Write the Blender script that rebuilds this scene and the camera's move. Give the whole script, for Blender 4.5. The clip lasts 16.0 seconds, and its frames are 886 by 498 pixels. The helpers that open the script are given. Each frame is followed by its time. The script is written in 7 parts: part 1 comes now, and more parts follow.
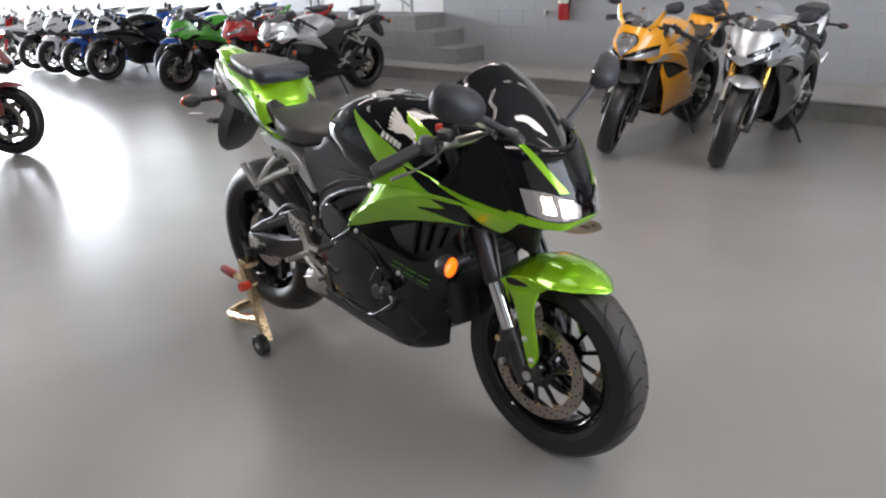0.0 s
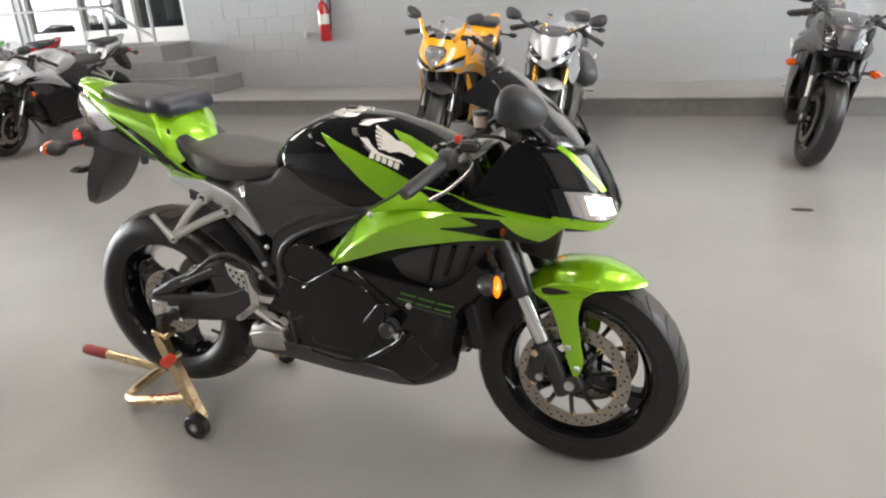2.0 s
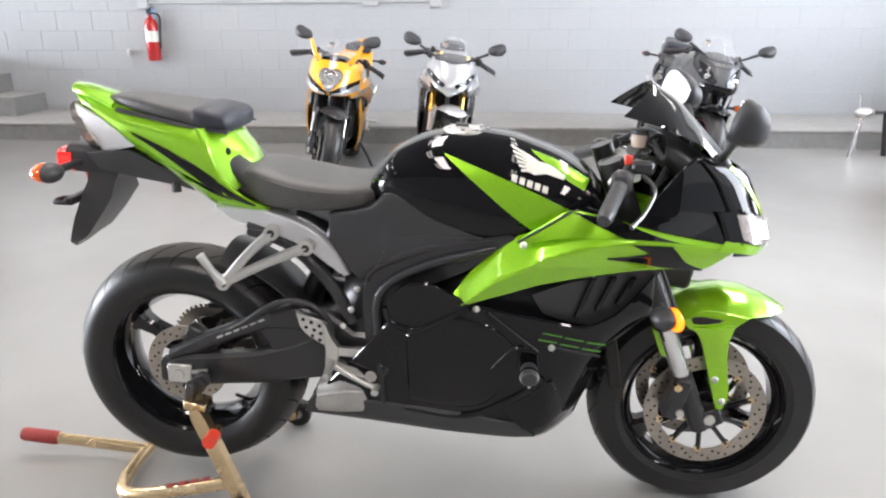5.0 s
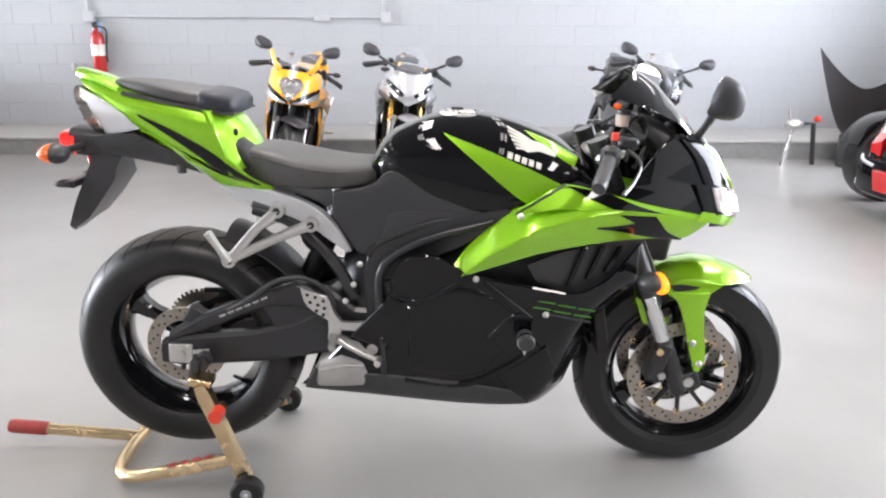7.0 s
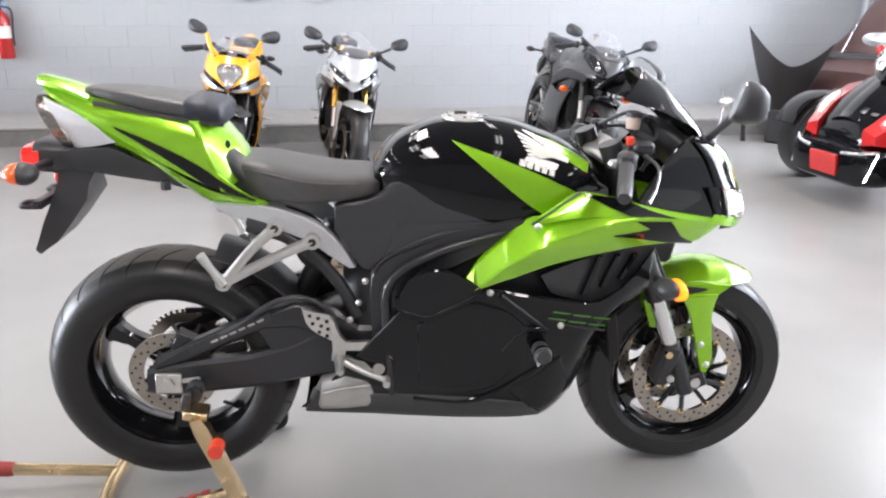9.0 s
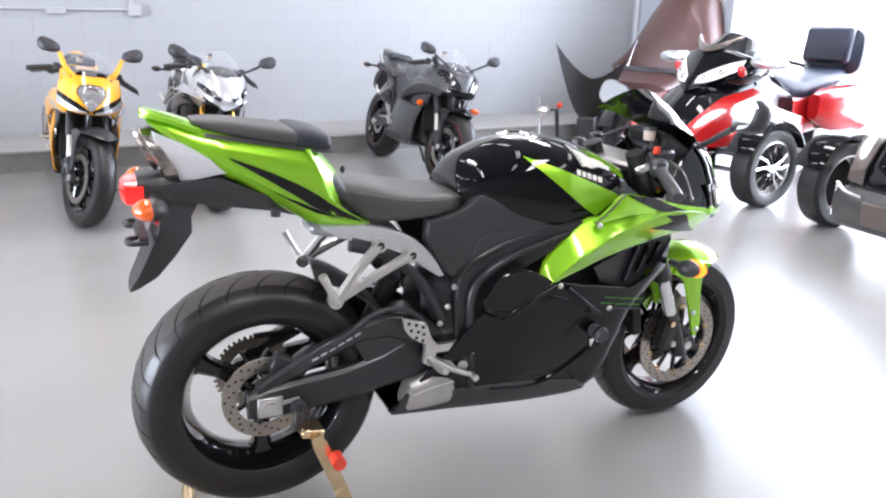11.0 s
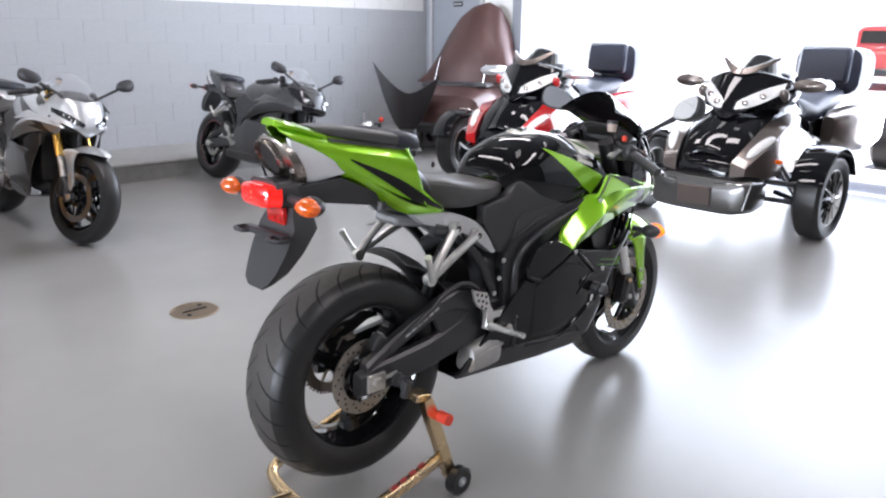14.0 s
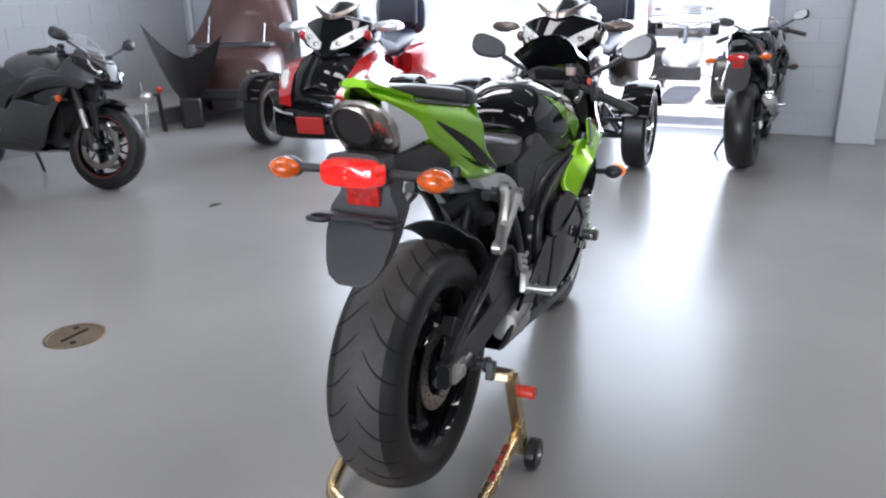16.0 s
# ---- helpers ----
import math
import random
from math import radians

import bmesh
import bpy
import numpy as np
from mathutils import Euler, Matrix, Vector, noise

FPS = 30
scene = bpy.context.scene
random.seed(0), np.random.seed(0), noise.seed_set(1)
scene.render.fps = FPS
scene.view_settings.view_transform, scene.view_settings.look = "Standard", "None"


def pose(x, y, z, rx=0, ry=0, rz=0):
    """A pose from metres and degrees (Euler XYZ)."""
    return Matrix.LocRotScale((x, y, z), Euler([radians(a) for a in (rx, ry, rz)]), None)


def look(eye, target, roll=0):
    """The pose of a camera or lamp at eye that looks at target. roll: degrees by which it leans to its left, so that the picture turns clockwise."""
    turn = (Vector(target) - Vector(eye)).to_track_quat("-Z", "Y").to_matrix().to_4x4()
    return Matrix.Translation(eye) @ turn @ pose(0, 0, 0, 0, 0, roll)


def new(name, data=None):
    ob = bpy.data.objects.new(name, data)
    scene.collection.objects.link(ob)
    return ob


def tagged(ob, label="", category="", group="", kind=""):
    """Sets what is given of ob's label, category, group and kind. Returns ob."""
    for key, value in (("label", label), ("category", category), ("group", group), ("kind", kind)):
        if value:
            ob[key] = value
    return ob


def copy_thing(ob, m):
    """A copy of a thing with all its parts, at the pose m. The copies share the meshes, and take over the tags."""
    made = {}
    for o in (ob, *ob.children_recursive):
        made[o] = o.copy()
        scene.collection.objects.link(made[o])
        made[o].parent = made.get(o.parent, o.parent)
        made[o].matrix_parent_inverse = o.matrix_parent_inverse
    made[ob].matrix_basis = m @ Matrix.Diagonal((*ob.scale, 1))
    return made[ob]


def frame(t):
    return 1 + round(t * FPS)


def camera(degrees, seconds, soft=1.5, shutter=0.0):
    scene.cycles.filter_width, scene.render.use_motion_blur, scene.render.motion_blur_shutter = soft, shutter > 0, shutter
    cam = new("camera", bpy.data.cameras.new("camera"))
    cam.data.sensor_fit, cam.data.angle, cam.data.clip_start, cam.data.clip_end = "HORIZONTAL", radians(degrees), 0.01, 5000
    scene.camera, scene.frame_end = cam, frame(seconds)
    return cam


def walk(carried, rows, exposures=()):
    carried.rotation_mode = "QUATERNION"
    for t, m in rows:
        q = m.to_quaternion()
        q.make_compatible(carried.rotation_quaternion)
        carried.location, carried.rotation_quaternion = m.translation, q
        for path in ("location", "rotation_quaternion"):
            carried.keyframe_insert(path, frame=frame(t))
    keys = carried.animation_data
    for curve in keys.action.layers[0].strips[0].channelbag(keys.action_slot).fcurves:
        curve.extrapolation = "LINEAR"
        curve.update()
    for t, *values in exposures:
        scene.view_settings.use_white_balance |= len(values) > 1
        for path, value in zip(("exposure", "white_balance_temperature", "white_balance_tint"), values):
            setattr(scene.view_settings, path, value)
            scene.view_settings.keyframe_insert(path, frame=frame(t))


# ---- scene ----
cam = camera(62.3, 16.0, soft=2.2)
PATH = [
    (0, (2.485, -1.456, 1.346), (1.14, -0.16, 0.629), -2.9),
    (0.5, (2.332, -1.527, 1.327), (1.066, -0.149, 0.621), -3.7),
    (1, (2.107, -1.569, 1.321), (0.944, -0.11, 0.601), -3.7),
    (1.5, (1.951, -1.639, 1.317), (0.979, -0.04, 0.613), -3.2),
    (2, (1.779, -1.743, 1.328), (1.015, -0.032, 0.628), -4.4),
    (2.5, (1.603, -1.746, 1.304), (0.978, 0.012, 0.585), -5.5),
    (3, (1.365, -1.717, 1.309), (0.823, 0.068, 0.588), -5.3),
    (3.5, (1.182, -1.726, 1.305), (0.855, 0.115, 0.594), -4.4),
    (4, (1.05, -1.712, 1.296), (0.817, 0.152, 0.610), -3.3),
    (4.5, (0.954, -1.675, 1.291), (0.678, 0.175, 0.581), -3.1),
    (4.7, (0.919, -1.697, 1.295), (0.684, 0.171, 0.620), -1.8),
    (6.8, (0.738, -1.875, 1.209), (0.7, 0.036, 0.621), 0.2),
    (7, (0.735, -1.88, 1.210), (0.713, 0.031, 0.624), 0.2),
    (7.5, (0.713, -1.876, 1.211), (0.712, 0.036, 0.624), 0.7),
    (8, (0.688, -1.859, 1.221), (0.723, 0.048, 0.620), 0.3),
    (8.5, (0.642, -1.803, 1.241), (0.713, 0.097, 0.621), 1.1),
    (8.7, (0.606, -1.767, 1.254), (0.713, 0.126, 0.619), 0.9),
    (10.8, (-0.199, -1.745, 1.308), (0.573, -0.017, 0.660), -0.3),
    (11, (-0.268, -1.749, 1.317), (0.522, -0.019, 0.700), 1.1),
    (11.5, (-0.501, -1.72, 1.309), (0.456, -0.093, 0.649), 0.2),
    (12, (-0.665, -1.784, 1.331), (0.389, -0.176, 0.779), 0.2),
    (12.5, (-0.77, -1.882, 1.326), (0.276, -0.271, 0.768), -1.7),
    (13, (-0.89, -1.817, 1.325), (0.294, -0.281, 0.839), 1.9),
    (13.5, (-1.082, -1.686, 1.315), (0.208, -0.25, 0.791), 0.5),
    (14, (-1.139, -1.562, 1.296), (0.195, -0.18, 0.739), 0.7),
    (14.5, (-1.149, -1.345, 1.285), (0.242, -0.043, 0.675), -0.8),
    (15, (-1.218, -1.15, 1.265), (0.27, 0.018, 0.619), 0.9),
    (15.5, (-1.382, -0.965, 1.271), (0.236, -0.014, 0.579), -1.9),
    (16, (-1.474, -0.747, 1.259), (0.243, 0.038, 0.598), -1),
]
EXPOSURES = [(0.0, -0.05, 6700, 15), (0.5, 0.12, 6800, 15), (1.0, 0.3, 6950, 14), (2.0, 0.48, 7150, 13), (2.5, 0.4, 7200, 13), (3.0, 0.7, 7200, 12), (3.5, 0.84, 7000, 13), (4.5, 1.04, 6680, 14), (7.0, 1.12, 6600, 16), (8.5, 1.12, 6580, 16), (11.0, 1.07, 6280, 17), (12.5, 0.65, 6320, 17), (13.5, 0.45, 6340, 17), (14.5, 0.46, 6300, 17), (15.0, 0.46, 6270, 17), (15.5, 0.40, 6250, 17), (16.0, 0.03, 6220, 16)]
walk(cam, [(t, look(eye, target, roll)) for t, eye, target, roll in PATH], EXPOSURES)

SKY, DAY_RIGHT, DAY_LEFT, STRIP = 0.15, 360.0, 2800.0, 41.0


# ---- world, sun, large lights ----
world = bpy.data.worlds.new("sky")
world.use_nodes = True
scene.world = world
_n = world.node_tree.nodes
_sky = _n.new("ShaderNodeTexSky")
_sky.sky_type = "NISHITA"
_sky.sun_disc = False
_sky.sun_elevation, _sky.sun_rotation = radians(80.8), radians(218)
_bg = _n["Background"]
_bg.inputs["Strength"].default_value = SKY
world.node_tree.links.new(_sky.outputs["Color"], _bg.inputs["Color"])
sun = new("sun", bpy.data.lights.new("sun", "SUN"))
sun.data.energy, sun.data.angle, sun.data.color = 5.0, radians(0.5), (1.0, 0.95, 0.87)
sun.matrix_world = look((-5, -6.4, 50), (0, 0, 0))


def daylight(name, place, target, w, h, power):
    ob = new(name, bpy.data.lights.new(name, "AREA"))
    ob.data.shape, ob.data.size, ob.data.size_y = "RECTANGLE", w, h
    ob.data.energy, ob.data.color = power, (0.84, 0.925, 1.0)
    ob.matrix_world = look(place, target)
    return ob


# sky light in the two big doorways
daylight("doorway_daylight", (6.15, 1.9, 1.9), (0, 1.9, 1.6), 4.9, 3.4, DAY_RIGHT)
daylight("doorway_daylight", (-17.2, 0.6, 1.65), (0, 0.6, 1.2), 10.2, 3.2, DAY_LEFT)


# ---- materials ----
def mat(name):
    m = bpy.data.materials.new(name)
    m.use_nodes = True
    nt = m.node_tree
    return m, nt, nt.nodes["Principled BSDF"]


def noise_node(nt, scale, detail=4.0, rough=0.55, coords="Object"):
    tc = nt.nodes.new("ShaderNodeTexCoord")
    n = nt.nodes.new("ShaderNodeTexNoise")
    n.inputs["Scale"].default_value, n.inputs["Detail"].default_value, n.inputs["Roughness"].default_value = scale, detail, rough
    nt.links.new(tc.outputs[coords], n.inputs["Vector"])
    return n


def ramp(nt, src, stops):
    r = nt.nodes.new("ShaderNodeValToRGB")
    e = r.color_ramp.elements
    while len(e) < len(stops):
        e.new(0.5)
    for el, (p, c) in zip(e, stops):
        el.position, el.color = p, (*c, 1.0) if len(c) == 3 else c
    nt.links.new(src, r.inputs["Fac"])
    return r


def bump(nt, b, src, strength, dist):
    k = nt.nodes.new("ShaderNodeBump")
    k.inputs["Strength"].default_value, k.inputs["Distance"].default_value = strength, dist
    nt.links.new(src, k.inputs["Height"])
    nt.links.new(k.outputs["Normal"], b.inputs["Normal"])
    return k


def surface(name, color, rough=0.5, metal=0.0, grain=40.0, vary=0.12, relief=0.0, coat=0.0, spread=0.1, specular=0.5):
    """A plain surface with two scales of variation in colour and gloss, and a fine relief."""
    m, nt, b = mat(name)
    fine, broad = noise_node(nt, grain), noise_node(nt, grain / 12, 3.0)
    mix = nt.nodes.new("ShaderNodeMath")
    mix.operation = "ADD"
    nt.links.new(fine.outputs["Fac"], mix.inputs[0])
    nt.links.new(broad.outputs["Fac"], mix.inputs[1])
    half = nt.nodes.new("ShaderNodeMath")
    half.operation, half.inputs[1].default_value = "MULTIPLY", 0.5
    nt.links.new(mix.outputs[0], half.inputs[0])
    lo, hi = [max(0.0, c * (1 - vary)) for c in color], [min(1.0, c * (1 + vary)) for c in color]
    r = ramp(nt, half.outputs[0], [(0.3, lo), (0.7, hi)])
    nt.links.new(r.outputs["Color"], b.inputs["Base Color"])
    mr = nt.nodes.new("ShaderNodeMapRange")
    mr.inputs["From Min"].default_value, mr.inputs["From Max"].default_value = 0.3, 0.7
    mr.inputs["To Min"].default_value, mr.inputs["To Max"].default_value = max(0.02, rough * (1 - spread)), min(1.0, rough * (1 + spread))
    nt.links.new(half.outputs[0], mr.inputs["Value"])
    nt.links.new(mr.outputs["Result"], b.inputs["Roughness"])
    b.inputs["Metallic"].default_value = metal
    b.inputs["Coat Weight"].default_value = coat
    b.inputs["Coat Roughness"].default_value = 0.03
    b.inputs["Specular IOR Level"].default_value = specular
    if relief:
        bump(nt, b, fine.outputs["Fac"], 0.6, relief)
    return m


def paint(name, color, metal=0.0, rough=0.28, flake=0.0, specular=0.5, coat_ior=1.5):
    """Clear-coated paint, with metal flakes where flake is above 0."""
    m, nt, b = mat(name)
    n = noise_node(nt, 900.0 if flake else 6.0, 2.0)
    k = flake or 0.05
    r = ramp(nt, n.outputs["Fac"], [(0.35, [c * (1 - k) for c in color]), (0.65, [min(1, c * (1 + k)) for c in color])])
    nt.links.new(r.outputs["Color"], b.inputs["Base Color"])
    b.inputs["Metallic"].default_value, b.inputs["Roughness"].default_value = metal, rough
    b.inputs["Coat Weight"].default_value, b.inputs["Coat Roughness"].default_value = 1.0, 0.02
    b.inputs["Coat IOR"].default_value = coat_ior
    b.inputs["Specular IOR Level"].default_value = specular
    dust = noise_node(nt, 3.0, 3.0)
    bump(nt, b, dust.outputs["Fac"], 0.05, 0.002)
    return m


def glow(name, color, emit, strength, rough=0.12):
    m, nt, b = mat(name)
    n = noise_node(nt, 60.0, 2.0)
    r = ramp(nt, n.outputs["Fac"], [(0.4, [c * 0.45 for c in color]), (0.6, color)])
    nt.links.new(r.outputs["Color"], b.inputs["Base Color"])
    b.inputs["Roughness"].default_value = rough
    b.inputs["Emission Color"].default_value, b.inputs["Emission Strength"].default_value = (*emit, 1), strength
    b.inputs["Coat Weight"].default_value = 1.0
    return m


def glass(name, color, rough=0.02, alpha=0.25, transmit=0.0):
    m, nt, b = mat(name)
    b.inputs["Base Color"].default_value = (*color, 1)
    b.inputs["Roughness"].default_value, b.inputs["Alpha"].default_value = rough, alpha
    b.inputs["Transmission Weight"].default_value = transmit
    b.inputs["Coat Weight"].default_value, b.inputs["Coat Roughness"].default_value = 1.0, 0.02
    return m


LIME = paint("lime_metallic_paint", (0.275, 0.61, 0.009), metal=0.5, rough=0.27, flake=0.22)
BLACK = paint("black_gloss_paint", (0.004, 0.004, 0.005), rough=0.2, specular=0.0, coat_ior=1.44)
YELLOW = paint("orange_yellow_paint", (0.95, 0.40, 0.008), rough=0.28)
SILVER = paint("silver_paint", (0.62, 0.64, 0.66), metal=0.75, rough=0.3, flake=0.15)
GUN = paint("gunmetal_paint", (0.09, 0.088, 0.085), metal=0.7, rough=0.32, flake=0.15)
MATTE_GREY = surface("dark_grey_satin_paint", (0.075, 0.076, 0.080), rough=0.34, metal=0.4, grain=200, coat=0.3)
RED = paint("red_paint", (0.45, 0.012, 0.012), rough=0.25, flake=0.1)
MAROON = surface("dull_dark_maroon_paint", (0.075, 0.034, 0.030), rough=0.40, metal=0.2, grain=60, vary=0.15, coat=0.15)
DARK_RED = paint("dark_red_paint", (0.16, 0.012, 0.012), rough=0.3)
# the yard's glare over the red car is mixed into its paler colour
GLARE_RED = paint("glare_paled_red_paint", (0.60, 0.07, 0.06), rough=0.35)
BLUE = paint("blue_paint", (0.02, 0.10, 0.45), rough=0.25, flake=0.1)
WHITE = paint("white_paint", (0.78, 0.79, 0.80), rough=0.3)
GREEN = paint("green_paint", (0.06, 0.42, 0.03), rough=0.27, flake=0.1)
PEWTER = paint("pewter_metallic_paint", (0.16, 0.13, 0.115), metal=0.75, rough=0.28, flake=0.2)
PLASTIC = surface("black_satin_plastic", (0.036, 0.036, 0.038), rough=0.38, grain=260, relief=0.0004, specular=0.5)
FRAME_BLACK = surface("black_frame_coating", (0.024, 0.024, 0.026), rough=0.30, grain=180, relief=0.0003)
MIRROR_BLACK = surface("grained_black_plastic", (0.025, 0.026, 0.03), rough=0.5, grain=600, relief=0.0005)
VINYL = surface("black_seat_vinyl", (0.062, 0.060, 0.058), rough=0.42, grain=420, vary=0.2, relief=0.0007)
VINYL_STRAP = surface("blue_black_seat_strap", (0.022, 0.025, 0.035), rough=0.45, grain=300, relief=0.0004)
RUBBER = surface("tyre_rubber", (0.012, 0.0118, 0.0115), rough=0.36, grain=90, vary=0.35, relief=0.0008, spread=0.2)
RUBBER_WORN = surface("worn_tread_rubber", (0.055, 0.050, 0.045), rough=0.62, grain=70, vary=0.3, relief=0.0008, spread=0.2)
# tread grooves are not cut; this near-black colour gives their shade
RUBBER_DARK = surface("tread_groove_shade", (0.006, 0.006, 0.006), rough=0.9, grain=50)
RIM_BLACK = paint("black_wheel_paint", (0.006, 0.006, 0.007), rough=0.2, specular=0.05)
STEEL = surface("brushed_disc_steel", (0.42, 0.38, 0.33), rough=0.32, metal=1.0, grain=130, vary=0.2)
# near-black: the shade inside holes and grooves, also plain dark parts
HOLE = surface("dark_hole", (0.012, 0.011, 0.010), rough=0.8, grain=60)
ALU = surface("cast_aluminium", (0.66, 0.65, 0.62), rough=0.34, metal=0.9, grain=120, vary=0.1, relief=0.0003)
ALU_PAINT = surface("silver_painted_subframe", (0.58, 0.59, 0.60), rough=0.42, metal=0.55, grain=160, vary=0.06)
SCUFFED = surface("scuffed_dull_silver", (0.50, 0.49, 0.47), rough=0.42, metal=0.8, grain=30, vary=0.22, relief=0.0006, spread=0.3)
CHROME = surface("chrome", (0.82, 0.82, 0.82), rough=0.08, metal=1.0, grain=30, vary=0.04)
TITAN = surface("heat_stained_muffler_steel", (0.37, 0.33, 0.30), rough=0.26, metal=1.0, grain=40, vary=0.3)
SHIELD = surface("pale_silver_heat_shield", (0.74, 0.74, 0.75), rough=0.38, metal=0.35, grain=120, vary=0.05)
GOLD = surface("gold_zinc_plating", (0.76, 0.57, 0.34), rough=0.24, metal=1.0, grain=22, vary=0.25, spread=0.3)
BRASS = surface("gold_fork_anodising", (0.70, 0.42, 0.10), rough=0.25, metal=1.0, grain=60)
GRIP = surface("rubber_grip", (0.026, 0.026, 0.028), rough=0.5, grain=500, relief=0.001)
RED_RUBBER = surface("red_rubber_grip", (0.30, 0.035, 0.03), rough=0.55, grain=120, vary=0.25, relief=0.0006)
RED_PLASTIC = surface("orange_red_plastic_cap", (0.72, 0.06, 0.03), rough=0.4, grain=60)
WHITE_DECAL = surface("cream_white_decal", (0.78, 0.77, 0.70), rough=0.3, grain=50, vary=0.04)
GREEN_DECAL = surface("green_outline_decal", (0.06, 0.22, 0.02), rough=0.35, grain=50)
# unlit indicators, brightened by a faint glow of their own
ORANGE_LENS = glow("orange_indicator_lens", (0.6, 0.10, 0.005), (1.0, 0.14, 0.005), 0.22)
ORANGE_LIT = glow("lit_orange_indicator_lens", (0.8, 0.14, 0.005), (1.0, 0.16, 0.004), 1.9)
RED_LIT = glow("lit_red_tail_lens", (0.45, 0.008, 0.006), (1.0, 0.016, 0.008), 0.75)
RED_CELL = glow("bright_tail_lamp_cell", (0.9, 0.05, 0.03), (1.0, 0.06, 0.03), 2.2)
# unlit red lenses and reflectors, given a weak glow to look bright
RED_REFLECT = glow("weakly_glowing_red_reflector", (0.55, 0.02, 0.015), (1.0, 0.02, 0.01), 0.12)
LAMP_LIT = glow("lit_headlamp_bulb", (1.0, 0.9, 0.75), (1.0, 0.86, 0.72), 18.0)
LENS = glass("clear_headlamp_lens", (0.9, 0.9, 0.9), alpha=0.14)
REFLECTOR = surface("headlamp_reflector", (0.42, 0.37, 0.35), rough=0.22, metal=1.0, grain=25, vary=0.15)
TINT = glass("shaded_headlamp_lens", (0.03, 0.03, 0.035), alpha=0.55)
# pale bowl colour stands in for bright light in the three-wheelers' lamps
LAMP_SILVER = surface("bright_lamp_bowl", (0.88, 0.88, 0.86), rough=0.35, metal=0.35, grain=40, vary=0.12)
SMOKE = glass("dark_smoked_screen", (0.006, 0.006, 0.007), alpha=0.93)
CLEAR = glass("clear_screen", (0.45, 0.47, 0.5), alpha=0.12)
MIRROR = surface("mirror_glass", (0.85, 0.86, 0.87), rough=0.02, metal=1.0, grain=10, vary=0.02)
AMBER_POT = surface("translucent_fluid_pot", (0.45, 0.36, 0.30), rough=0.35, grain=30, vary=0.2)
NAVY = surface("navy_black_vinyl", (0.018, 0.022, 0.04), rough=0.4, grain=200, relief=0.0005)


# ---- mesh helpers ----
def thing(name, label, category, m=None, group="", kind=""):
    ob = new(name)
    ob.empty_display_size = 0.1
    if m is not None:
        ob.matrix_basis = m
    return tagged(ob, label, category, group, kind)


def curve_pts(pts, n):
    """A smooth run of n points through the given ones, evenly spaced."""
    p = np.array(pts, float)
    if len(p) == 2:
        return np.array([p[0] + (p[1] - p[0]) * t for t in np.linspace(0, 1, n)])
    q = np.vstack([2 * p[0] - p[1], p, 2 * p[-1] - p[-2]])
    out = []
    for i in range(len(p) - 1):
        a, b, c, d = q[i : i + 4]
        for t in np.linspace(0, 1, 12, endpoint=False):
            out.append(0.5 * (2 * b + (c - a) * t + (2 * a - 5 * b + 4 * c - d) * t**2 + (3 * b - a - 3 * c + d) * t**3))
    out = np.array(out + [p[-1]])
    s = np.r_[0, np.cumsum(np.linalg.norm(np.diff(out, axis=0), axis=1))]
    u = np.linspace(0, s[-1], n)
    return np.stack([np.interp(u, s, out[:, k]) for k in range(out.shape[1])], 1)


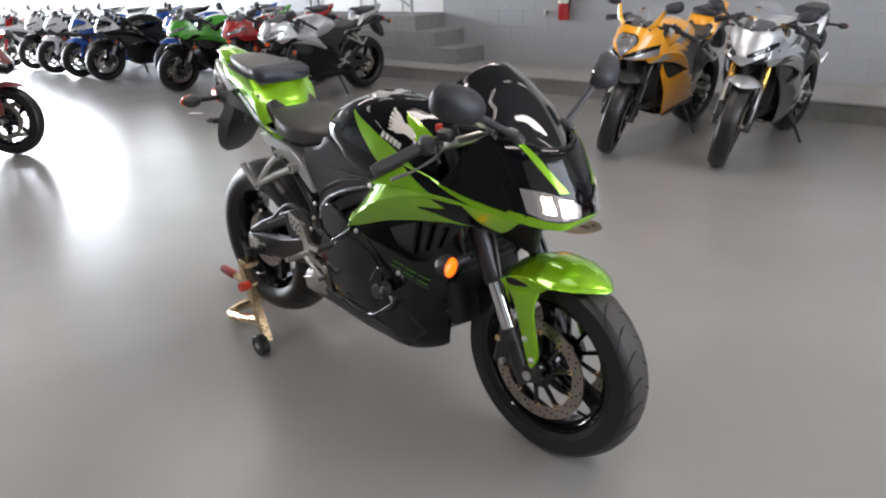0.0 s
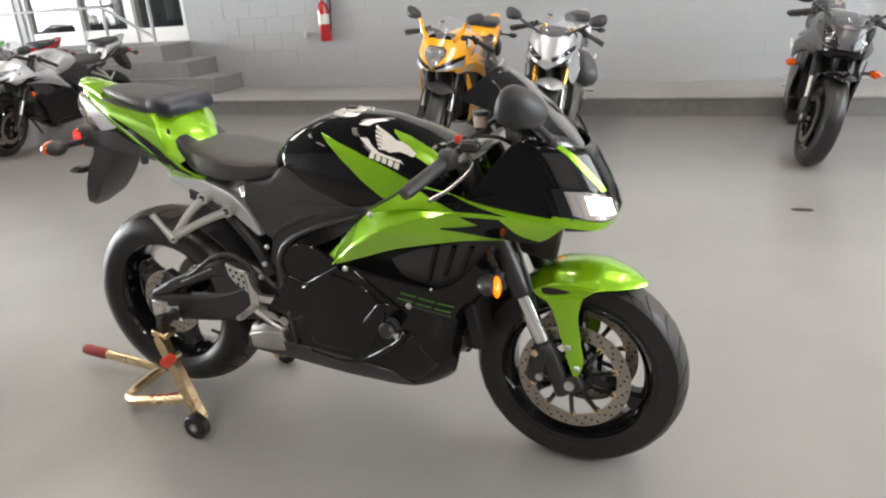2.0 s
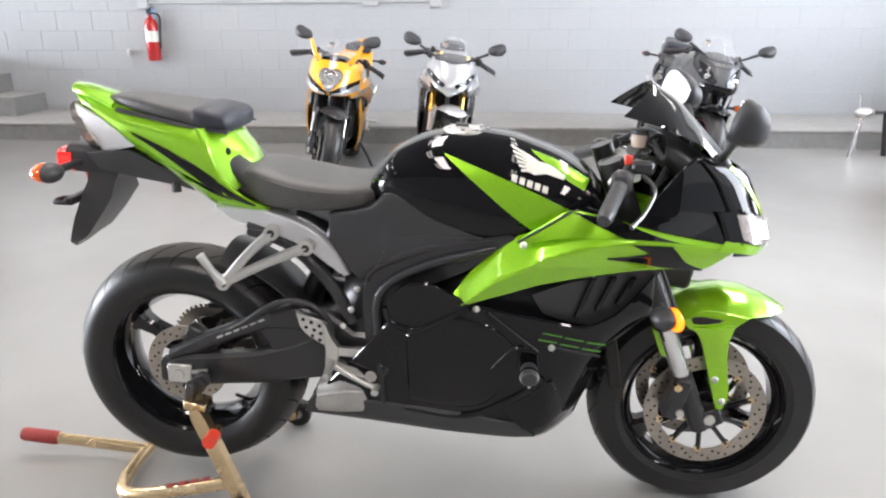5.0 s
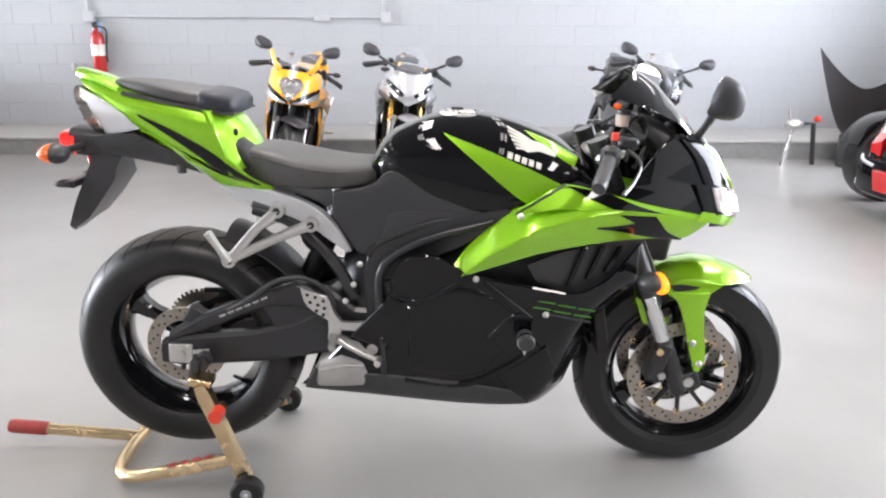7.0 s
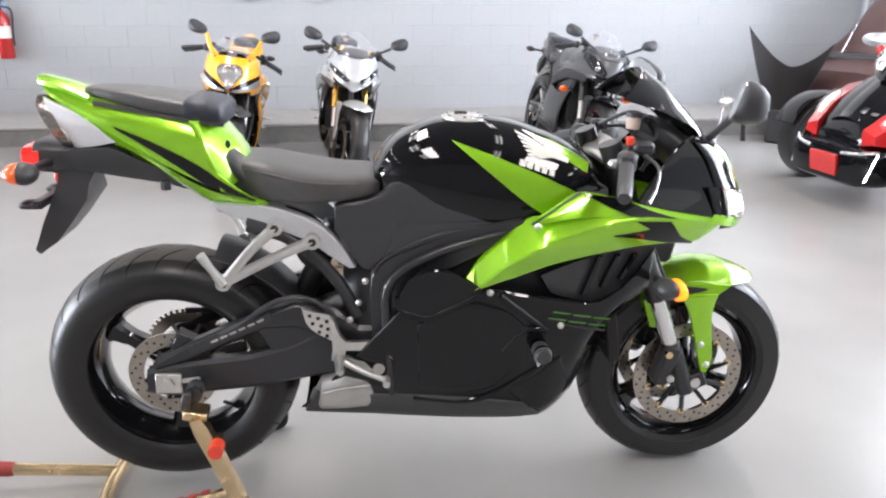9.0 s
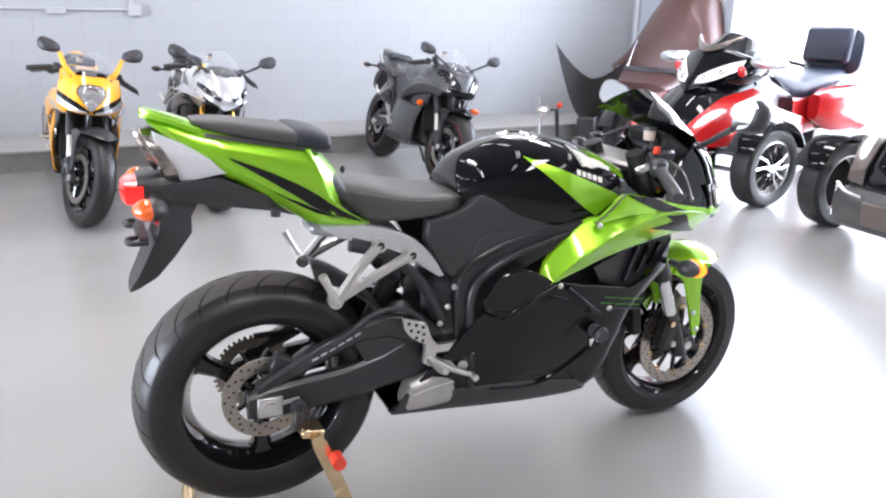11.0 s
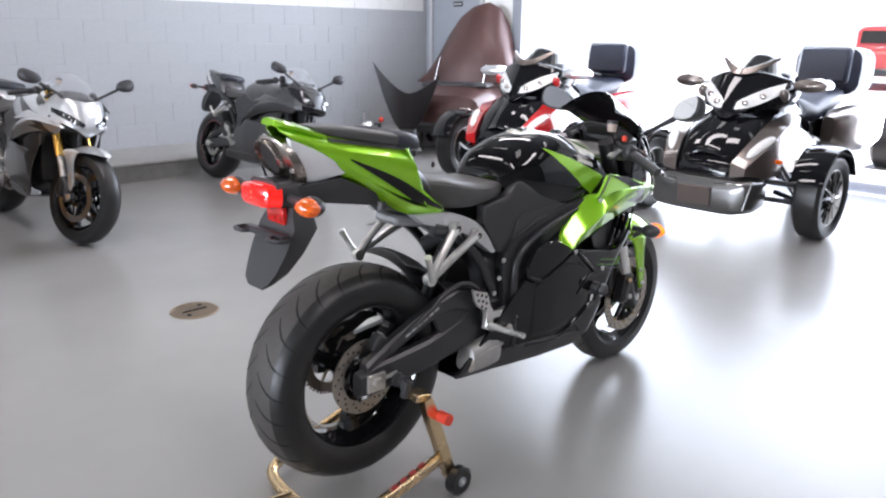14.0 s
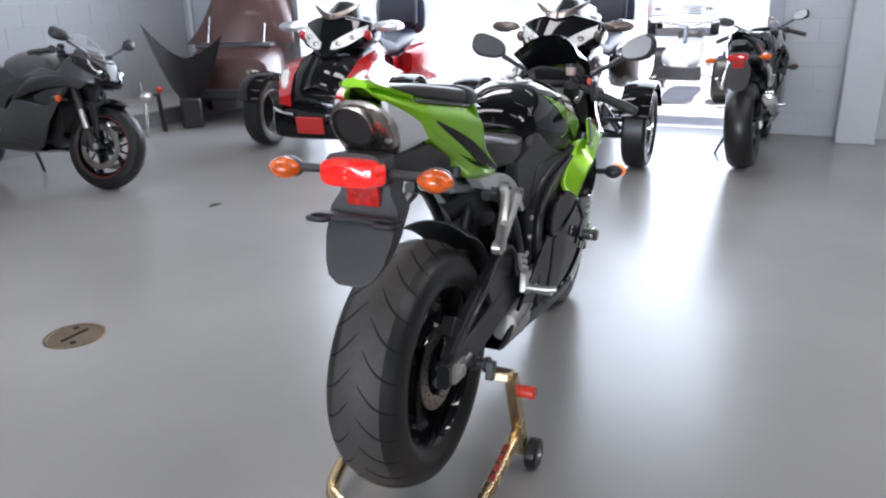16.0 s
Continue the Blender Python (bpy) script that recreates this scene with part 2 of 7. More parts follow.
class Geo:
    """Gathers vertices and faces of one mesh."""

    def __init__(self):
        self.v, self.f = [], []

    def add(self, verts, faces):
        k = len(self.v)
        self.v += [tuple(float(c) for c in p) for p in verts]
        self.f += [tuple(i + k for i in face) for face in faces]
        return self

    def box(self, c, s, turn=(0, 0, 0), bevel=0.12):
        """A box with its edges cut; bevel is a share of the smallest side."""
        h = np.array(s, float) / 2
        e = min(h) * bevel * 2
        pts, m = [], Euler([radians(a) for a in turn]).to_matrix()
        for sx in (-1, 1):
            for sy in (-1, 1):
                for sz in (-1, 1):
                    for k in range(3):
                        p = np.array([sx, sy, sz]) * (h - e)
                        p[k] = (sx, sy, sz)[k] * h[k]
                        pts.append(np.array(m @ Vector(p)) + c)
        bm = bmesh.new()
        vs = [bm.verts.new(p) for p in pts]
        bmesh.ops.convex_hull(bm, input=vs)
        bm.verts.index_update()
        self.add([v.co for v in bm.verts], [[v.index for v in f.verts] for f in bm.faces])
        bm.free()
        return self

    def loft(self, rings, cap=True, close=True):
        n = len(rings[0])
        verts = [p for r in rings for p in r]
        faces = []
        for i in range(len(rings) - 1):
            for j in range(n if close else n - 1):
                a, b = i * n + j, i * n + (j + 1) % n
                faces.append((a, b, b + n, a + n))
        if cap and close:
            faces += [tuple(range(n))[::-1], tuple(range((len(rings) - 1) * n, len(rings) * n))]
        return self.add(verts, faces)

    def cyl(self, p0, p1, r0, r1=None, n=16, cap=True):
        return self.tube([p0, p1], [r0, r0 if r1 is None else r1], n, cap, smooth=False)

    def tube(self, path, r, n=10, cap=True, smooth=True, steps=24):
        p = curve_pts(path, steps) if smooth and len(path) > 2 else np.array(path, float)
        rr = np.interp(np.linspace(0, 1, len(p)), np.linspace(0, 1, len(r)), r) if isinstance(r, (list, tuple)) else np.full(len(p), r)
        t = np.gradient(p, axis=0)
        t /= np.linalg.norm(t, axis=1)[:, None] + 1e-12
        ref = np.array([0, 0, 1.0]) if abs(t[0][2]) < 0.9 else np.array([1.0, 0, 0])
        rings = []
        for c, d, rad in zip(p, t, rr):
            u = np.cross(d, ref)
            u /= np.linalg.norm(u) + 1e-12
            w = np.cross(u, d)
            ref = w
            rings.append([c + rad * (u * math.cos(a) + w * math.sin(a)) for a in np.linspace(0, 2 * math.pi, n, endpoint=False)])
        return self.loft(rings, cap)

    def lathe(self, c, prof, n=40, axis="y", closed=False):
        """Turns (along, radius) rows round an axis through c."""
        rings = []
        for a in np.linspace(0, 2 * math.pi, n, endpoint=False):
            ca, sa = math.cos(a), math.sin(a)
            ring = []
            for along, r in prof:
                ring.append({"y": (c[0] + r * ca, c[1] + along, c[2] + r * sa), "x": (c[0] + along, c[1] + r * ca, c[2] + r * sa), "z": (c[0] + r * ca, c[1] + r * sa, c[2] + along)}[axis])
            rings.append(ring)
        m, verts, faces = len(prof), [p for r in rings for p in r], []
        for i in range(n):
            for j in range(m if closed else m - 1):
                a, b = i * m + j, i * m + (j + 1) % m
                k = ((i + 1) % n) * m - i * m
                faces.append((a, b, b + k, a + k))
        return self.add(verts, faces)

    def ball(self, c, s, turn=(0, 0, 0), n=14, power=2.0):
        """A rounded lump with half sizes s."""
        m = Euler([radians(a) for a in turn]).to_matrix()
        f = lambda v: math.copysign(abs(v) ** (2 / power), v)
        rings = []
        for a in np.linspace(-math.pi / 2 + 0.06, math.pi / 2 - 0.06, n):
            rings.append([np.array(m @ Vector((s[0] * f(math.cos(a)) * f(math.cos(b)), s[1] * f(math.cos(a)) * f(math.sin(b)), s[2] * f(math.sin(a))))) + c for b in np.linspace(0, 2 * math.pi, 2 * n, endpoint=False)])
        return self.loft(rings)

    def sheet(self, a, b, place, nu=28, nv=8, th=0.004):
        """A shell between the curves a and b, laid on a surface by place(p, q, depth)."""
        ca, cb = curve_pts(a, nu), curve_pts(b, nu)
        ws, roll = np.linspace(0, 1, nv), 0.0
        if th >= 0.005 and nv > 4:
            # panels curl in along their edges
            roll = 0.0035
            lu = np.linalg.norm(np.diff(ca, axis=0), axis=1).sum()
            lv = np.mean(np.linalg.norm(cb - ca, axis=1))
            us, eu, ev = np.linspace(0, 1, nu), min(0.3 / nu, 0.005 / lu), min(0.3 / nv, 0.005 / lv)
            us = np.r_[0, eu, us[1:-1], 1 - eu, 1]
            ws = np.r_[0, ev, ws[1:-1], 1 - ev, 1]
            at = lambda c: np.stack([np.interp(us, np.linspace(0, 1, nu), c[:, k]) for k in range(c.shape[1])], 1)
            ca, cb, nu, nv = at(ca), at(cb), nu + 2, nv + 2
        last = len(ws) - 1
        edge = lambda i, j: roll if i in (0, last) or j in (0, nu - 1) else 0.0
        for_layer = lambda d: [place(*(p + (q - p) * w), d + edge(i, j)) for i, w in enumerate(ws) for j, (p, q) in enumerate(zip(ca, cb))]
        top, low = for_layer(0.0), for_layer(th)
        n, faces = nu * nv, []
        for i in range(nv - 1):
            for j in range(nu - 1):
                k = i * nu + j
                faces += [(k, k + 1, k + 1 + nu, k + nu), (n + k, n + k + nu, n + k + 1 + nu, n + k + 1)]
        rim = list(range(nu)) + [i * nu + nu - 1 for i in range(1, nv)] + [(nv - 1) * nu + j for j in range(nu - 2, -1, -1)] + [i * nu for i in range(nv - 2, 0, -1)]
        faces += [(x, y, y + n, x + n) for x, y in zip(rim, rim[1:] + rim[:1])]
        return self.add(top + low, faces)

    def put(self, name, material, parent=None, label="", angle=38, kind=""):
        me = bpy.data.meshes.new(name)
        me.from_pydata(self.v, [], self.f)
        bm = bmesh.new()
        bm.from_mesh(me)
        bmesh.ops.recalc_face_normals(bm, faces=bm.faces)
        bm.to_mesh(me)
        bm.free()
        me.materials.append(material)
        me.polygons.foreach_set("use_smooth", [True] * len(me.polygons))
        me.set_sharp_from_angle(angle=radians(angle))
        ob = new(name, me)
        ob.parent = parent
        return tagged(ob, label, kind=kind)


def ell(c, ry, rz, n=20, p=2.6, x=None):
    """A ring of a rounded box in the plane of y and z."""
    out = []
    for a in np.linspace(0, 2 * math.pi, n, endpoint=False):
        ca, sa = math.cos(a), math.sin(a)
        out.append((c[0], c[1] + ry * math.copysign(abs(ca) ** (2 / p), ca), c[2] + rz * math.copysign(abs(sa) ** (2 / p), sa)))
    return out


# ---- room ----
WALL_Y, RIGHT_X, LEFT_X, FRONT_Y, CEIL_Z, SPLIT_Z = 6.0, 5.8, -17.0, -7.0, 4.2, 1.615


def concrete_floor():
    m, nt, b = mat("sealed_grey_floor_paint")
    broad, fine, spots = noise_node(nt, 0.9, 5.0, 0.55), noise_node(nt, 60.0, 4.0), noise_node(nt, 7.0, 8.0, 0.75)
    r = ramp(nt, broad.outputs["Fac"], [(0.25, (0.268, 0.262, 0.252)), (0.75, (0.326, 0.320, 0.310))])
    s = ramp(nt, spots.outputs["Fac"], [(0.27, (0.32, 0.29, 0.25)), (0.36, (1, 1, 1))])
    mx = nt.nodes.new("ShaderNodeMix")
    mx.data_type, mx.blend_type = "RGBA", "MULTIPLY"
    mx.inputs["Factor"].default_value = 0.11
    nt.links.new(r.outputs["Color"], mx.inputs["A"])
    nt.links.new(s.outputs["Color"], mx.inputs["B"])
    nt.links.new(mx.outputs["Result"], b.inputs["Base Color"])
    g = ramp(nt, spots.outputs["Fac"], [(0.2, (0.27, 0.27, 0.27)), (0.8, (0.255, 0.255, 0.255))])
    nt.links.new(g.outputs["Color"], b.inputs["Roughness"])
    b.inputs["Specular IOR Level"].default_value = 0.5
    k = bump(nt, b, fine.outputs["Fac"], 0.25, 0.0006)
    k2 = nt.nodes.new("ShaderNodeBump")
    k2.inputs["Strength"].default_value, k2.inputs["Distance"].default_value = 0.3, 0.005
    nt.links.new(broad.outputs["Fac"], k2.inputs["Height"])
    nt.links.new(k2.outputs["Normal"], k.inputs["Normal"])
    return m


FLOOR = concrete_floor()
BLOCK_GREY = surface("grey_painted_block", (0.40, 0.415, 0.43), rough=0.55, grain=38, vary=0.05, relief=0.0018)
BLOCK_WHITE = surface("white_painted_block", (0.76, 0.76, 0.74), rough=0.55, grain=38, vary=0.04, relief=0.0018)
JOINT_GREY = surface("grey_painted_joint", (0.385, 0.40, 0.415), rough=0.65, grain=60, vary=0.06, relief=0.002)
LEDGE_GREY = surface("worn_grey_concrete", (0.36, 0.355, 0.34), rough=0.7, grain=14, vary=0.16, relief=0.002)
# upright faces of kerb and steps, darker than their tops
LEDGE_FACE = surface("dark_grey_kerb_and_step_face", (0.22, 0.22, 0.215), rough=0.6, grain=14, vary=0.2, relief=0.002)
STEEL_GREY = surface("grey_painted_steel", (0.27, 0.29, 0.32), rough=0.5, grain=30, vary=0.06)
CEILING = surface("dark_ceiling_deck", (0.16, 0.16, 0.16), rough=0.7, grain=10, vary=0.05)
WHITE_FRAME = surface("white_door_frame", (0.78, 0.78, 0.76), rough=0.4, grain=40, vary=0.04)
PIPE_GREY = surface("grey_painted_conduit", (0.43, 0.44, 0.45), rough=0.45, grain=80, vary=0.05)
# the shop's lack of light is put into this dark colour
DARK_ROOM = surface("unlit_shop_tone", (0.10, 0.095, 0.09), rough=0.7, grain=9, vary=0.3)
DIM_WALL = surface("dark_unseen_wall", (0.14, 0.14, 0.14), rough=0.6, grain=6, vary=0.1)
ASPHALT = surface("pale_concrete_yard", (0.82, 0.81, 0.79), rough=0.85, grain=6, vary=0.15, relief=0.003)


def slab(name, lo, hi, material, kind="structure", label="", category="", parent=None, bevel=0.02):
    lo, hi = np.array(lo, float), np.array(hi, float)
    ob = Geo().box((lo + hi) / 2, hi - lo, bevel=bevel).put(name, material, parent, angle=30)
    return tagged(ob, label, category, kind=kind)


slab("floor", (LEFT_X, FRONT_Y, -0.2), (RIGHT_X + 0.1, WALL_Y + 0.2, 0.0), FLOOR, label="glossy sealed grey concrete workshop floor", category="floor", bevel=0.0)
g = Geo().add([(-1500, -1500, -0.03), (1500, -1500, -0.03), (1500, 1500, -0.03), (-1500, 1500, -0.03)], [(0, 1, 2, 3)])
tagged(g.put("ground", ASPHALT), "pale sunlit concrete yard outside the doorway", "ground", kind="structure")
slab("ceiling", (LEFT_X - 0.3, FRONT_Y - 0.3, CEIL_Z), (RIGHT_X + 0.5, WALL_Y + 0.5, CEIL_Z + 0.2), CEILING, label="plain dark grey ceiling deck", category="ceiling", bevel=0.0)
DOOR_X0, DOOR_X1, DOOR_Z = -7.9, -5.0, 2.85
# back wall core, with the shop door's opening left free
wall_back = thing("wall_north", "painted concrete block wall, grey below and white above", "wall", kind="structure")
for lo, hi in (((LEFT_X, WALL_Y - 0.0072, 0), (DOOR_X0, WALL_Y + 0.25, CEIL_Z)), ((DOOR_X1, WALL_Y - 0.0072, 0), (RIGHT_X + 0.4, WALL_Y + 0.25, CEIL_Z)), ((DOOR_X0, WALL_Y - 0.0072, DOOR_Z), (DOOR_X1, WALL_Y + 0.25, CEIL_Z)), ((DOOR_X0, WALL_Y - 0.0072, 0), (DOOR_X1, WALL_Y + 0.25, 0.77))):
    slab("wall_core", lo, hi, JOINT_GREY, parent=wall_back, bevel=0.0)

# right wall with the wide roller-door opening
wall_right = thing("wall_east", "block wall round a wide open roller-door bay", "wall", kind="structure")
slab("wall_pier", (RIGHT_X, 4.38, 0), (RIGHT_X + 0.3, 4.95, CEIL_Z), BLOCK_WHITE, parent=wall_right, bevel=0.0)
slab("wall_lintel", (RIGHT_X, 4.95, 2.17), (RIGHT_X + 0.3, 6.012, CEIL_Z), BLOCK_WHITE, parent=wall_right, bevel=0.0)
slab("wall_pier", (RIGHT_X, 5.90, 0), (RIGHT_X + 0.3, 6.012, 2.17), STEEL_GREY, parent=wall_right, bevel=0.0)
door_2 = thing("door_2", "closed grey steel door with a closer and a small dark sign", "door", kind="structure")
slab("door_leaf", (RIGHT_X + 0.01, 5.0, 0.01), (RIGHT_X + 0.06, 5.86, 2.12), STEEL_GREY, kind="", parent=door_2)
slab("door_jamb", (RIGHT_X - 0.03, 5.86, 0), (RIGHT_X + 0.12, 5.91, 2.17), PIPE_GREY, kind="", parent=door_2)
slab("door_jamb", (RIGHT_X - 0.03, 4.945, 0), (RIGHT_X + 0.12, 5.0, 2.17), PIPE_GREY, kind="", parent=door_2)
slab("door_head", (RIGHT_X - 0.03, 5.0, 2.12), (RIGHT_X + 0.12, 5.86, 2.17), PIPE_GREY, kind="", parent=door_2)
slab("door_closer", (RIGHT_X - 0.055, 5.42, 2.02), (RIGHT_X + 0.01, 5.68, 2.08), HOLE, kind="", parent=door_2, bevel=0.15)
Geo().tube([(RIGHT_X - 0.03, 5.45, 2.085), (RIGHT_X - 0.10, 5.25, 2.10), (RIGHT_X - 0.02, 5.06, 2.13)], 0.008, 8, smooth=False).put("closer_arm", STEEL_GREY, door_2)
plate = slab("sign", (RIGHT_X + 0.004, 5.33, 1.665), (RIGHT_X + 0.01, 5.49, 1.725), HOLE, kind="", parent=door_2, bevel=0.0)
for k in range(3):
    slab("sign_bar", (RIGHT_X + 0.001, 5.345 + 0.048 * k, 1.685), (RIGHT_X + 0.004, 5.38 + 0.048 * k, 1.705), PIPE_GREY, kind="", parent=plate, bevel=0.0)
Geo().tube([(RIGHT_X + 0.01, 5.08, 1.0), (RIGHT_X - 0.04, 5.08, 1.0), (RIGHT_X - 0.045, 5.19, 1.0)], 0.010, 8, smooth=False).put("door_handle", ALU, door_2)
slab("door_header", (RIGHT_X, -0.62, 3.45), (RIGHT_X + 0.3, 4.38, CEIL_Z), BLOCK_WHITE, parent=wall_right, bevel=0.0)
slab("door_track", (RIGHT_X - 0.05, 4.30, 0), (RIGHT_X + 0.02, 4.44, 3.5), STEEL_GREY, parent=wall_right)
slab("door_track", (RIGHT_X - 0.05, -0.70, 0), (RIGHT_X + 0.02, -0.58, 3.5), STEEL_GREY, parent=wall_right)
slab("wall_core", (RIGHT_X - 0.0072, FRONT_Y, 0), (RIGHT_X + 0.3, -0.62, CEIL_Z), JOINT_GREY, parent=wall_right, bevel=0.0)
slab("pilaster", (RIGHT_X - 0.32, -1.52, 0), (RIGHT_X + 0.02, -1.22, CEIL_Z), BLOCK_GREY, label="grey painted block pilaster beside the doorway", category="pillar", bevel=0.03)
wall_left = thing("wall_west", "white wall with a second open doorway", "wall", kind="structure")
slab("wall_pier", (LEFT_X - 0.3, 5.8, 0), (LEFT_X, WALL_Y + 0.2, CEIL_Z), BLOCK_WHITE, parent=wall_left, bevel=0.0)
slab("wall_pier", (LEFT_X - 0.3, FRONT_Y, 0), (LEFT_X, -4.6, CEIL_Z), BLOCK_WHITE, parent=wall_left, bevel=0.0)
slab("door_header", (LEFT_X - 0.3, -4.6, 3.3), (LEFT_X, 5.8, CEIL_Z), BLOCK_WHITE, parent=wall_left, bevel=0.0)
# unseen wall closes the room; kept dark so gloss panels mirror little light
slab("wall_south", (LEFT_X, FRONT_Y - 0.25, 0), (RIGHT_X, FRONT_Y, CEIL_Z), DIM_WALL, label="plain dark wall added unseen behind the camera", category="wall", bevel=0.0)
# low kerb along the back wall
kerb = thing("kerb_ledge", "low raised concrete kerb along the block wall", "ledge", kind="structure")
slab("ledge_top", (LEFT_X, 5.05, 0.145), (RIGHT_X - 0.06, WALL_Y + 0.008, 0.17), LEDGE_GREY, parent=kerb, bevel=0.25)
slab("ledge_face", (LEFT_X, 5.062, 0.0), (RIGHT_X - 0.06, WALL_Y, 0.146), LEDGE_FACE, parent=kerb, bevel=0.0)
# stairs that climb along the wall to the shop door
stairs = thing("stairs", "grey concrete steps up to the shop door", "stairs", kind="structure")
for k in range(3):
    z = 0.17 + 0.2 * (k + 1)
    x1 = -4.27 - 0.36 * k
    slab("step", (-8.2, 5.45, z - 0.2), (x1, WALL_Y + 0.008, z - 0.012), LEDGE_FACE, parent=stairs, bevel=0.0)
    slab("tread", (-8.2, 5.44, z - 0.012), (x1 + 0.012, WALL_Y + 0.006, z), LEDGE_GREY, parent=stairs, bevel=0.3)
rail = thing("handrail", "pale grey steel tube handrail along the steps", "handrail")
for x, z0 in ((-5.1, 0.37), (-5.85, 0.77), (-7.4, 0.77)):
    Geo().cyl((x, 5.5, z0), (x, 5.5, 1.75 if x < -5.3 else 1.72), 0.021).put("post", PIPE_GREY, rail)
Geo().tube([(-8.1, 5.5, 1.25), (-5.85, 5.5, 1.25), (-5.10, 5.5, 0.86)], 0.019, smooth=False).put("middle_rail", PIPE_GREY, rail)
Geo().tube([(-8.1, 5.5, 1.75), (-5.85, 5.5, 1.75), (-5.10, 5.5, 1.36)], 0.021, smooth=False).put("top_rail", PIPE_GREY, rail)
# glazed shop doors
shop_door = thing("door_1", "white framed glazed double door to a dim shop", "door", kind="structure")
PANE = glass("door_pane", (0.05, 0.055, 0.06), alpha=0.3)
xs = (DOOR_X1, DOOR_X1 - 0.95, DOOR_X1 - 1.9, DOOR_X0)
for x in xs:
    slab("jamb", (x - 0.07, WALL_Y + 0.02, 0.77), (x + 0.07, WALL_Y + 0.16, DOOR_Z), WHITE_FRAME, parent=shop_door)
for a, b in zip(xs, xs[1:]):
    slab("bottom_rail", (b + 0.07, WALL_Y + 0.04, 0.77), (a - 0.07, WALL_Y + 0.13, 0.95), WHITE_FRAME, parent=shop_door)
    slab("top_rail", (b + 0.07, WALL_Y + 0.04, DOOR_Z - 0.12), (a - 0.07, WALL_Y + 0.13, DOOR_Z), WHITE_FRAME, parent=shop_door)
    slab("pane", (b + 0.07, WALL_Y + 0.08, 0.95), (a - 0.07, WALL_Y + 0.09, DOOR_Z - 0.12), PANE, parent=shop_door, bevel=0.0)
shop = thing("shop_room", "dim shop interior behind the glazed doors", "room", kind="structure")
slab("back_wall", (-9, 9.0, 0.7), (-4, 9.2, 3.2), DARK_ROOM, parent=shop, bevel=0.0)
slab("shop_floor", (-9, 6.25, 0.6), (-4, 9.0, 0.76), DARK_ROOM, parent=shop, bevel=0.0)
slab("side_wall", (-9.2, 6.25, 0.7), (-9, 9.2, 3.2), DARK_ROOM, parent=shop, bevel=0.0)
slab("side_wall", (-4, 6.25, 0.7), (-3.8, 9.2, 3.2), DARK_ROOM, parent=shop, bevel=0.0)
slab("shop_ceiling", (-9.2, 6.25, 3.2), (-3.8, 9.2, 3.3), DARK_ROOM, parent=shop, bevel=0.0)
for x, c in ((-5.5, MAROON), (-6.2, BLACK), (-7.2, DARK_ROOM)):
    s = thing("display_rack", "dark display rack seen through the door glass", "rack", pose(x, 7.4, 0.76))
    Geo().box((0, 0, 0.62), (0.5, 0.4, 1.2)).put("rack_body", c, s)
    Geo().box((0, -0.22, 0.9), (0.4, 0.05, 0.2)).put("rack_panel", PIPE_GREY, s)

# ceiling strip lights
LIT_TUBE = glow("lit_fluorescent_tube", (0.9, 0.9, 0.9), (1.0, 0.97, 0.92), 6.0)
FIXTURE = surface("white_lamp_housing", (0.75, 0.75, 0.73), rough=0.4, grain=40)
first = None
for x in (-11.0, -7.0, -3.0, -0.6, 1.8, 4.2):
    for y in (-3.2, -0.6, 2.2, 4.4):
        if x < -4 and y in (-3.2, 2.2):
            continue
        if first is None:
            first = thing("strip_light", "white ceiling strip light with two lit tubes", "ceiling light", pose(x, y, CEIL_Z), group="ceiling strip lights")
            Geo().box((0, 0, -0.05), (0.22, 1.35, 0.08)).put("housing", FIXTURE, first)
            for dx in (-0.06, 0.06):
                Geo().cyl((dx, -0.62, -0.11), (dx, 0.62, -0.11), 0.019, n=10).put("tube", LIT_TUBE, first)
        else:
            copy_thing(first, pose(x, y, CEIL_Z))
for x, y in ((-10, 0.5), (-4.5, 1.9), (-0.3, 2.0), (3.2, 2.2), (-0.3, -2.6), (3.0, -3.2)):
    ob = new("strip_light_lamp", bpy.data.lights.new("strip_light_lamp", "AREA"))
    ob.data.shape, ob.data.size, ob.data.size_y = "RECTANGLE", 0.35, 2.6
    ob.data.energy, ob.data.color = STRIP, (1.0, 0.955, 0.93)
    ob.matrix_world = pose(x, y, CEIL_Z - 0.16)

# ---- small fittings on walls and floor ----
ext = thing("fire_extinguisher", "red fire extinguisher with pale label on the wall", "fire extinguisher", pose(-2.92, WALL_Y - 0.085, 0.70))
Geo().lathe((0, 0, 0), [(0.0, 0.0), (0.0, 0.062), (0.02, 0.068), (0.36, 0.068), (0.41, 0.05), (0.44, 0.024), (0.47, 0.024), (0.47, 0)], 28, "z").put("cylinder", RED, ext)
Geo().lathe((0, 0, 0.19), [(0, 0.0685), (0, 0.0694), (0.11, 0.0694), (0.11, 0.0685)], 28, "z").put("label_band", WHITE_DECAL, ext)
Geo().box((0.01, -0.01, 0.51), (0.03, 0.12, 0.03), (12, 0, 0)).box((0.01, -0.02, 0.475), (0.025, 0.10, 0.02)).put("valve_handle", PLASTIC, ext)
Geo().tube([(0.02, 0, 0.48), (0.10, 0, 0.44), (0.085, 0, 0.25), (0.08, 0, 0.12)], 0.011).put("hose", PLASTIC, ext)
Geo().box((0, 0.072, 0.3), (0.05, 0.02, 0.46)).put("wall_bracket", STEEL_GREY, ext)
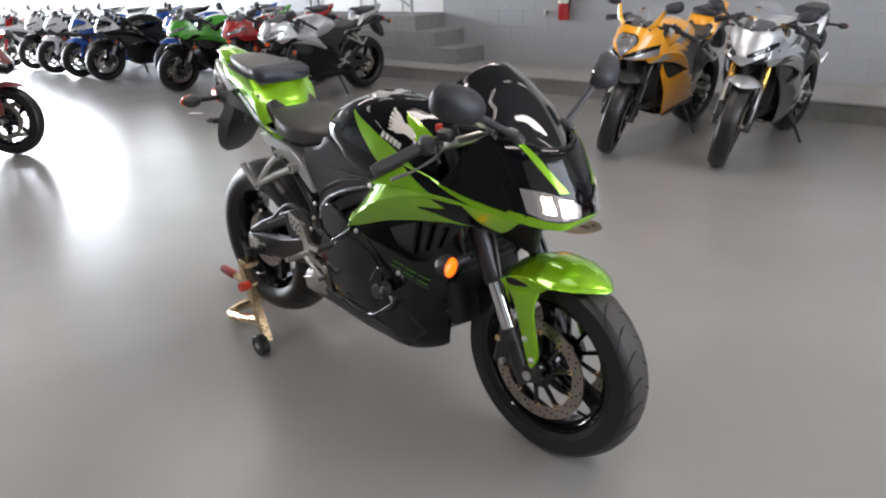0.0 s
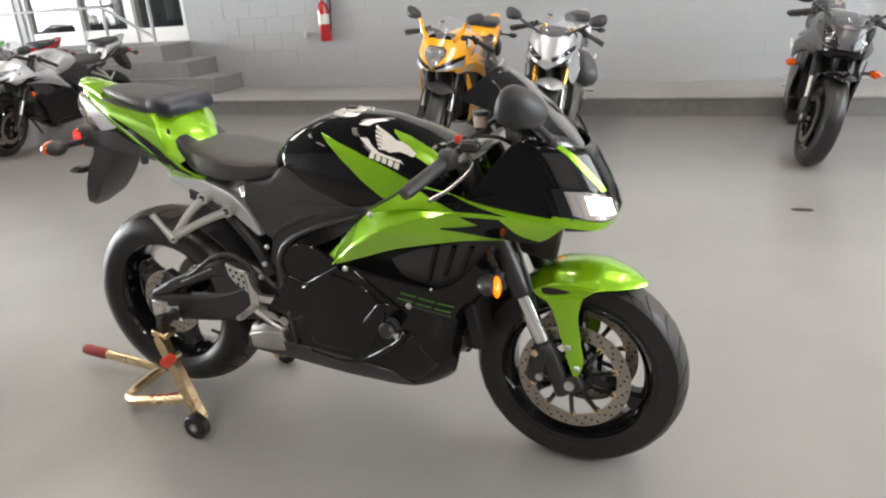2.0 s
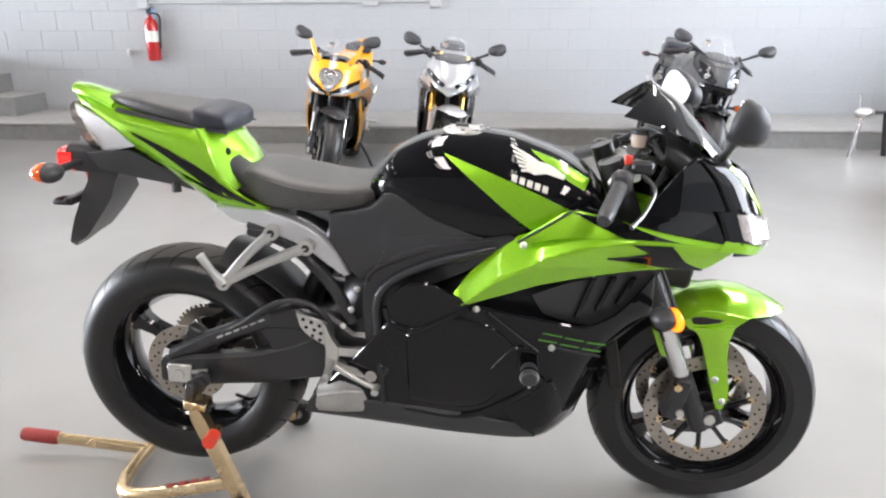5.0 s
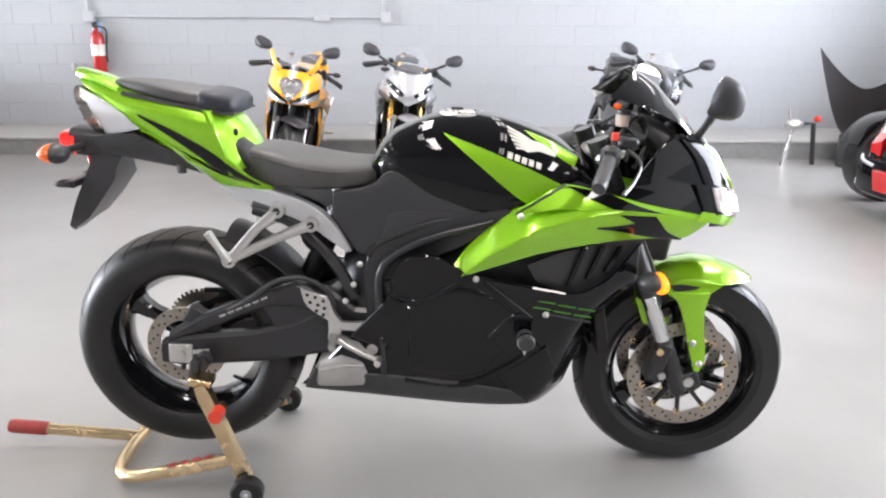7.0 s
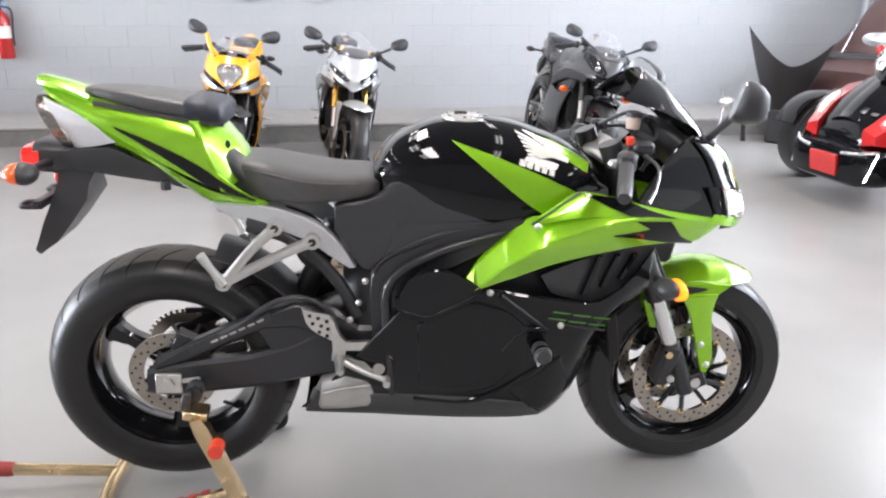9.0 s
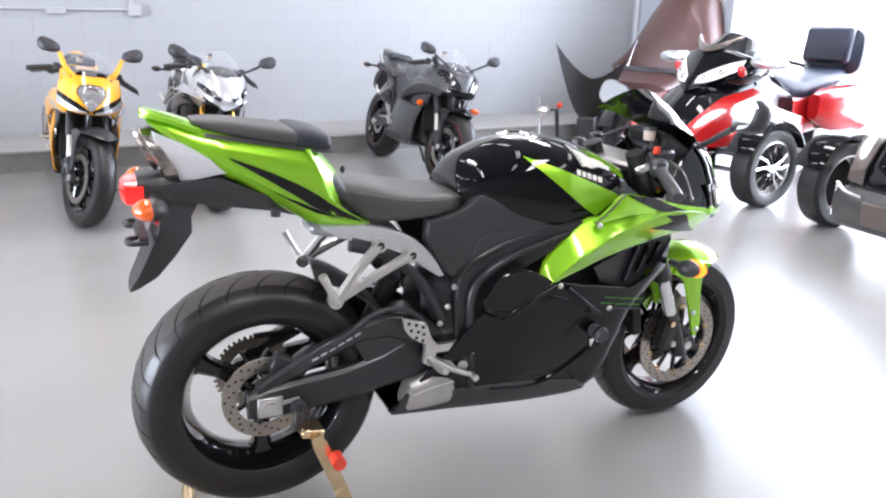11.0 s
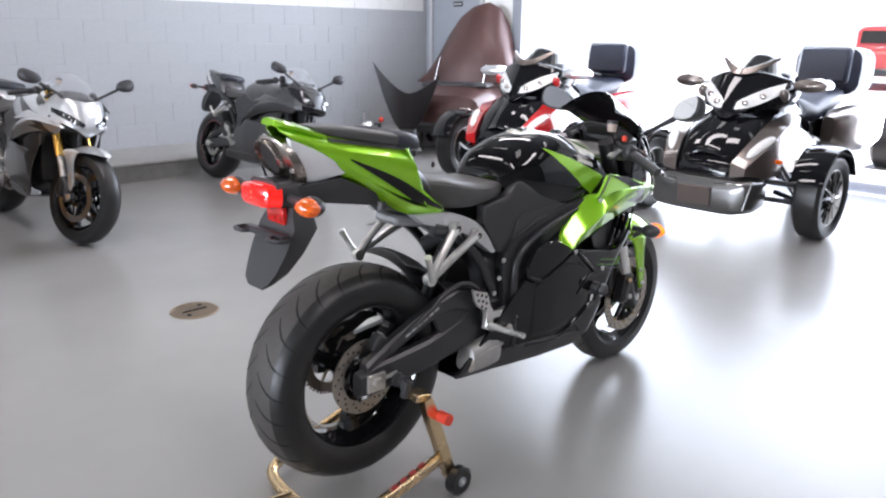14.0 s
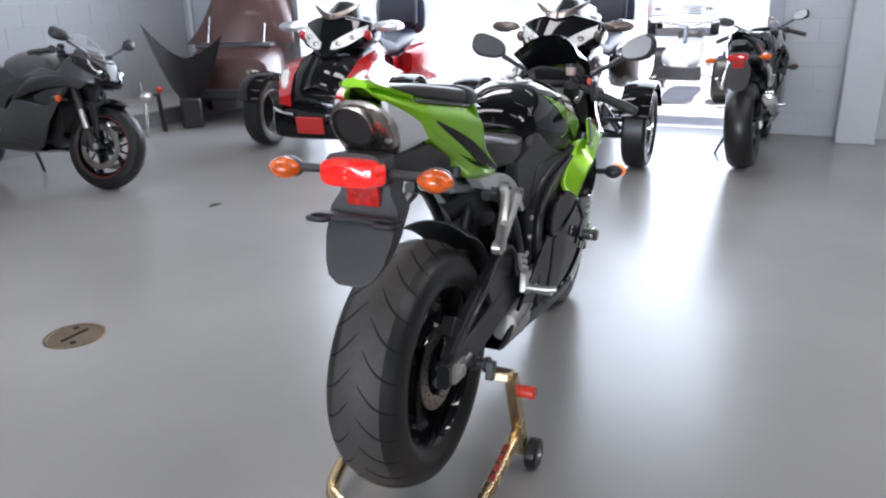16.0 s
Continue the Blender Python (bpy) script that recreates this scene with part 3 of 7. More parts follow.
Geo().box((0.02, 0.0, 0.475), (0.09, 0.012, 0.10), (0, 14, 0)).put("inspection_tag", surface("pale_blue_tag", (0.35, 0.5, 0.7), 0.5), ext)
knob = thing("wall_tap", "small metal tap stub on the wall", "tap", pose(-3.22, WALL_Y, 0.78))
Geo().cyl((0, 0, 0), (0, -0.06, 0), 0.02).cyl((0, -0.045, -0.04), (0, -0.045, 0.03), 0.016).put("tap_body", ALU, knob)
conduit = thing("wall_conduit", "grey painted conduit with junction boxes on the wall", "conduit", pose(0, WALL_Y, 0))
cy = -0.03
Geo().tube([(-3.0, cy, 1.275), (0.06, cy, 1.275)], 0.012, smooth=False).put("pipe", PIPE_GREY, conduit)
Geo().tube([(-3.0, cy, 1.275), (-3.0, cy, CEIL_Z - 0.01)], 0.012, smooth=False).put("pipe", PIPE_GREY, conduit)
Geo().tube([(0.03, cy, 1.3), (0.03, cy, CEIL_Z - 0.01)], 0.012, smooth=False).put("pipe", PIPE_GREY, conduit)
for x in (-3.0, 0.06):
    Geo().box((x, -0.028, 1.275), (0.11, 0.056, 0.11)).put("junction_box", PIPE_GREY, conduit)
Geo().box((-0.6, -0.025, 1.262), (0.16, 0.05, 0.06)).put("socket_box", PIPE_GREY, conduit)
box_hi = thing("junction_box", "small grey junction box at the paint line", "junction box", pose(0.42, WALL_Y, 1.62))
Geo().box((0, -0.025, 0), (0.10, 0.05, 0.10)).put("box_body", PIPE_GREY, box_hi)
drain = thing("floor_drain", "round worn brass floor drain cover", "drain", pose(0.312, 1.678, 0.0))
Geo().lathe((0, 0, 0), [(0.0, 0.115), (0.005, 0.112), (0.005, 0.098), (0.003, 0.096), (0.003, 0.0)], 40, "z").put("cover", surface("worn_brown_brass", (0.20, 0.15, 0.10), rough=0.45, metal=0.8, grain=60, vary=0.4), drain)
Geo().box((0, 0, 0.0045), (0.12, 0.014, 0.004)).cyl((0.05, 0.05, 0.003), (0.05, 0.05, 0.006), 0.012).cyl((-0.05, -0.05, 0.003), (-0.05, -0.05, 0.006), 0.012).put("cover_bar", HOLE, drain)
scrap = thing("paper_scrap", "small white scrap lying on the floor", "paper", pose(-5.05, 2.2, 0.002, 0, 0, 25))
Geo().box((0, 0, 0.001), (0.16, 0.07, 0.002)).put("paper", WHITE_DECAL, scrap)
chip = thing("floor_mark", "dark oil mark on the floor", "mark", pose(2.04, 2.46, 0.0))
Geo().ball((0, 0, 0.0015), (0.055, 0.03, 0.003), n=8).put("stain", surface("oily_stain", (0.05, 0.045, 0.04), 0.4, grain=80, vary=0.5), chip)


# ---- motorcycles ----
# Local axes: x ahead, y to the rider's left, z up; rear axle over x = 0, front axle over x = 1.375, wheels on z = 0.
NOSE_Z, NOSE_X = (0.70, 0.745, 0.765, 0.839, 0.918, 0.972, 1.054, 1.10, 1.13), (1.40, 1.437, 1.44, 1.414, 1.372, 1.319, 1.245, 1.18, 1.13)
SIDE_Z, SIDE_W = (0.20, 0.23, 0.27, 0.33, 0.42, 0.55, 0.65, 0.72, 0.78, 0.84, 0.95, 1.1), (0.11, 0.150, 0.172, 0.186, 0.20, 0.210, 0.222, 0.236, 0.225, 0.19, 0.165, 0.14)
SIDE_X, SIDE_K = (0.3, 0.5, 0.7, 0.85, 1.0, 1.1, 1.2, 1.3, 1.38), (0.74, 0.82, 0.96, 1.0, 1.0, 0.97, 0.9, 0.8, 0.7)
TANK_X, TANK_TOP = (0.49, 0.515, 0.545, 0.615, 0.687, 0.758, 0.831, 0.935, 1.01, 1.045), (0.855, 0.90, 0.927, 0.962, 0.977, 0.980, 0.972, 0.940, 0.903, 0.862)
TANK_LOW_X, TANK_LOW = (0.49, 0.54, 0.62, 0.78, 0.86, 1.0, 1.045), (0.835, 0.838, 0.805, 0.764, 0.757, 0.79, 0.81)
TANK_WX, TANK_W = (0.49, 0.51, 0.55, 0.65, 0.8, 0.95, 1.045), (0.085, 0.105, 0.130, 0.152, 0.166, 0.163, 0.145)


def nose_x(y, z):
    far = np.interp(z, (0.985, 1.05), (0.0, 130.0))
    return np.interp(z, NOSE_Z, NOSE_X) - 32.0 * abs(y) ** 3 - far * y**4


def half_width(x, z):
    a = max((np.interp(z, NOSE_Z, NOSE_X) - x) / 32.0, 0.0) ** (1 / 3)
    b = np.interp(z, SIDE_Z, SIDE_W) * np.interp(x, SIDE_X, SIDE_K)
    return (max(a, 1e-3) ** -12 + b**-12) ** (-1 / 12)


def tank_y(x, z):
    zt, zl = np.interp(x, TANK_X, TANK_TOP), np.interp(x, TANK_LOW_X, TANK_LOW)
    k = min(max((z - zl) / max(zt - zl, 1e-3), 0.0), 0.995)
    return np.interp(x, TANK_WX, TANK_W) * (1 - k**2.6) ** (1 / 2.6)


def on_side(s, out=0.0):
    return lambda x, z, d: (x, s * (half_width(x, z) + out - d), z)


def on_lower(s, out=0.0):
    """The belly fairing, whose front edge curls inwards behind the wheel."""

    def f(x, z, d):
        edge = np.interp(z, (0.22, 0.26, 0.35, 0.49, 0.61), (1.0, 1.018, 1.048, 1.095, 1.172))
        k = min(1.0, max(0.0, 1 - (edge - x) / 0.10))
        return (x, s * (half_width(x, z) + out - 0.085 * k * k * np.interp(z, (0.45, 0.60), (1.0, 0.2)) - d), z)

    return f


def on_crease(s, out):
    """The mid fairing, whose upper band tips towards the sky along a crease."""

    def f(x, z, d):
        crease = np.interp(x, (0.70, 0.73, 0.80, 0.90, 1.0, 1.10, 1.4), (0.60, 0.607, 0.672, 0.735, 0.768, 0.785, 0.80))
        return (x, s * (half_width(x, min(z, crease)) + out - 0.95 * max(0.0, z - crease) - 0.32 * max(0.0, crease - z) - d), z)

    return f


def on_plane(s, y, slope=0.0, x0=0.0):
    return lambda x, z, d: (x, s * (y + slope * (x - x0) - d), z)


def on_tank(s, out=0.0):
    return lambda x, z, d: (x, s * (tank_y(x, z) + out - d), z)


def on_nose(out=0.0, s=1):
    return lambda y, z, d: (nose_x(y, z) + out - d, s * y, z)


def tail_w(x):
    return np.interp(x, (-0.26, -0.2, -0.1, 0.03, 0.15, 0.24), (0.048, 0.068, 0.100, 0.122, 0.135, 0.135))


def on_tail(s, out=0.0):
    def f(x, z, d):
        zt = np.interp(x, (-0.25, -0.12, 0.06, 0.16, 0.24), (1.03, 1.0, 0.975, 0.955, 0.80))
        round_in = 0.045 * max(0.0, 1 - abs(zt - z) / 0.06) ** 2
        under = 0.05 * max(0.0, 1 - (z - np.interp(x, (-0.25, -0.08, 0.11, 0.24), (0.97, 0.87, 0.765, 0.75))) / 0.06) ** 2
        tuck = np.interp(x, (-0.25, -0.05, 0.10, 0.24), (0.20, 0.18, 0.08, 0.0)) * max(0.0, zt - 0.03 - z)
        return (x, s * (tail_w(x) + out - round_in - 0.8 * under - tuck - d), z)

    return f


STEERED = ("front_wheel", "front_brake_disc", "fork_bottom", "fork_slider", "fork_tube", "front_caliper", "fender_leg", "fender_tab", "front_fender", "fender_skirt", "top_clamp", "lower_clamp", "fork_cap", "handlebar", "grip", "bar_end", "switch_box", "hand_lever", "master_cylinder", "fluid_reservoir", "reservoir_cap")


def wheel(bike, x, zc, R, w, rim_mat, front, fine, side_disc, name, stripe=None):
    r0 = 0.213
    tw = w / 2
    wh = new(name)
    wh.parent = bike
    tread = [(tw * math.sin(a), R - 0.62 * tw * (1 - math.cos(a)) ** 0.9) for a in np.linspace(-1.12, 1.12, 15)]
    sides = [(-tw * 0.72, r0 - 0.012), (-tw * 0.93, r0 + 0.012), (-tw * 0.985, R - 0.068)]
    n = 72 if fine else 40
    c = (x, 0, zc)
    band = [(y, r) for y, r in tread]
    Geo().lathe(c, band[3:-3], n).put("tread", RUBBER_WORN if fine else RUBBER, wh)
    Geo().lathe(c, sides + band[:4], n).lathe(c, [(-y, r) for y, r in sides + band[:4]], n).put("tyre", RUBBER, wh)
    if fine:
        gr = Geo()
        for k in range(26):
            a0 = 2 * math.pi * k / 26
            for s in (-1, 1):
                pts = []
                for t in np.linspace(0, 1, 7):
                    a = a0 + (0.12 if s > 0 else 0) + 0.20 * t * (1 if not front else -1) + 0.05 * math.sin(3 * t)
                    y = s * tw * (0.10 + 0.80 * t)
                    al = math.asin(min(abs(y) / tw, 0.999))
                    r = R - 0.62 * tw * (1 - math.cos(min(al, 1.12))) ** 0.9 + 0.0006
                    pts.append((a, y, r))
                rings = []
                for i, (a, y, r) in enumerate(pts):
                    h = 0.011 * math.sin(math.pi * (0.12 + 0.8 * i / 6))
                    rings.append([(x + rr * math.cos(a + q), y, zc + rr * math.sin(a + q)) for q, rr in ((-h, r), (h, r), (h * 0.8, r - 0.004), (-h * 0.8, r - 0.004))])
                gr.loft(rings)
        gr.put("tread_pattern", RUBBER_DARK, wh)
    rw = tw * 0.74
    Geo().lathe(c, [(-rw, r0 + 0.004), (-rw - 0.004, r0 - 0.008), (-rw + 0.008, r0 - 0.016), (-rw * 0.6, r0 - 0.022), (-0.02, r0 - 0.034), (0.02, r0 - 0.034), (rw * 0.6, r0 - 0.022), (rw - 0.008, r0 - 0.016), (rw + 0.004, r0 - 0.008), (rw, r0 + 0.004), (rw - 0.012, r0 + 0.002), (0, r0 - 0.022), (-rw + 0.012, r0 + 0.002)], n, closed=True).put("rim", rim_mat, wh)
    ns = 3 if fine else 5
    for k in range(ns):
        a = radians(((95 if front else 150) if fine else 36) + 360 / ns * k)
        d, e = np.array([math.cos(a), 0, math.sin(a)]), np.array([-math.sin(a), 0, math.cos(a)])
        rings = []
        for r, hw, hy in ((0.03, 0.030, 0.034), (0.07, 0.022, 0.028), (0.13, 0.019, 0.022), (0.165, 0.024, 0.024), (0.188, 0.040, 0.03)) if fine else ((0.03, 0.020, 0.034), (0.07, 0.015, 0.028), (0.13, 0.014, 0.022), (0.165, 0.019, 0.024), (0.188, 0.034, 0.03)):
            rings.append([np.array(c) + d * r + e * hw * sx + np.array([0, hy * sy, 0]) for sx, sy in ((-1, -0.6), (-0.6, -1), (0.6, -1), (1, -0.6), (1, 0.6), (0.6, 1), (-0.6, 1), (-1, 0.6))])
        Geo().loft(rings).put("spoke", rim_mat, wh)
    Geo().lathe(c, [(-0.05, 0.012), (-0.05, 0.036), (-0.03, 0.042), (0.03, 0.042), (0.05, 0.036), (0.05, 0.012)], 24).put("hub", rim_mat, wh)
    Geo().cyl((x, -0.115, zc), (x, 0.115, zc), 0.013).cyl((x, -0.122, zc), (x, -0.112, zc), 0.014 if front and fine else 0.021, n=12).put("axle", ALU, wh)
    if stripe is not None:
        for q in (-1, 1):
            Geo().lathe(c, [(q * (rw + 0.006), r0 - 0.003), (q * (rw + 0.0065), r0 - 0.010)], n).put("rim_stripe", stripe, wh)
    # valve stem
    Geo().cyl((x + 0.13, -0.012, zc - 0.125), (x + 0.112, -0.03, zc - 0.107), 0.005, n=8).put("valve", PLASTIC, wh)
    for s in side_disc:
        ro, ri = (0.152, 0.116) if front else (0.110, 0.074)
        y = s * 0.068
        disc = Geo().lathe((x, y, zc), [(-0.0025, ri), (-0.0025, ro), (0.0025, ro), (0.0025, ri)], n, closed=True).put("front_brake_disc" if front else "brake_disc", STEEL, bike, "drilled brushed steel brake disc")
        if fine:
            count, drilled = (60, None) if front else (40, None)
            for k in range(count):
                a = 2 * math.pi * k / count
                r = ri + (ro - ri) * (0.26, 0.52, 0.78)[k % 3]
                if drilled is None:
                    drilled = Geo().cyl((0, -0.0029, 0), (0, 0.0029, 0), 0.0036, n=8).put("disc_hole", HOLE, disc).data
                    hole = disc.children[-1]
                else:
                    hole = new("disc_hole", drilled)
                    hole.parent = disc
                hole.location = (x + r * math.cos(a), y, zc + r * math.sin(a))
        car = Geo().lathe((x, y, zc), [(-0.004, 0.03), (-0.004, 0.055), (0.004, 0.055), (0.004, 0.03)], 30, closed=True)
        for k in range(10 if front else 6):
            a = 2 * math.pi * k / (10 if front else 6) + 0.2
            Geo().cyl((x + 0.048 * math.cos(a), y, zc + 0.048 * math.sin(a)), (x + ri * math.cos(a + 0.12), y, zc + ri * math.sin(a + 0.12)), 0.007, n=6).put("carrier_arm", RIM_BLACK, wh)
        car.put("disc_carrier", RIM_BLACK, wh)
        if front and fine:
            for k in range(10):
                a = 2 * math.pi * k / 10 + 0.32
                p = (x + (ri - 0.001) * math.cos(a), zc + (ri - 0.001) * math.sin(a))
                Geo().lathe((p[0], y, p[1]), [(-0.005, 0.004), (-0.005, 0.0095), (0.005, 0.0095), (0.005, 0.004)], 12, closed=True).put("bobbin", GOLD, wh)
    return wh


def motorcycle(m, label, pal, name="motorcycle", fine=False, nose="twin", exhaust="side", stand_leg=True, group="", plate=False, lit=False, lean_stand=0.0, front_z=0.291, steer=0.0):
    bike = thing(name, label, "motorcycle", m, group)
    NOSEC, LOWER, FLASH = [pal.get(k, pal["dark"]) for k in ("nose", "lower", "flash")]
    MAIN, SECOND, DARK, RIMC, SCREEN, TANKC, TAILC, FENDER, FORK = [pal[k] for k in ("main", "second", "dark", "rim", "screen", "tank", "tail", "fender", "fork")]
    nu, nv = (36, 10) if fine else (18, 6)
    wheel(bike, 0.0, 0.315, 0.314, 0.196, RIMC, False, fine, (-1,), "rear_wheel", pal.get("stripe"))
    fz = front_z
    wheel(bike, 1.359, fz, 0.291, 0.12, RIMC, True, fine, (-1, 1), "front_wheel", pal.get("stripe"))
    # engine, radiator and inner fairing
    Geo().loft([ell((0.42, 0, 0.46), 0.07, 0.13), ell((0.47, 0, 0.46), 0.115, 0.17), ell((0.75, 0, 0.48), 0.135, 0.23), ell((0.97, 0, 0.50), 0.14, 0.24), ell((1.06, 0, 0.52), 0.13, 0.2)]).put("engine_block", FRAME_BLACK, bike)
    Geo().box((1.085, 0, 0.53), (0.03, 0.30, 0.30), (0, -12, 0)).put("radiator", HOLE, bike)
    for k in range(9):
        Geo().box((1.102 + 0.0067 * (k - 4), 0, 0.53 + 0.031 * (k - 4)), (0.006, 0.28, 0.006), (0, -12, 0)).put("radiator_fin", PLASTIC, bike) if fine else None
    # tank
    rings = []
    for x in np.r_[0.492, np.linspace(0.5, 0.56, 5), np.linspace(0.6, 1.0, 14), 1.03, 1.044]:
        zt, zl, w = np.interp(x, TANK_X, TANK_TOP), np.interp(x, TANK_LOW_X, TANK_LOW), np.interp(x, TANK_WX, TANK_W)
        ring = [(x, -w * 0.9, zl - 0.03)]
        for a in np.linspace(0, math.pi, 24):
            ca, sa = math.cos(a), math.sin(a)
            ring.append((x, -w * math.copysign(abs(ca) ** (2 / 2.6), ca), zl + (zt - zl) * sa ** (2 / 2.6)))
        ring.append((x, w * 0.9, zl - 0.03))
        rings.append(ring)
    tank = Geo().loft(rings).put("tank", TANKC, bike, angle=50)
    Geo().lathe((0.715, 0, 0.970), [(-0.010, 0.062), (0.004, 0.062), (0.007, 0.056), (0.007, 0.030), (0.012, 0.026), (0.012, 0.0)], 30, "z").put("filler_cap", ALU, tank, "brushed aluminium filler cap")
    if fine:
        for k in range(7):
            a = 2 * math.pi * k / 7
            Geo().cyl((0.715 + 0.047 * math.cos(a), 0.047 * math.sin(a), 0.976), (0.715 + 0.047 * math.cos(a), 0.047 * math.sin(a), 0.981), 0.0055, n=8).put("cap_bolt", CHROME, tank)
        Geo().box((0.70, 0, 0.984), (0.03, 0.018, 0.008)).put("key_flap", PLASTIC, tank)
    for s in (-1, 1):
        Geo().sheet([(0.667, 0.937), (0.77, 0.905), (0.862, 0.872), (0.965, 0.830)], [(0.672, 0.932), (0.765, 0.862), (0.84, 0.806), (0.888, 0.776)], on_tank(s, 0.0016), nu, nv, 0.003).put("tank_flash", SECOND, tank)
        Geo().sheet([(0.866, 0.950), (0.93, 0.929), (1.003, 0.893)], [(0.872, 0.944), (0.93, 0.905), (0.990, 0.872)], on_tank(s, 0.0016), nu, 5, 0.003).put("tank_flash", SECOND, tank)
        if fine:
            # plain pale emblem: a fanned shape over a row of bars
            for k in range(6):
                x0, z0, x1, z1 = 0.818 + 0.005 * k, 0.960 - 0.0092 * k, 0.916 - 0.007 * k, 0.908 - 0.0006 * k
                Geo().sheet([(x0, z0), ((x0 + x1) / 2, (z0 + z1) / 2 + 0.004), (x1, z1)], [(x0 + 0.003, z0 - 0.0052), ((x0 + x1) / 2, (z0 + z1) / 2 - 0.0015), (x1 - 0.004, z1 - 0.003)], on_tank(s, 0.0022), 8, 3, 0.002).put("emblem_feather", WHITE_DECAL, tank)
            Geo().sheet([(0.872, 0.931), (0.912, 0.921), (0.946, 0.902)], [(0.880, 0.911), (0.915, 0.902), (0.942, 0.894)], on_tank(s, 0.0022), 10, 4, 0.002).put("emblem_body", WHITE_DECAL, tank)
            for k in range(5):
                x0, z0 = 0.826 + 0.0175 * k, 0.903 - 0.0052 * k
                Geo().sheet([(x0, z0), (x0 + 0.0125, z0 - 0.0037)], [(x0 - 0.002, z0 - 0.014), (x0 + 0.0105, z0 - 0.0177)], on_tank(s, 0.0022), 3, 4, 0.002).put("emblem_bar", WHITE_DECAL, tank)
    # seats
    def pad(x0, x1, zt, zb, wd, material, nm, lbl=""):
        rs = []
        for t in np.linspace(0, 1, 14):
            x = x0 + (x1 - x0) * t
            e = min(1, (min(t, 1 - t) + 0.02) / 0.10) ** 0.5
            w, hi, lo = np.interp(t, np.linspace(0, 1, len(wd)), wd) * (0.8 + 0.2 * e), np.interp(t, np.linspace(0, 1, len(zt)), zt), np.interp(t, np.linspace(0, 1, len(zb)), zb)
            mid, h = (hi + lo) / 2, (hi - lo) / 2 * (0.6 + 0.4 * e)
            rs.append(ell((x, 0, mid), w, h, 32, 4.6))
        return Geo().loft(rs).put(nm, material, bike, lbl, angle=60)

    seat = pad(0.155, 0.505, (0.872, 0.868, 0.850, 0.840, 0.842), (0.80, 0.775, 0.772, 0.778, 0.79), (0.085, 0.125, 0.140, 0.128, 0.108), VINYL, "rider_seat", "black grained vinyl rider seat")
    for s in (-1, 1):
        Geo().tube([(0.17, s * 0.088, 0.852), (0.25, s * 0.122, 0.846), (0.33, s * 0.134, 0.832), (0.42, s * 0.124, 0.826), (0.49, s * 0.104, 0.828)], 0.0035, 6).put("seat_piping", VINYL, seat)
    rear_seat = pad(-0.155, 0.150, (1.018, 1.016, 1.008, 0.999, 0.986), (0.995, 0.983, 0.970, 0.960, 0.952), (0.048, 0.078, 0.096, 0.104, 0.098), VINYL, "pillion_seat", "black grained vinyl pillion seat")
    rs = []
    for x, k, zc, zh in ((0.066, 0.97, 0.978, 0.022), (0.074, 1.01, 0.979, 0.026), (0.105, 1.01, 0.976, 0.027), (0.142, 0.98, 0.970, 0.025), (0.152, 0.90, 0.966, 0.018)):
        rs.append(ell((x, 0, zc), 0.104 * k, zh, 28, 4.6))
    Geo().loft(rs).put("seat_strap", VINYL_STRAP, rear_seat, "smooth blue-black strap end", angle=60)
    for s in (-1, 1):
        Geo().sheet([(-0.13, 0.990), (0.05, 0.968), (0.155, 0.955)], [(-0.13, 0.982), (0.05, 0.960), (0.155, 0.948)], on_tail(s, 0.006), 20, 3, 0.01).put("seat_edge", PLASTIC, rear_seat)
    # tail
    for s in (-1, 1):
        Geo().sheet([(-0.250, 1.030), (-0.14, 1.000), (0.02, 0.974), (0.100, 0.960)], [(-0.250, 1.016), (-0.09, 0.905), (0.06, 0.838), (0.160, 0.802)], on_tail(s), nu, nv, 0.005).put("tail_panel", TAILC, bike)
        Geo().sheet([(0.140, 0.850), (0.160, 0.834), (0.18, 0.818), (0.20, 0.804), (0.250, 0.777)], [(0.140, 0.806), (0.16, 0.798), (0.18, 0.789), (0.20, 0.781), (0.250, 0.768)], on_tail(s, 0.001), nu, 5, 0.006).put("tail_panel_front", TAILC, bike)
        Geo().sheet([(-0.085, 0.940), (0.010, 0.905), (0.090, 0.868), (0.170, 0.817), (0.226, 0.786)], [(-0.080, 0.934), (0.000, 0.888), (0.058, 0.853), (0.124, 0.813), (0.224, 0.783)], on_tail(s, 0.003), nu, 6, 0.006).put("tail_flash", FLASH, bike)
        Geo().sheet([(-0.248, 1.016), (-0.09, 0.918), (0.03, 0.850), (0.12, 0.806), (0.24, 0.780)], [(-0.246, 1.006), (-0.085, 0.890), (0.035, 0.818), (0.115, 0.777), (0.24, 0.764)], on_tail(s, 0.0022), nu, 4, 0.006).put("tail_edge", TAILC, bike)
        # silver subframe rail
        Geo().sheet([(0.12, 0.775), (0.25, 0.770), (0.35, 0.738), (0.41, 0.69), (0.452, 0.628)], [(0.16, 0.745), (0.27, 0.715), (0.34, 0.688), (0.39, 0.655), (0.438, 0.625)], on_plane(s, 0.118, 0.05, 0.1), nu, 5, 0.03).put("subframe_rail", ALU_PAINT if fine else FRAME_BLACK, bike)
        Geo().tube([(0.20, s * 0.11, 0.72), (0.30, s * 0.115, 0.69), (0.40, s * 0.12, 0.60), (0.46, s * 0.12, 0.50)], 0.016).put("frame_tube", FRAME_BLACK, bike)
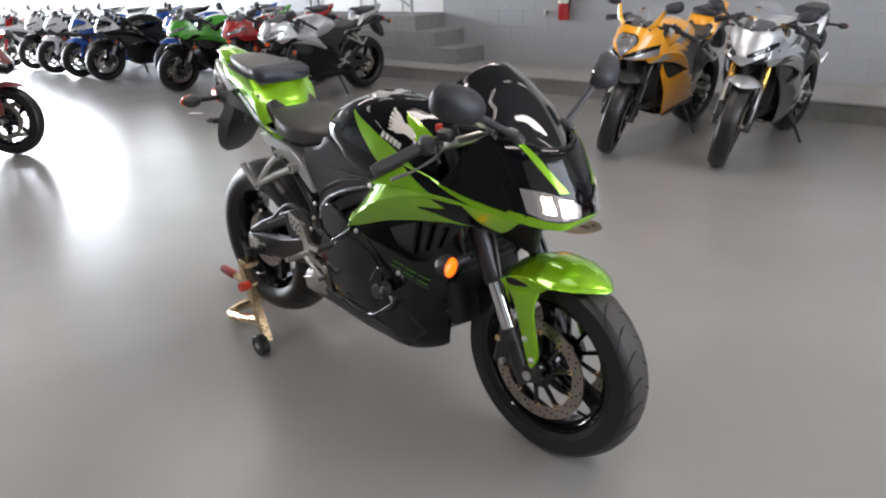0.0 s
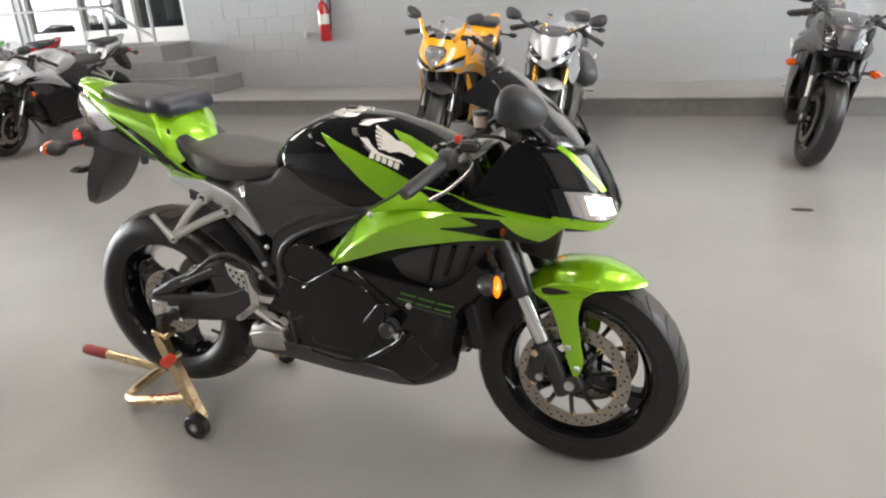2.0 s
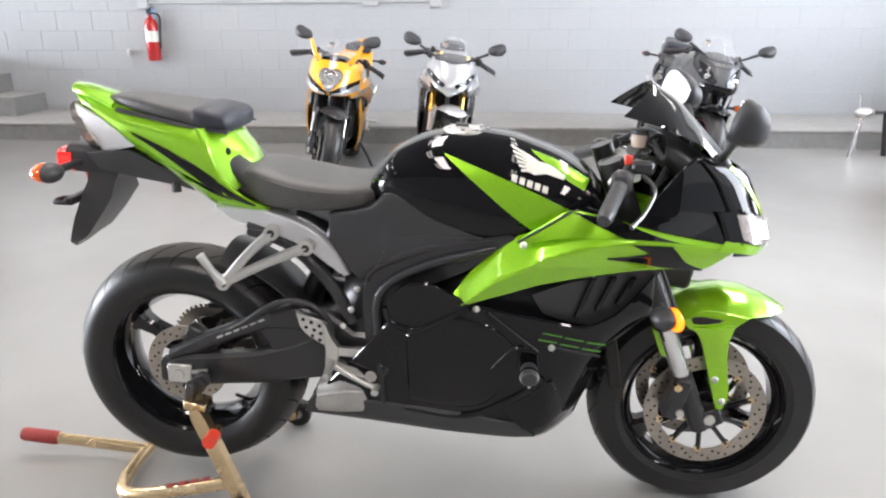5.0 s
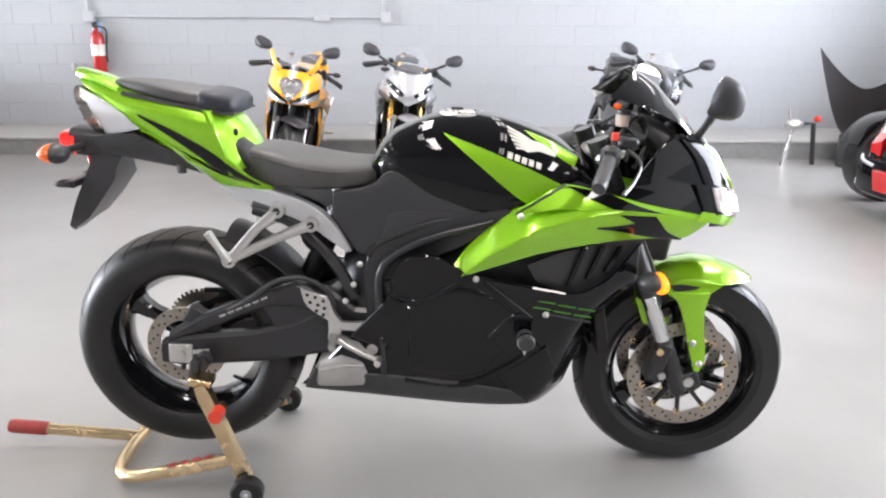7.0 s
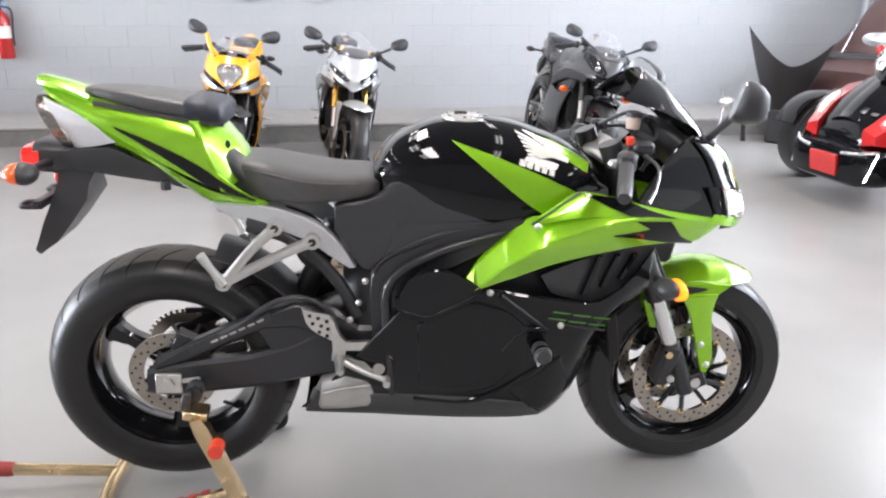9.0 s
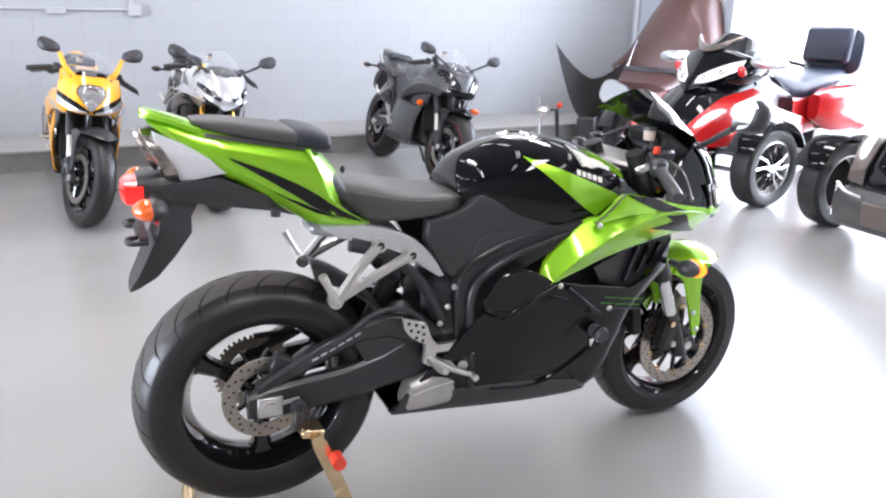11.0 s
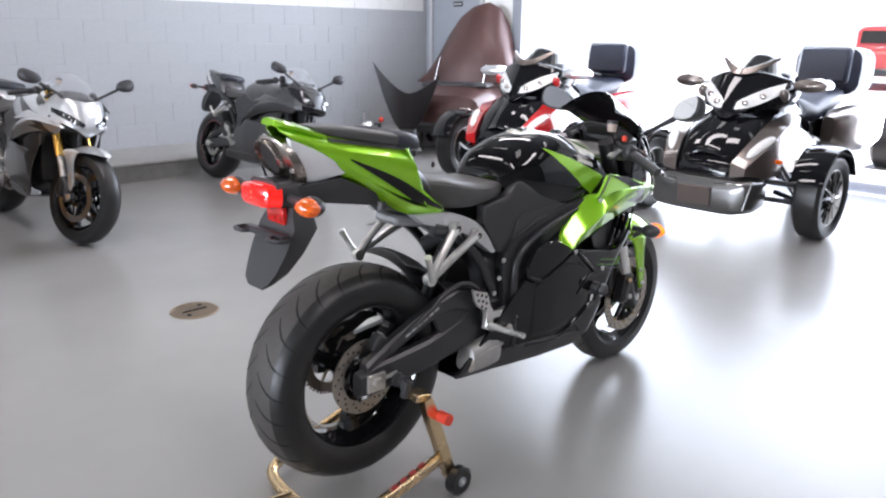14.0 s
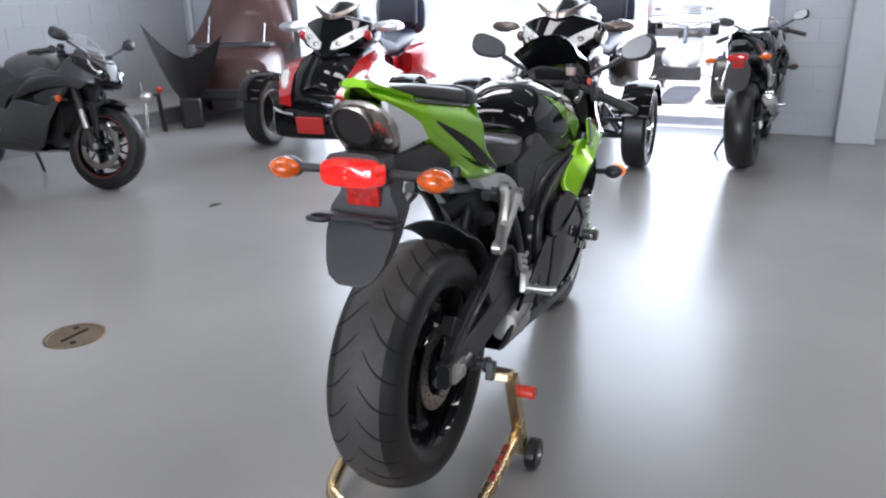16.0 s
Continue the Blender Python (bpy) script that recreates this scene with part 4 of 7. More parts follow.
    Geo().loft([[(x, y, z) for y, z in ((-w, zz - 0.004), (-w * 0.6, zz + 0.004), (0, zz + 0.007), (w * 0.6, zz + 0.004), (w, zz - 0.004), (w, zz - 0.012), (-w, zz - 0.012))] for x, w, zz in ((-0.260, 0.028, 1.031), (-0.245, 0.044, 1.030), (-0.20, 0.052, 1.019), (-0.14, 0.070, 1.000))]).put("tail_tip", TAILC, bike)
    Geo().loft([ell((-0.20, 0, 0.955), 0.05, 0.02), ell((-0.10, 0, 0.93), 0.085, 0.045), ell((0.05, 0, 0.895), 0.10, 0.055), ell((0.17, 0, 0.855), 0.105, 0.045), ell((0.24, 0, 0.79), 0.105, 0.02)]).put("seat_tray", PLASTIC, bike)
    def hump(u, v, d):
        vs = (0.0, 0.3, 0.6, 0.85, 1.0)
        ex, ey, ez = np.interp(v, vs, (0.092, 0.112, 0.130, 0.146, 0.158)), np.interp(v, vs, (0.118, 0.126, 0.129, 0.131, 0.131)), np.interp(v, vs, (0.960, 0.916, 0.872, 0.835, 0.806))
        cx, cz = np.interp(v, vs, (0.128, 0.154, 0.182, 0.199, 0.205)), np.interp(v, vs, (0.960, 0.930, 0.900, 0.868, 0.835))
        k = abs(u) ** 2.3
        return (cx + (ex - cx) * k - d, u * ey, cz + (ez - cz) * k)

    Geo().sheet([(u, 0.0) for u in np.linspace(-1, 1, 11)], [(u, 1.0) for u in np.linspace(-1, 1, 11)], hump, 36 if fine else 18, 12 if fine else 6, 0.006).put("seat_hump", TAILC, bike, angle=50)
    # undertail, mudguard and lamps
    Geo().loft([[(x, y, z) for y, z in ((-w, a), (w, a), (w * 0.8, b), (-w * 0.8, b))] for x, w, a, b in ((-0.245, 0.045, 0.872, 0.850), (-0.21, 0.070, 0.875, 0.835), (-0.10, 0.088, 0.890, 0.822), (0.02, 0.09, 0.84, 0.806), (0.10, 0.085, 0.80, 0.785), (0.2, 0.08, 0.775, 0.76))]).put("undertail", PLASTIC, bike)
    flap = Geo().loft([[(x, -w, z), (x + 0.0, w, z), (x + th, w * 0.9, z - 0.004), (x + th, -w * 0.9, z - 0.004)] for x, w, z, th in ((-0.222, 0.056, 0.845, 0.082), (-0.229, 0.060, 0.80, 0.066), (-0.236, 0.080, 0.768, 0.072), (-0.262, 0.079, 0.71, 0.058), (-0.284, 0.068, 0.66, 0.040), (-0.298, 0.054, 0.634, 0.018), (-0.303, 0.030, 0.618, 0.006))])
    flap.put("mudguard", PLASTIC, bike, "black plastic tail mudguard")
    Geo().loft([ell((-0.308, 0, 0.853), 0.046, 0.017, 20, 4), ell((-0.299, 0, 0.852), 0.063, 0.027, 20, 4), ell((-0.262, 0, 0.851), 0.068, 0.031, 20, 4)]).put("tail_lamp", RED_LIT if lit else RED_REFLECT, bike, "lit red tail lamp" if lit else "")
    if fine:
        for k in range(10):
            y, z = 0.0175 * (k % 5 - 2), 0.859 - 0.013 * (k // 5)
            Geo().ball((-0.3035 + 0.002 * abs(k % 5 - 2), y, z), (0.006, 0.006, 0.005), n=6).put("tail_lamp_cell", RED_CELL, bike)
    Geo().loft([ell((-0.275, 0, 0.855), 0.064, 0.036, 20, 4), ell((-0.22, 0, 0.852), 0.066, 0.036, 20, 4), ell((-0.16, 0, 0.855), 0.05, 0.03, 20, 4)]).put("lamp_housing", PLASTIC, bike)
    Geo().box((-0.236, 0, 0.797), (0.012, 0.075, 0.044), (0, -8, 0)).put("reflector", RED_REFLECT, bike)
    if plate:
        Geo().tube([(-0.262, -0.10, 0.752), (-0.298, -0.098, 0.752), (-0.300, -0.060, 0.752), (-0.280, -0.045, 0.752), (-0.280, 0.045, 0.752), (-0.300, 0.060, 0.752), (-0.298, 0.098, 0.752), (-0.262, 0.10, 0.752)], 0.006, 8, steps=48).put("plate_bracket", MIRROR_BLACK, bike)
        Geo().box((-0.268, 0, 0.752), (0.020, 0.18, 0.018)).put("plate_bar", MIRROR_BLACK, bike)
    for s in (-1, 1):
        Geo().cyl((-0.24, s * 0.055, 0.848), (-0.248, s * 0.145, 0.848), 0.010).put("indicator_stem", PLASTIC, bike)
        Geo().ball((-0.25, s * 0.174, 0.846), (0.030, 0.038, 0.025), (0, 0, 0), 12, 1.8).put("indicator_cup", PLASTIC, bike)
        Geo().ball((-0.262, s * 0.176, 0.846), (0.031, 0.039, 0.024), (0, 0, 0), 12, 1.75).put("rear_indicator", ORANGE_LENS, bike, "orange indicator lens")
    # exhaust
    if exhaust == "under":
        def slant(x, yc, zc, w, h, p=2.5, n=32):
            # a ring whose lower edge lies further ahead
            return [(px + 0.50 * (0.965 - pz), py, pz) for px, py, pz in ell((x, yc, zc), w, h, n, p)]

        Geo().loft([slant(-0.256, 0, 0.930, 0.060, 0.056), slant(-0.250, 0, 0.930, 0.068, 0.064), slant(-0.225, 0, 0.929, 0.069, 0.064), slant(-0.205, 0, 0.930, 0.050, 0.050), slant(-0.12, 0, 0.912, 0.046, 0.046), slant(0.0, 0, 0.885, 0.045, 0.040)]).put("muffler", TITAN, bike, "heat-stained steel muffler under the tail")
        outlet = Geo().loft([slant(-0.252, 0.012, 0.938, 0.050, 0.046, 2.2), slant(-0.268, 0.012, 0.938, 0.048, 0.044, 2.2), slant(-0.270, 0.012, 0.938, 0.044, 0.040, 2.2), slant(-0.258, 0.012, 0.938, 0.040, 0.036, 2.2)], cap=False).put("muffler_outlet", TITAN, bike)
        Geo().loft([slant(-0.2585, 0.012, 0.938, 0.0415, 0.0375, 2.2), slant(-0.2580, 0.012, 0.938, 0.0415, 0.0375, 2.2)]).put("muffler_bore", HOLE, outlet)
        for s in (-1, 1):
            Geo().sheet([(-0.240, 0.992), (-0.155, 0.955), (-0.078, 0.906)], [(-0.226, 0.935), (-0.202, 0.893), (-0.168, 0.880), (-0.080, 0.902)], lambda x, z, d, s=s: (x, s * (np.interp(x, (-0.24, -0.2, -0.08), (0.060, 0.070, 0.094)) - 0.30 * max(0.0, 0.94 - z) - d), z), 20, 8, 0.008).put("muffler_shield", SHIELD, bike, "pale grey muffler heat shield")
            Geo().cyl((-0.232, s * 0.056 - 0.002, 0.914), (-0.222, s * 0.056 - 0.002, 0.914), 0.0075, n=8).put("muffler_bolt", CHROME, bike)
    elif exhaust == "stub":
        Geo().loft([ell((x, -0.13, z), w, h, 16, 3) for x, z, w, h in ((0.36, 0.30, 0.03, 0.045), (0.38, 0.30, 0.045, 0.06), (0.55, 0.29, 0.05, 0.07), (0.62, 0.28, 0.03, 0.04))]).put("muffler", pal.get("can", TITAN), bike)
    else:
        Geo().tube([(0.42, -0.10, 0.30), (0.30, -0.15, 0.33), (0.2, -0.17, 0.38)], 0.026).put("exhaust_pipe", ALU, bike)
        Geo().loft([[(x + dx, -0.185 + yy, z + zz) for dx, yy, zz in [(0, r * math.cos(a) * 0.8, r * math.sin(a)) for a in np.linspace(0, 2 * math.pi, 18, endpoint=False)]] for x, z, r in ((0.20, 0.38, 0.035), (0.16, 0.40, 0.058), (-0.08, 0.50, 0.062), (-0.16, 0.535, 0.056), (-0.17, 0.54, 0.03))]).put("muffler", pal.get("can", TITAN), bike)
    # side covers, frame, swingarm
    for s in (-1, 1):
        Geo().sheet([(0.40, 0.775), (0.496, 0.800), (0.544, 0.838), (0.614, 0.812), (0.74, 0.776), (0.845, 0.756)], [(0.40, 0.72), (0.465, 0.628), (0.505, 0.63), (0.60, 0.68), (0.744, 0.715), (0.845, 0.750)], on_plane(s, 0.128, 0.07, 0.4), nu, 8, 0.03).put("side_cover", PLASTIC, bike)
        Geo().sheet([(0.500, 0.30), (0.495, 0.45), (0.488, 0.596), (0.525, 0.665), (0.646, 0.724), (0.842, 0.764)], [(0.60, 0.30), (0.585, 0.40), (0.572, 0.52), (0.605, 0.60), (0.71, 0.655), (0.856, 0.745)], on_plane(s, 0.146, 0.09, 0.5), nu, 8, 0.035).put("frame_spar", FRAME_BLACK, bike)
        if fine:
            Geo().sheet([(0.520, 0.652), (0.535, 0.700), (0.556, 0.735), (0.66, 0.748), (0.77, 0.752)], [(0.530, 0.654), (0.575, 0.680), (0.646, 0.707), (0.70, 0.727), (0.77, 0.748)], on_plane(s, 0.1345, 0.07, 0.4), 24, 8, 0.008).put("cover_swell", PLASTIC, bike)
            # raised bead; its near-black colour stands in for a groove's shade
            Geo().tube([(0.497, s * 0.142, 0.62), (0.512, s * 0.144, 0.646), (0.565, s * 0.148, 0.679), (0.70, s * 0.157, 0.729), (0.835, s * 0.168, 0.762)], 0.0065, 8).put("frame_groove", HOLE, bike)
            Geo().tube([(0.545, s * 0.157, 0.30), (0.532, s * 0.157, 0.45), (0.525, s * 0.158, 0.57), (0.56, s * 0.161, 0.63), (0.66, s * 0.167, 0.686), (0.80, s * 0.180, 0.737)], [0.006, 0.012, 0.013, 0.013, 0.012, 0.005], 10).put("spar_ridge", FRAME_BLACK, bike)
        Geo().cyl((0.555, s * 0.15, 0.425), (0.555, s * 0.168, 0.425), 0.024, n=20).put("pivot_cap", ALU if fine else FRAME_BLACK, bike)
        Geo().cyl((0.555, s * 0.166, 0.425), (0.555, s * 0.1695, 0.425), 0.013, n=6).put("pivot_bolt", FRAME_BLACK, bike)
        def arm(rows):
            rings = []
            for x, hi, lo in rows:
                yo = np.interp(x, (-0.05, 0.25, 0.5), (0.118, 0.120, 0.127))
                rings.append([(x, s * yo, (hi + lo) / 2), (x, s * yo, hi - 0.010), (x, s * (yo - 0.008), hi), (x, s * (yo - 0.03), hi), (x, s * (yo - 0.034), hi - 0.01), (x, s * (yo - 0.034), lo + 0.01), (x, s * (yo - 0.03), lo), (x, s * (yo - 0.008), lo), (x, s * yo, lo + 0.010)])
            return rings

        Geo().loft(arm([(-0.052, 0.345, 0.282), (0.0, 0.362, 0.276), (0.08, 0.372, 0.284), (0.20, 0.388, 0.298), (0.30, 0.42, 0.318), (0.40, 0.47, 0.34), (0.50, 0.47, 0.36)])).put("swingarm", FRAME_BLACK, bike)
        Geo().loft(arm([(-0.03, 0.372, 0.342), (0.06, 0.424, 0.376), (0.15, 0.466, 0.420), (0.24, 0.506, 0.456), (0.31, 0.530, 0.460), (0.40, 0.515, 0.43), (0.46, 0.47, 0.40)])).put("swingarm_brace", FRAME_BLACK, bike)
        if fine:
            Geo().sheet([(0.05, 0.412), (0.13, 0.452), (0.245, 0.503)], [(0.055, 0.392), (0.14, 0.433), (0.25, 0.478)], on_plane(s, 0.1212), 20, 3, 0.004).put("swingarm_ridge", PLASTIC, bike)
            for k in range(6):
                Geo().sheet([(0.105 + 0.022 * k, 0.428 + 0.0107 * k), (0.121 + 0.022 * k, 0.4358 + 0.0107 * k)], [(0.107 + 0.022 * k, 0.423 + 0.0107 * k), (0.123 + 0.022 * k, 0.4308 + 0.0107 * k)], on_plane(s, 0.1225), 3, 3, 0.002).put("swingarm_bar", ALU_PAINT, bike)
        Geo().sheet([(0.205, 0.472), (0.27, 0.506), (0.34, 0.514), (0.43, 0.492)], [(0.265, 0.372), (0.32, 0.376), (0.38, 0.392), (0.44, 0.41)], on_plane(s, 0.1155, 0.02, 0.2), 16, 6, 0.012).put("swingarm_gusset", FRAME_BLACK, bike)
        Geo().box((0.0, s * 0.121, 0.315), (0.062, 0.012, 0.052)).put("axle_plate", ALU, bike)
        Geo().cyl((0.0, s * 0.12, 0.315), (0.0, s * 0.136, 0.315), 0.016, n=6).put("axle_nut", ALU, bike)
        Geo().cyl((0.031, s * 0.121, 0.32), (0.075, s * 0.121, 0.326), 0.006, n=8).put("adjuster_screw", ALU, bike)
        # rider footrest
        Geo().sheet([(0.326, 0.535), (0.36, 0.524), (0.392, 0.515)], [(0.335, 0.50), (0.355, 0.475), (0.40, 0.448)], on_plane(s, 0.168), 10, 6, 0.006).put("heel_plate", ALU, bike, "drilled aluminium heel plate")
        if fine:
            for dx, dz in ((0.345, 0.517), (0.365, 0.511), (0.385, 0.503), (0.352, 0.497), (0.372, 0.491), (0.368, 0.475), (0.388, 0.483), (0.386, 0.465)):
                Geo().cyl((dx, s * 0.1615, dz), (dx, s * 0.1688, dz), 0.0048, n=10).put("heel_hole", HOLE, bike)
        web = Geo().sheet([(0.376, 0.512), (0.392, 0.470), (0.398, 0.430), (0.396, 0.395)], [(0.400, 0.505), (0.414, 0.468), (0.432, 0.440), (0.426, 0.388)], on_plane(s, 0.164), 14, 5, 0.014)
        web.sheet([(0.404, 0.450), (0.45, 0.443), (0.500, 0.446)], [(0.410, 0.424), (0.45, 0.422), (0.500, 0.420)], on_plane(s, 0.163, -0.06, 0.4), 10, 4, 0.013)
        web.sheet([(0.400, 0.420), (0.45, 0.398), (0.508, 0.384)], [(0.404, 0.390), (0.45, 0.376), (0.508, 0.360)], on_plane(s, 0.163, -0.06, 0.4), 10, 4, 0.013)
        web.put("footrest_hanger", ALU, bike, "cast aluminium footrest hanger")
        Geo().cyl((0.505, s * 0.145, 0.433), (0.505, s * 0.163, 0.433), 0.015, n=12).put("hanger_bolt", ALU, bike)
        Geo().cyl((0.512, s * 0.145, 0.372), (0.512, s * 0.163, 0.372), 0.015, n=12).put("hanger_bolt", ALU, bike)
        Geo().tube([(0.412, s * 0.16, 0.405), (0.418, s * 0.230, 0.405), (0.42, s * 0.250, 0.41)], [0.011, 0.010, 0.008], smooth=False).put("footrest", ALU, bike)
        Geo().tube([(0.425, s * 0.175, 0.40), (0.48, s * 0.18, 0.372), (0.53, s * 0.186, 0.355)], [0.009, 0.007, 0.007]).cyl((0.53, s * 0.178, 0.355), (0.53, s * 0.21, 0.355), 0.009).put("foot_lever", ALU, bike)
        # pillion footrest
        Geo().tube([(0.266, s * 0.14, 0.726), (0.21, s * 0.155, 0.672), (0.155, s * 0.165, 0.602)], [0.014, 0.012, 0.013], 8).tube([(0.351, s * 0.145, 0.696), (0.26, s * 0.158, 0.656), (0.160, s * 0.165, 0.604)], [0.014, 0.012, 0.013], 8).put("pillion_hanger", ALU, bike, "cast aluminium pillion hanger")
        for bx, by, bz in ((0.266, 0.13, 0.726), (0.351, 0.135, 0.696), (0.15, 0.152, 0.598)):
            Geo().cyl((bx, s * by, bz), (bx, s * (by + 0.022), bz), 0.018).put("hanger_boss", ALU, bike)
            Geo().cyl((bx, s * (by + 0.02), bz), (bx, s * (by + 0.0235), bz), 0.010, n=6).put("hanger_screw", FRAME_BLACK, bike)
        Geo().tube([(0.15, s * 0.172, 0.598), (0.13, s * 0.185, 0.635), (0.108, s * 0.195, 0.675)], [0.013, 0.009, 0.011], 8).put("pillion_footrest", ALU, bike)
    Geo().loft([ell((0.46, 0, 0.44), 0.10, 0.06), ell((0.40, 0, 0.44), 0.11, 0.055), ell((0.34, 0, 0.44), 0.10, 0.03)]).put("swingarm_bridge", FRAME_BLACK, bike)
    Geo().tube([(0.30, 0, 0.46), (0.36, 0, 0.60), (0.40, 0, 0.70)], 0.03).put("shock", FRAME_BLACK, bike)
    # rear hugger, inner guard
    Geo().sheet([(-0.075, 0.0), (0.0, 0.03), (0.08, 0.06)], [(-0.07, 1.0), (0.0, 0.97), (0.08, 0.94)], lambda u, v, d: (0.02 + (0.355 + d) * math.sin(0.25 + (u + 0.08) * 5.4), (v - 0.5) * 0.19, 0.315 + (0.355 + d) * math.cos(0.25 + (u + 0.08) * 5.4) - 0.03 * (2 * (v - 0.5)) ** 2), 16, 10, 0.004).put("hugger", PLASTIC, bike)
    Geo().tube([(0.33, -0.06, 0.62), (0.38, 0.0, 0.66), (0.33, 0.06, 0.62)], 0.03).put("shock_reservoir", PLASTIC, bike)
    # rear brake
    Geo().box((0.045, -0.085, 0.405), (0.075, 0.035, 0.05), (0, 30, 0)).box((0.075, -0.09, 0.385), (0.04, 0.02, 0.04), (0, 30, 0)).put("rear_caliper", FRAME_BLACK, bike)
    Geo().tube([(0.07, -0.1, 0.41), (0.17, -0.125, 0.47), (0.26, -0.128, 0.535), (0.34, -0.13, 0.545), (0.40, -0.13, 0.50), (0.41, -0.135, 0.44)], 0.007).put("brake_hose", PLASTIC, bike)
    # chain side
    tooth = Geo()
    for k in range(42):
        a = 2 * math.pi * k / 42
        tooth.box((0.103 * math.cos(a), 0.088, 0.315 + 0.103 * math.sin(a)), (0.010, 0.005, 0.008), (0, -math.degrees(a), 0)) if fine else None
    tooth.lathe((0, 0.088, 0.315), [(-0.003, 0.070), (-0.003, 0.100), (0.003, 0.100), (0.003, 0.070)], 42, closed=True)
    for k in range(6):
        a = 2 * math.pi * k / 6
        Geo().cyl((0.03 * math.cos(a), 0.088, 0.315 + 0.03 * math.sin(a)), (0.075 * math.cos(a), 0.088, 0.315 + 0.075 * math.sin(a)), 0.006, n=6).put("sprocket_arm", STEEL, bike)
    tooth.put("sprocket", STEEL, bike)
    Geo().tube([(0, 0.088, 0.418), (0.30, 0.09, 0.43), (0.53, 0.09, 0.46)], 0.008, 6).tube([(0, 0.088, 0.212), (0.30, 0.09, 0.31), (0.53, 0.09, 0.40)], 0.008, 6).put("chain", HOLE, bike)
    # fairing
    for s in (-1, 1):
        Geo().sheet([(0.555, 0.532), (0.61, 0.522), (0.73, 0.602), (0.85, 0.592), (0.95, 0.578), (1.02, 0.572), (1.09, 0.61), (1.165, 0.70)], [(0.32, 0.238), (0.49, 0.226), (0.68, 0.219), (0.86, 0.219), (0.97, 0.229), (1.018, 0.252), (1.048, 0.350), (1.095, 0.490), (1.172, 0.605)] if fine else [(0.35, 0.242), (0.5, 0.236), (0.66, 0.226), (0.80, 0.228), (0.91, 0.245), (0.985, 0.30), (1.045, 0.45), (1.155, 0.625)], on_lower(s) if fine else on_side(s), 64 if fine else 24, 24 if fine else 8, 0.005).put("lower_fairing", LOWER, bike)
        Geo().sheet([(0.600, 0.505), (0.70, 0.57), (0.80, 0.555), (0.87, 0.50)], [(0.610, 0.32), (0.70, 0.315), (0.80, 0.34), (0.87, 0.45)], on_side(s, 0.004), 24, 12, 0.006).put("clutch_cover_panel", DARK, bike) if fine else None
        if fine:
            Geo().sheet([(0.556, 0.585), (0.585, 0.632), (0.65, 0.652), (0.713, 0.628), (0.752, 0.604)], [(0.548, 0.560), (0.563, 0.537), (0.626, 0.526), (0.69, 0.566), (0.750, 0.600)], on_side(s, 0.008), 24, 10, 0.008).put("air_outlet_panel", DARK, bike)
            Geo().tube([(x, s * (half_width(x, z) + 0.007), z) for x, z in ((0.548, 0.575), (0.560, 0.540), (0.592, 0.529), (0.628, 0.526), (0.69, 0.563), (0.748, 0.600))], 0.0075, 10).put("outlet_lip", DARK, bike)
            Geo().tube([(x, s * half_width(x, z), z) for x, z in ((0.790, 0.590), (0.856, 0.540), (0.913, 0.497))], 0.008, 10).put("fairing_crease", DARK, bike)
            Geo().tube([(x, s * half_width(x, z), z) for x, z in ((0.913, 0.497), (0.885, 0.503), (0.859, 0.499), (0.835, 0.472), (0.812, 0.440))], 0.009, 10).put("fairing_crease", DARK, bike)
            Geo().tube([(x, s * half_width(x, z), z) for x, z in ((0.60, 0.292), (0.725, 0.288), (0.789, 0.307), (0.851, 0.350), (0.904, 0.392), (0.93, 0.43))], 0.009, 10).put("fairing_crease", DARK, bike)
            Geo().sheet([(0.828, 0.330), (0.895, 0.375), (0.955, 0.43)], [(0.900, 0.262), (0.955, 0.272), (1.000, 0.315)], on_lower(s, 0.0045), 14, 8, 0.006).put("belly_cheek", DARK, bike)
            Geo().sheet([(0.893, 0.420), (0.909, 0.422)], [(0.900, 0.398), (0.903, 0.398)], on_side(s, 0.0065), 3, 3, 0.003).put("warning_mark", WHITE_DECAL, bike)
        Geo().sheet([(0.36, 0.300), (0.45, 0.295), (0.58, 0.30), (0.72, 0.30), (0.88, 0.285)], [(0.33, 0.228), (0.45, 0.222), (0.62, 0.216), (0.80, 0.215), (0.93, 0.238)], on_side(s, 0.006), nu, 6, 0.006).put("belly_pan", DARK if not fine else PLASTIC, bike)
        Geo().sheet([(0.89, 0.632), (0.98, 0.672), (1.10, 0.70), (1.18, 0.706)], [(0.92, 0.585), (1.00, 0.565), (1.06, 0.575), (1.15, 0.64)], on_side(s, -0.03), 20, 6, 0.004).put("intake_panel", PLASTIC, bike)
        for k in range(3):
            x0 = 1.0 + 0.045 * k
            Geo().sheet([(x0 + 0.02, 0.69), (x0 + 0.032, 0.69)], [(x0 - 0.01, 0.585 + 0.02 * k), (x0 + 0.002, 0.585 + 0.02 * k)], on_side(s, -0.012), 3, 8, 0.012).put("intake_louvre", DARK, bike) if fine else None
        Geo().sheet([(0.707, 0.623), (0.77, 0.700), (0.849, 0.768), (0.906, 0.780), (1.0, 0.787), (1.088, 0.788), (1.167, 0.784), (1.262, 0.772), (1.345, 0.757)], [(0.728, 0.603), (0.812, 0.631), (0.904, 0.664), (0.98, 0.684), (1.047, 0.697), (1.12, 0.708), (1.20, 0.712), (1.276, 0.708), (1.318, 0.735)], on_crease(s, 0.009), 56 if fine else 24, 18 if fine else 8, 0.006).put("mid_fairing", MAIN, bike)
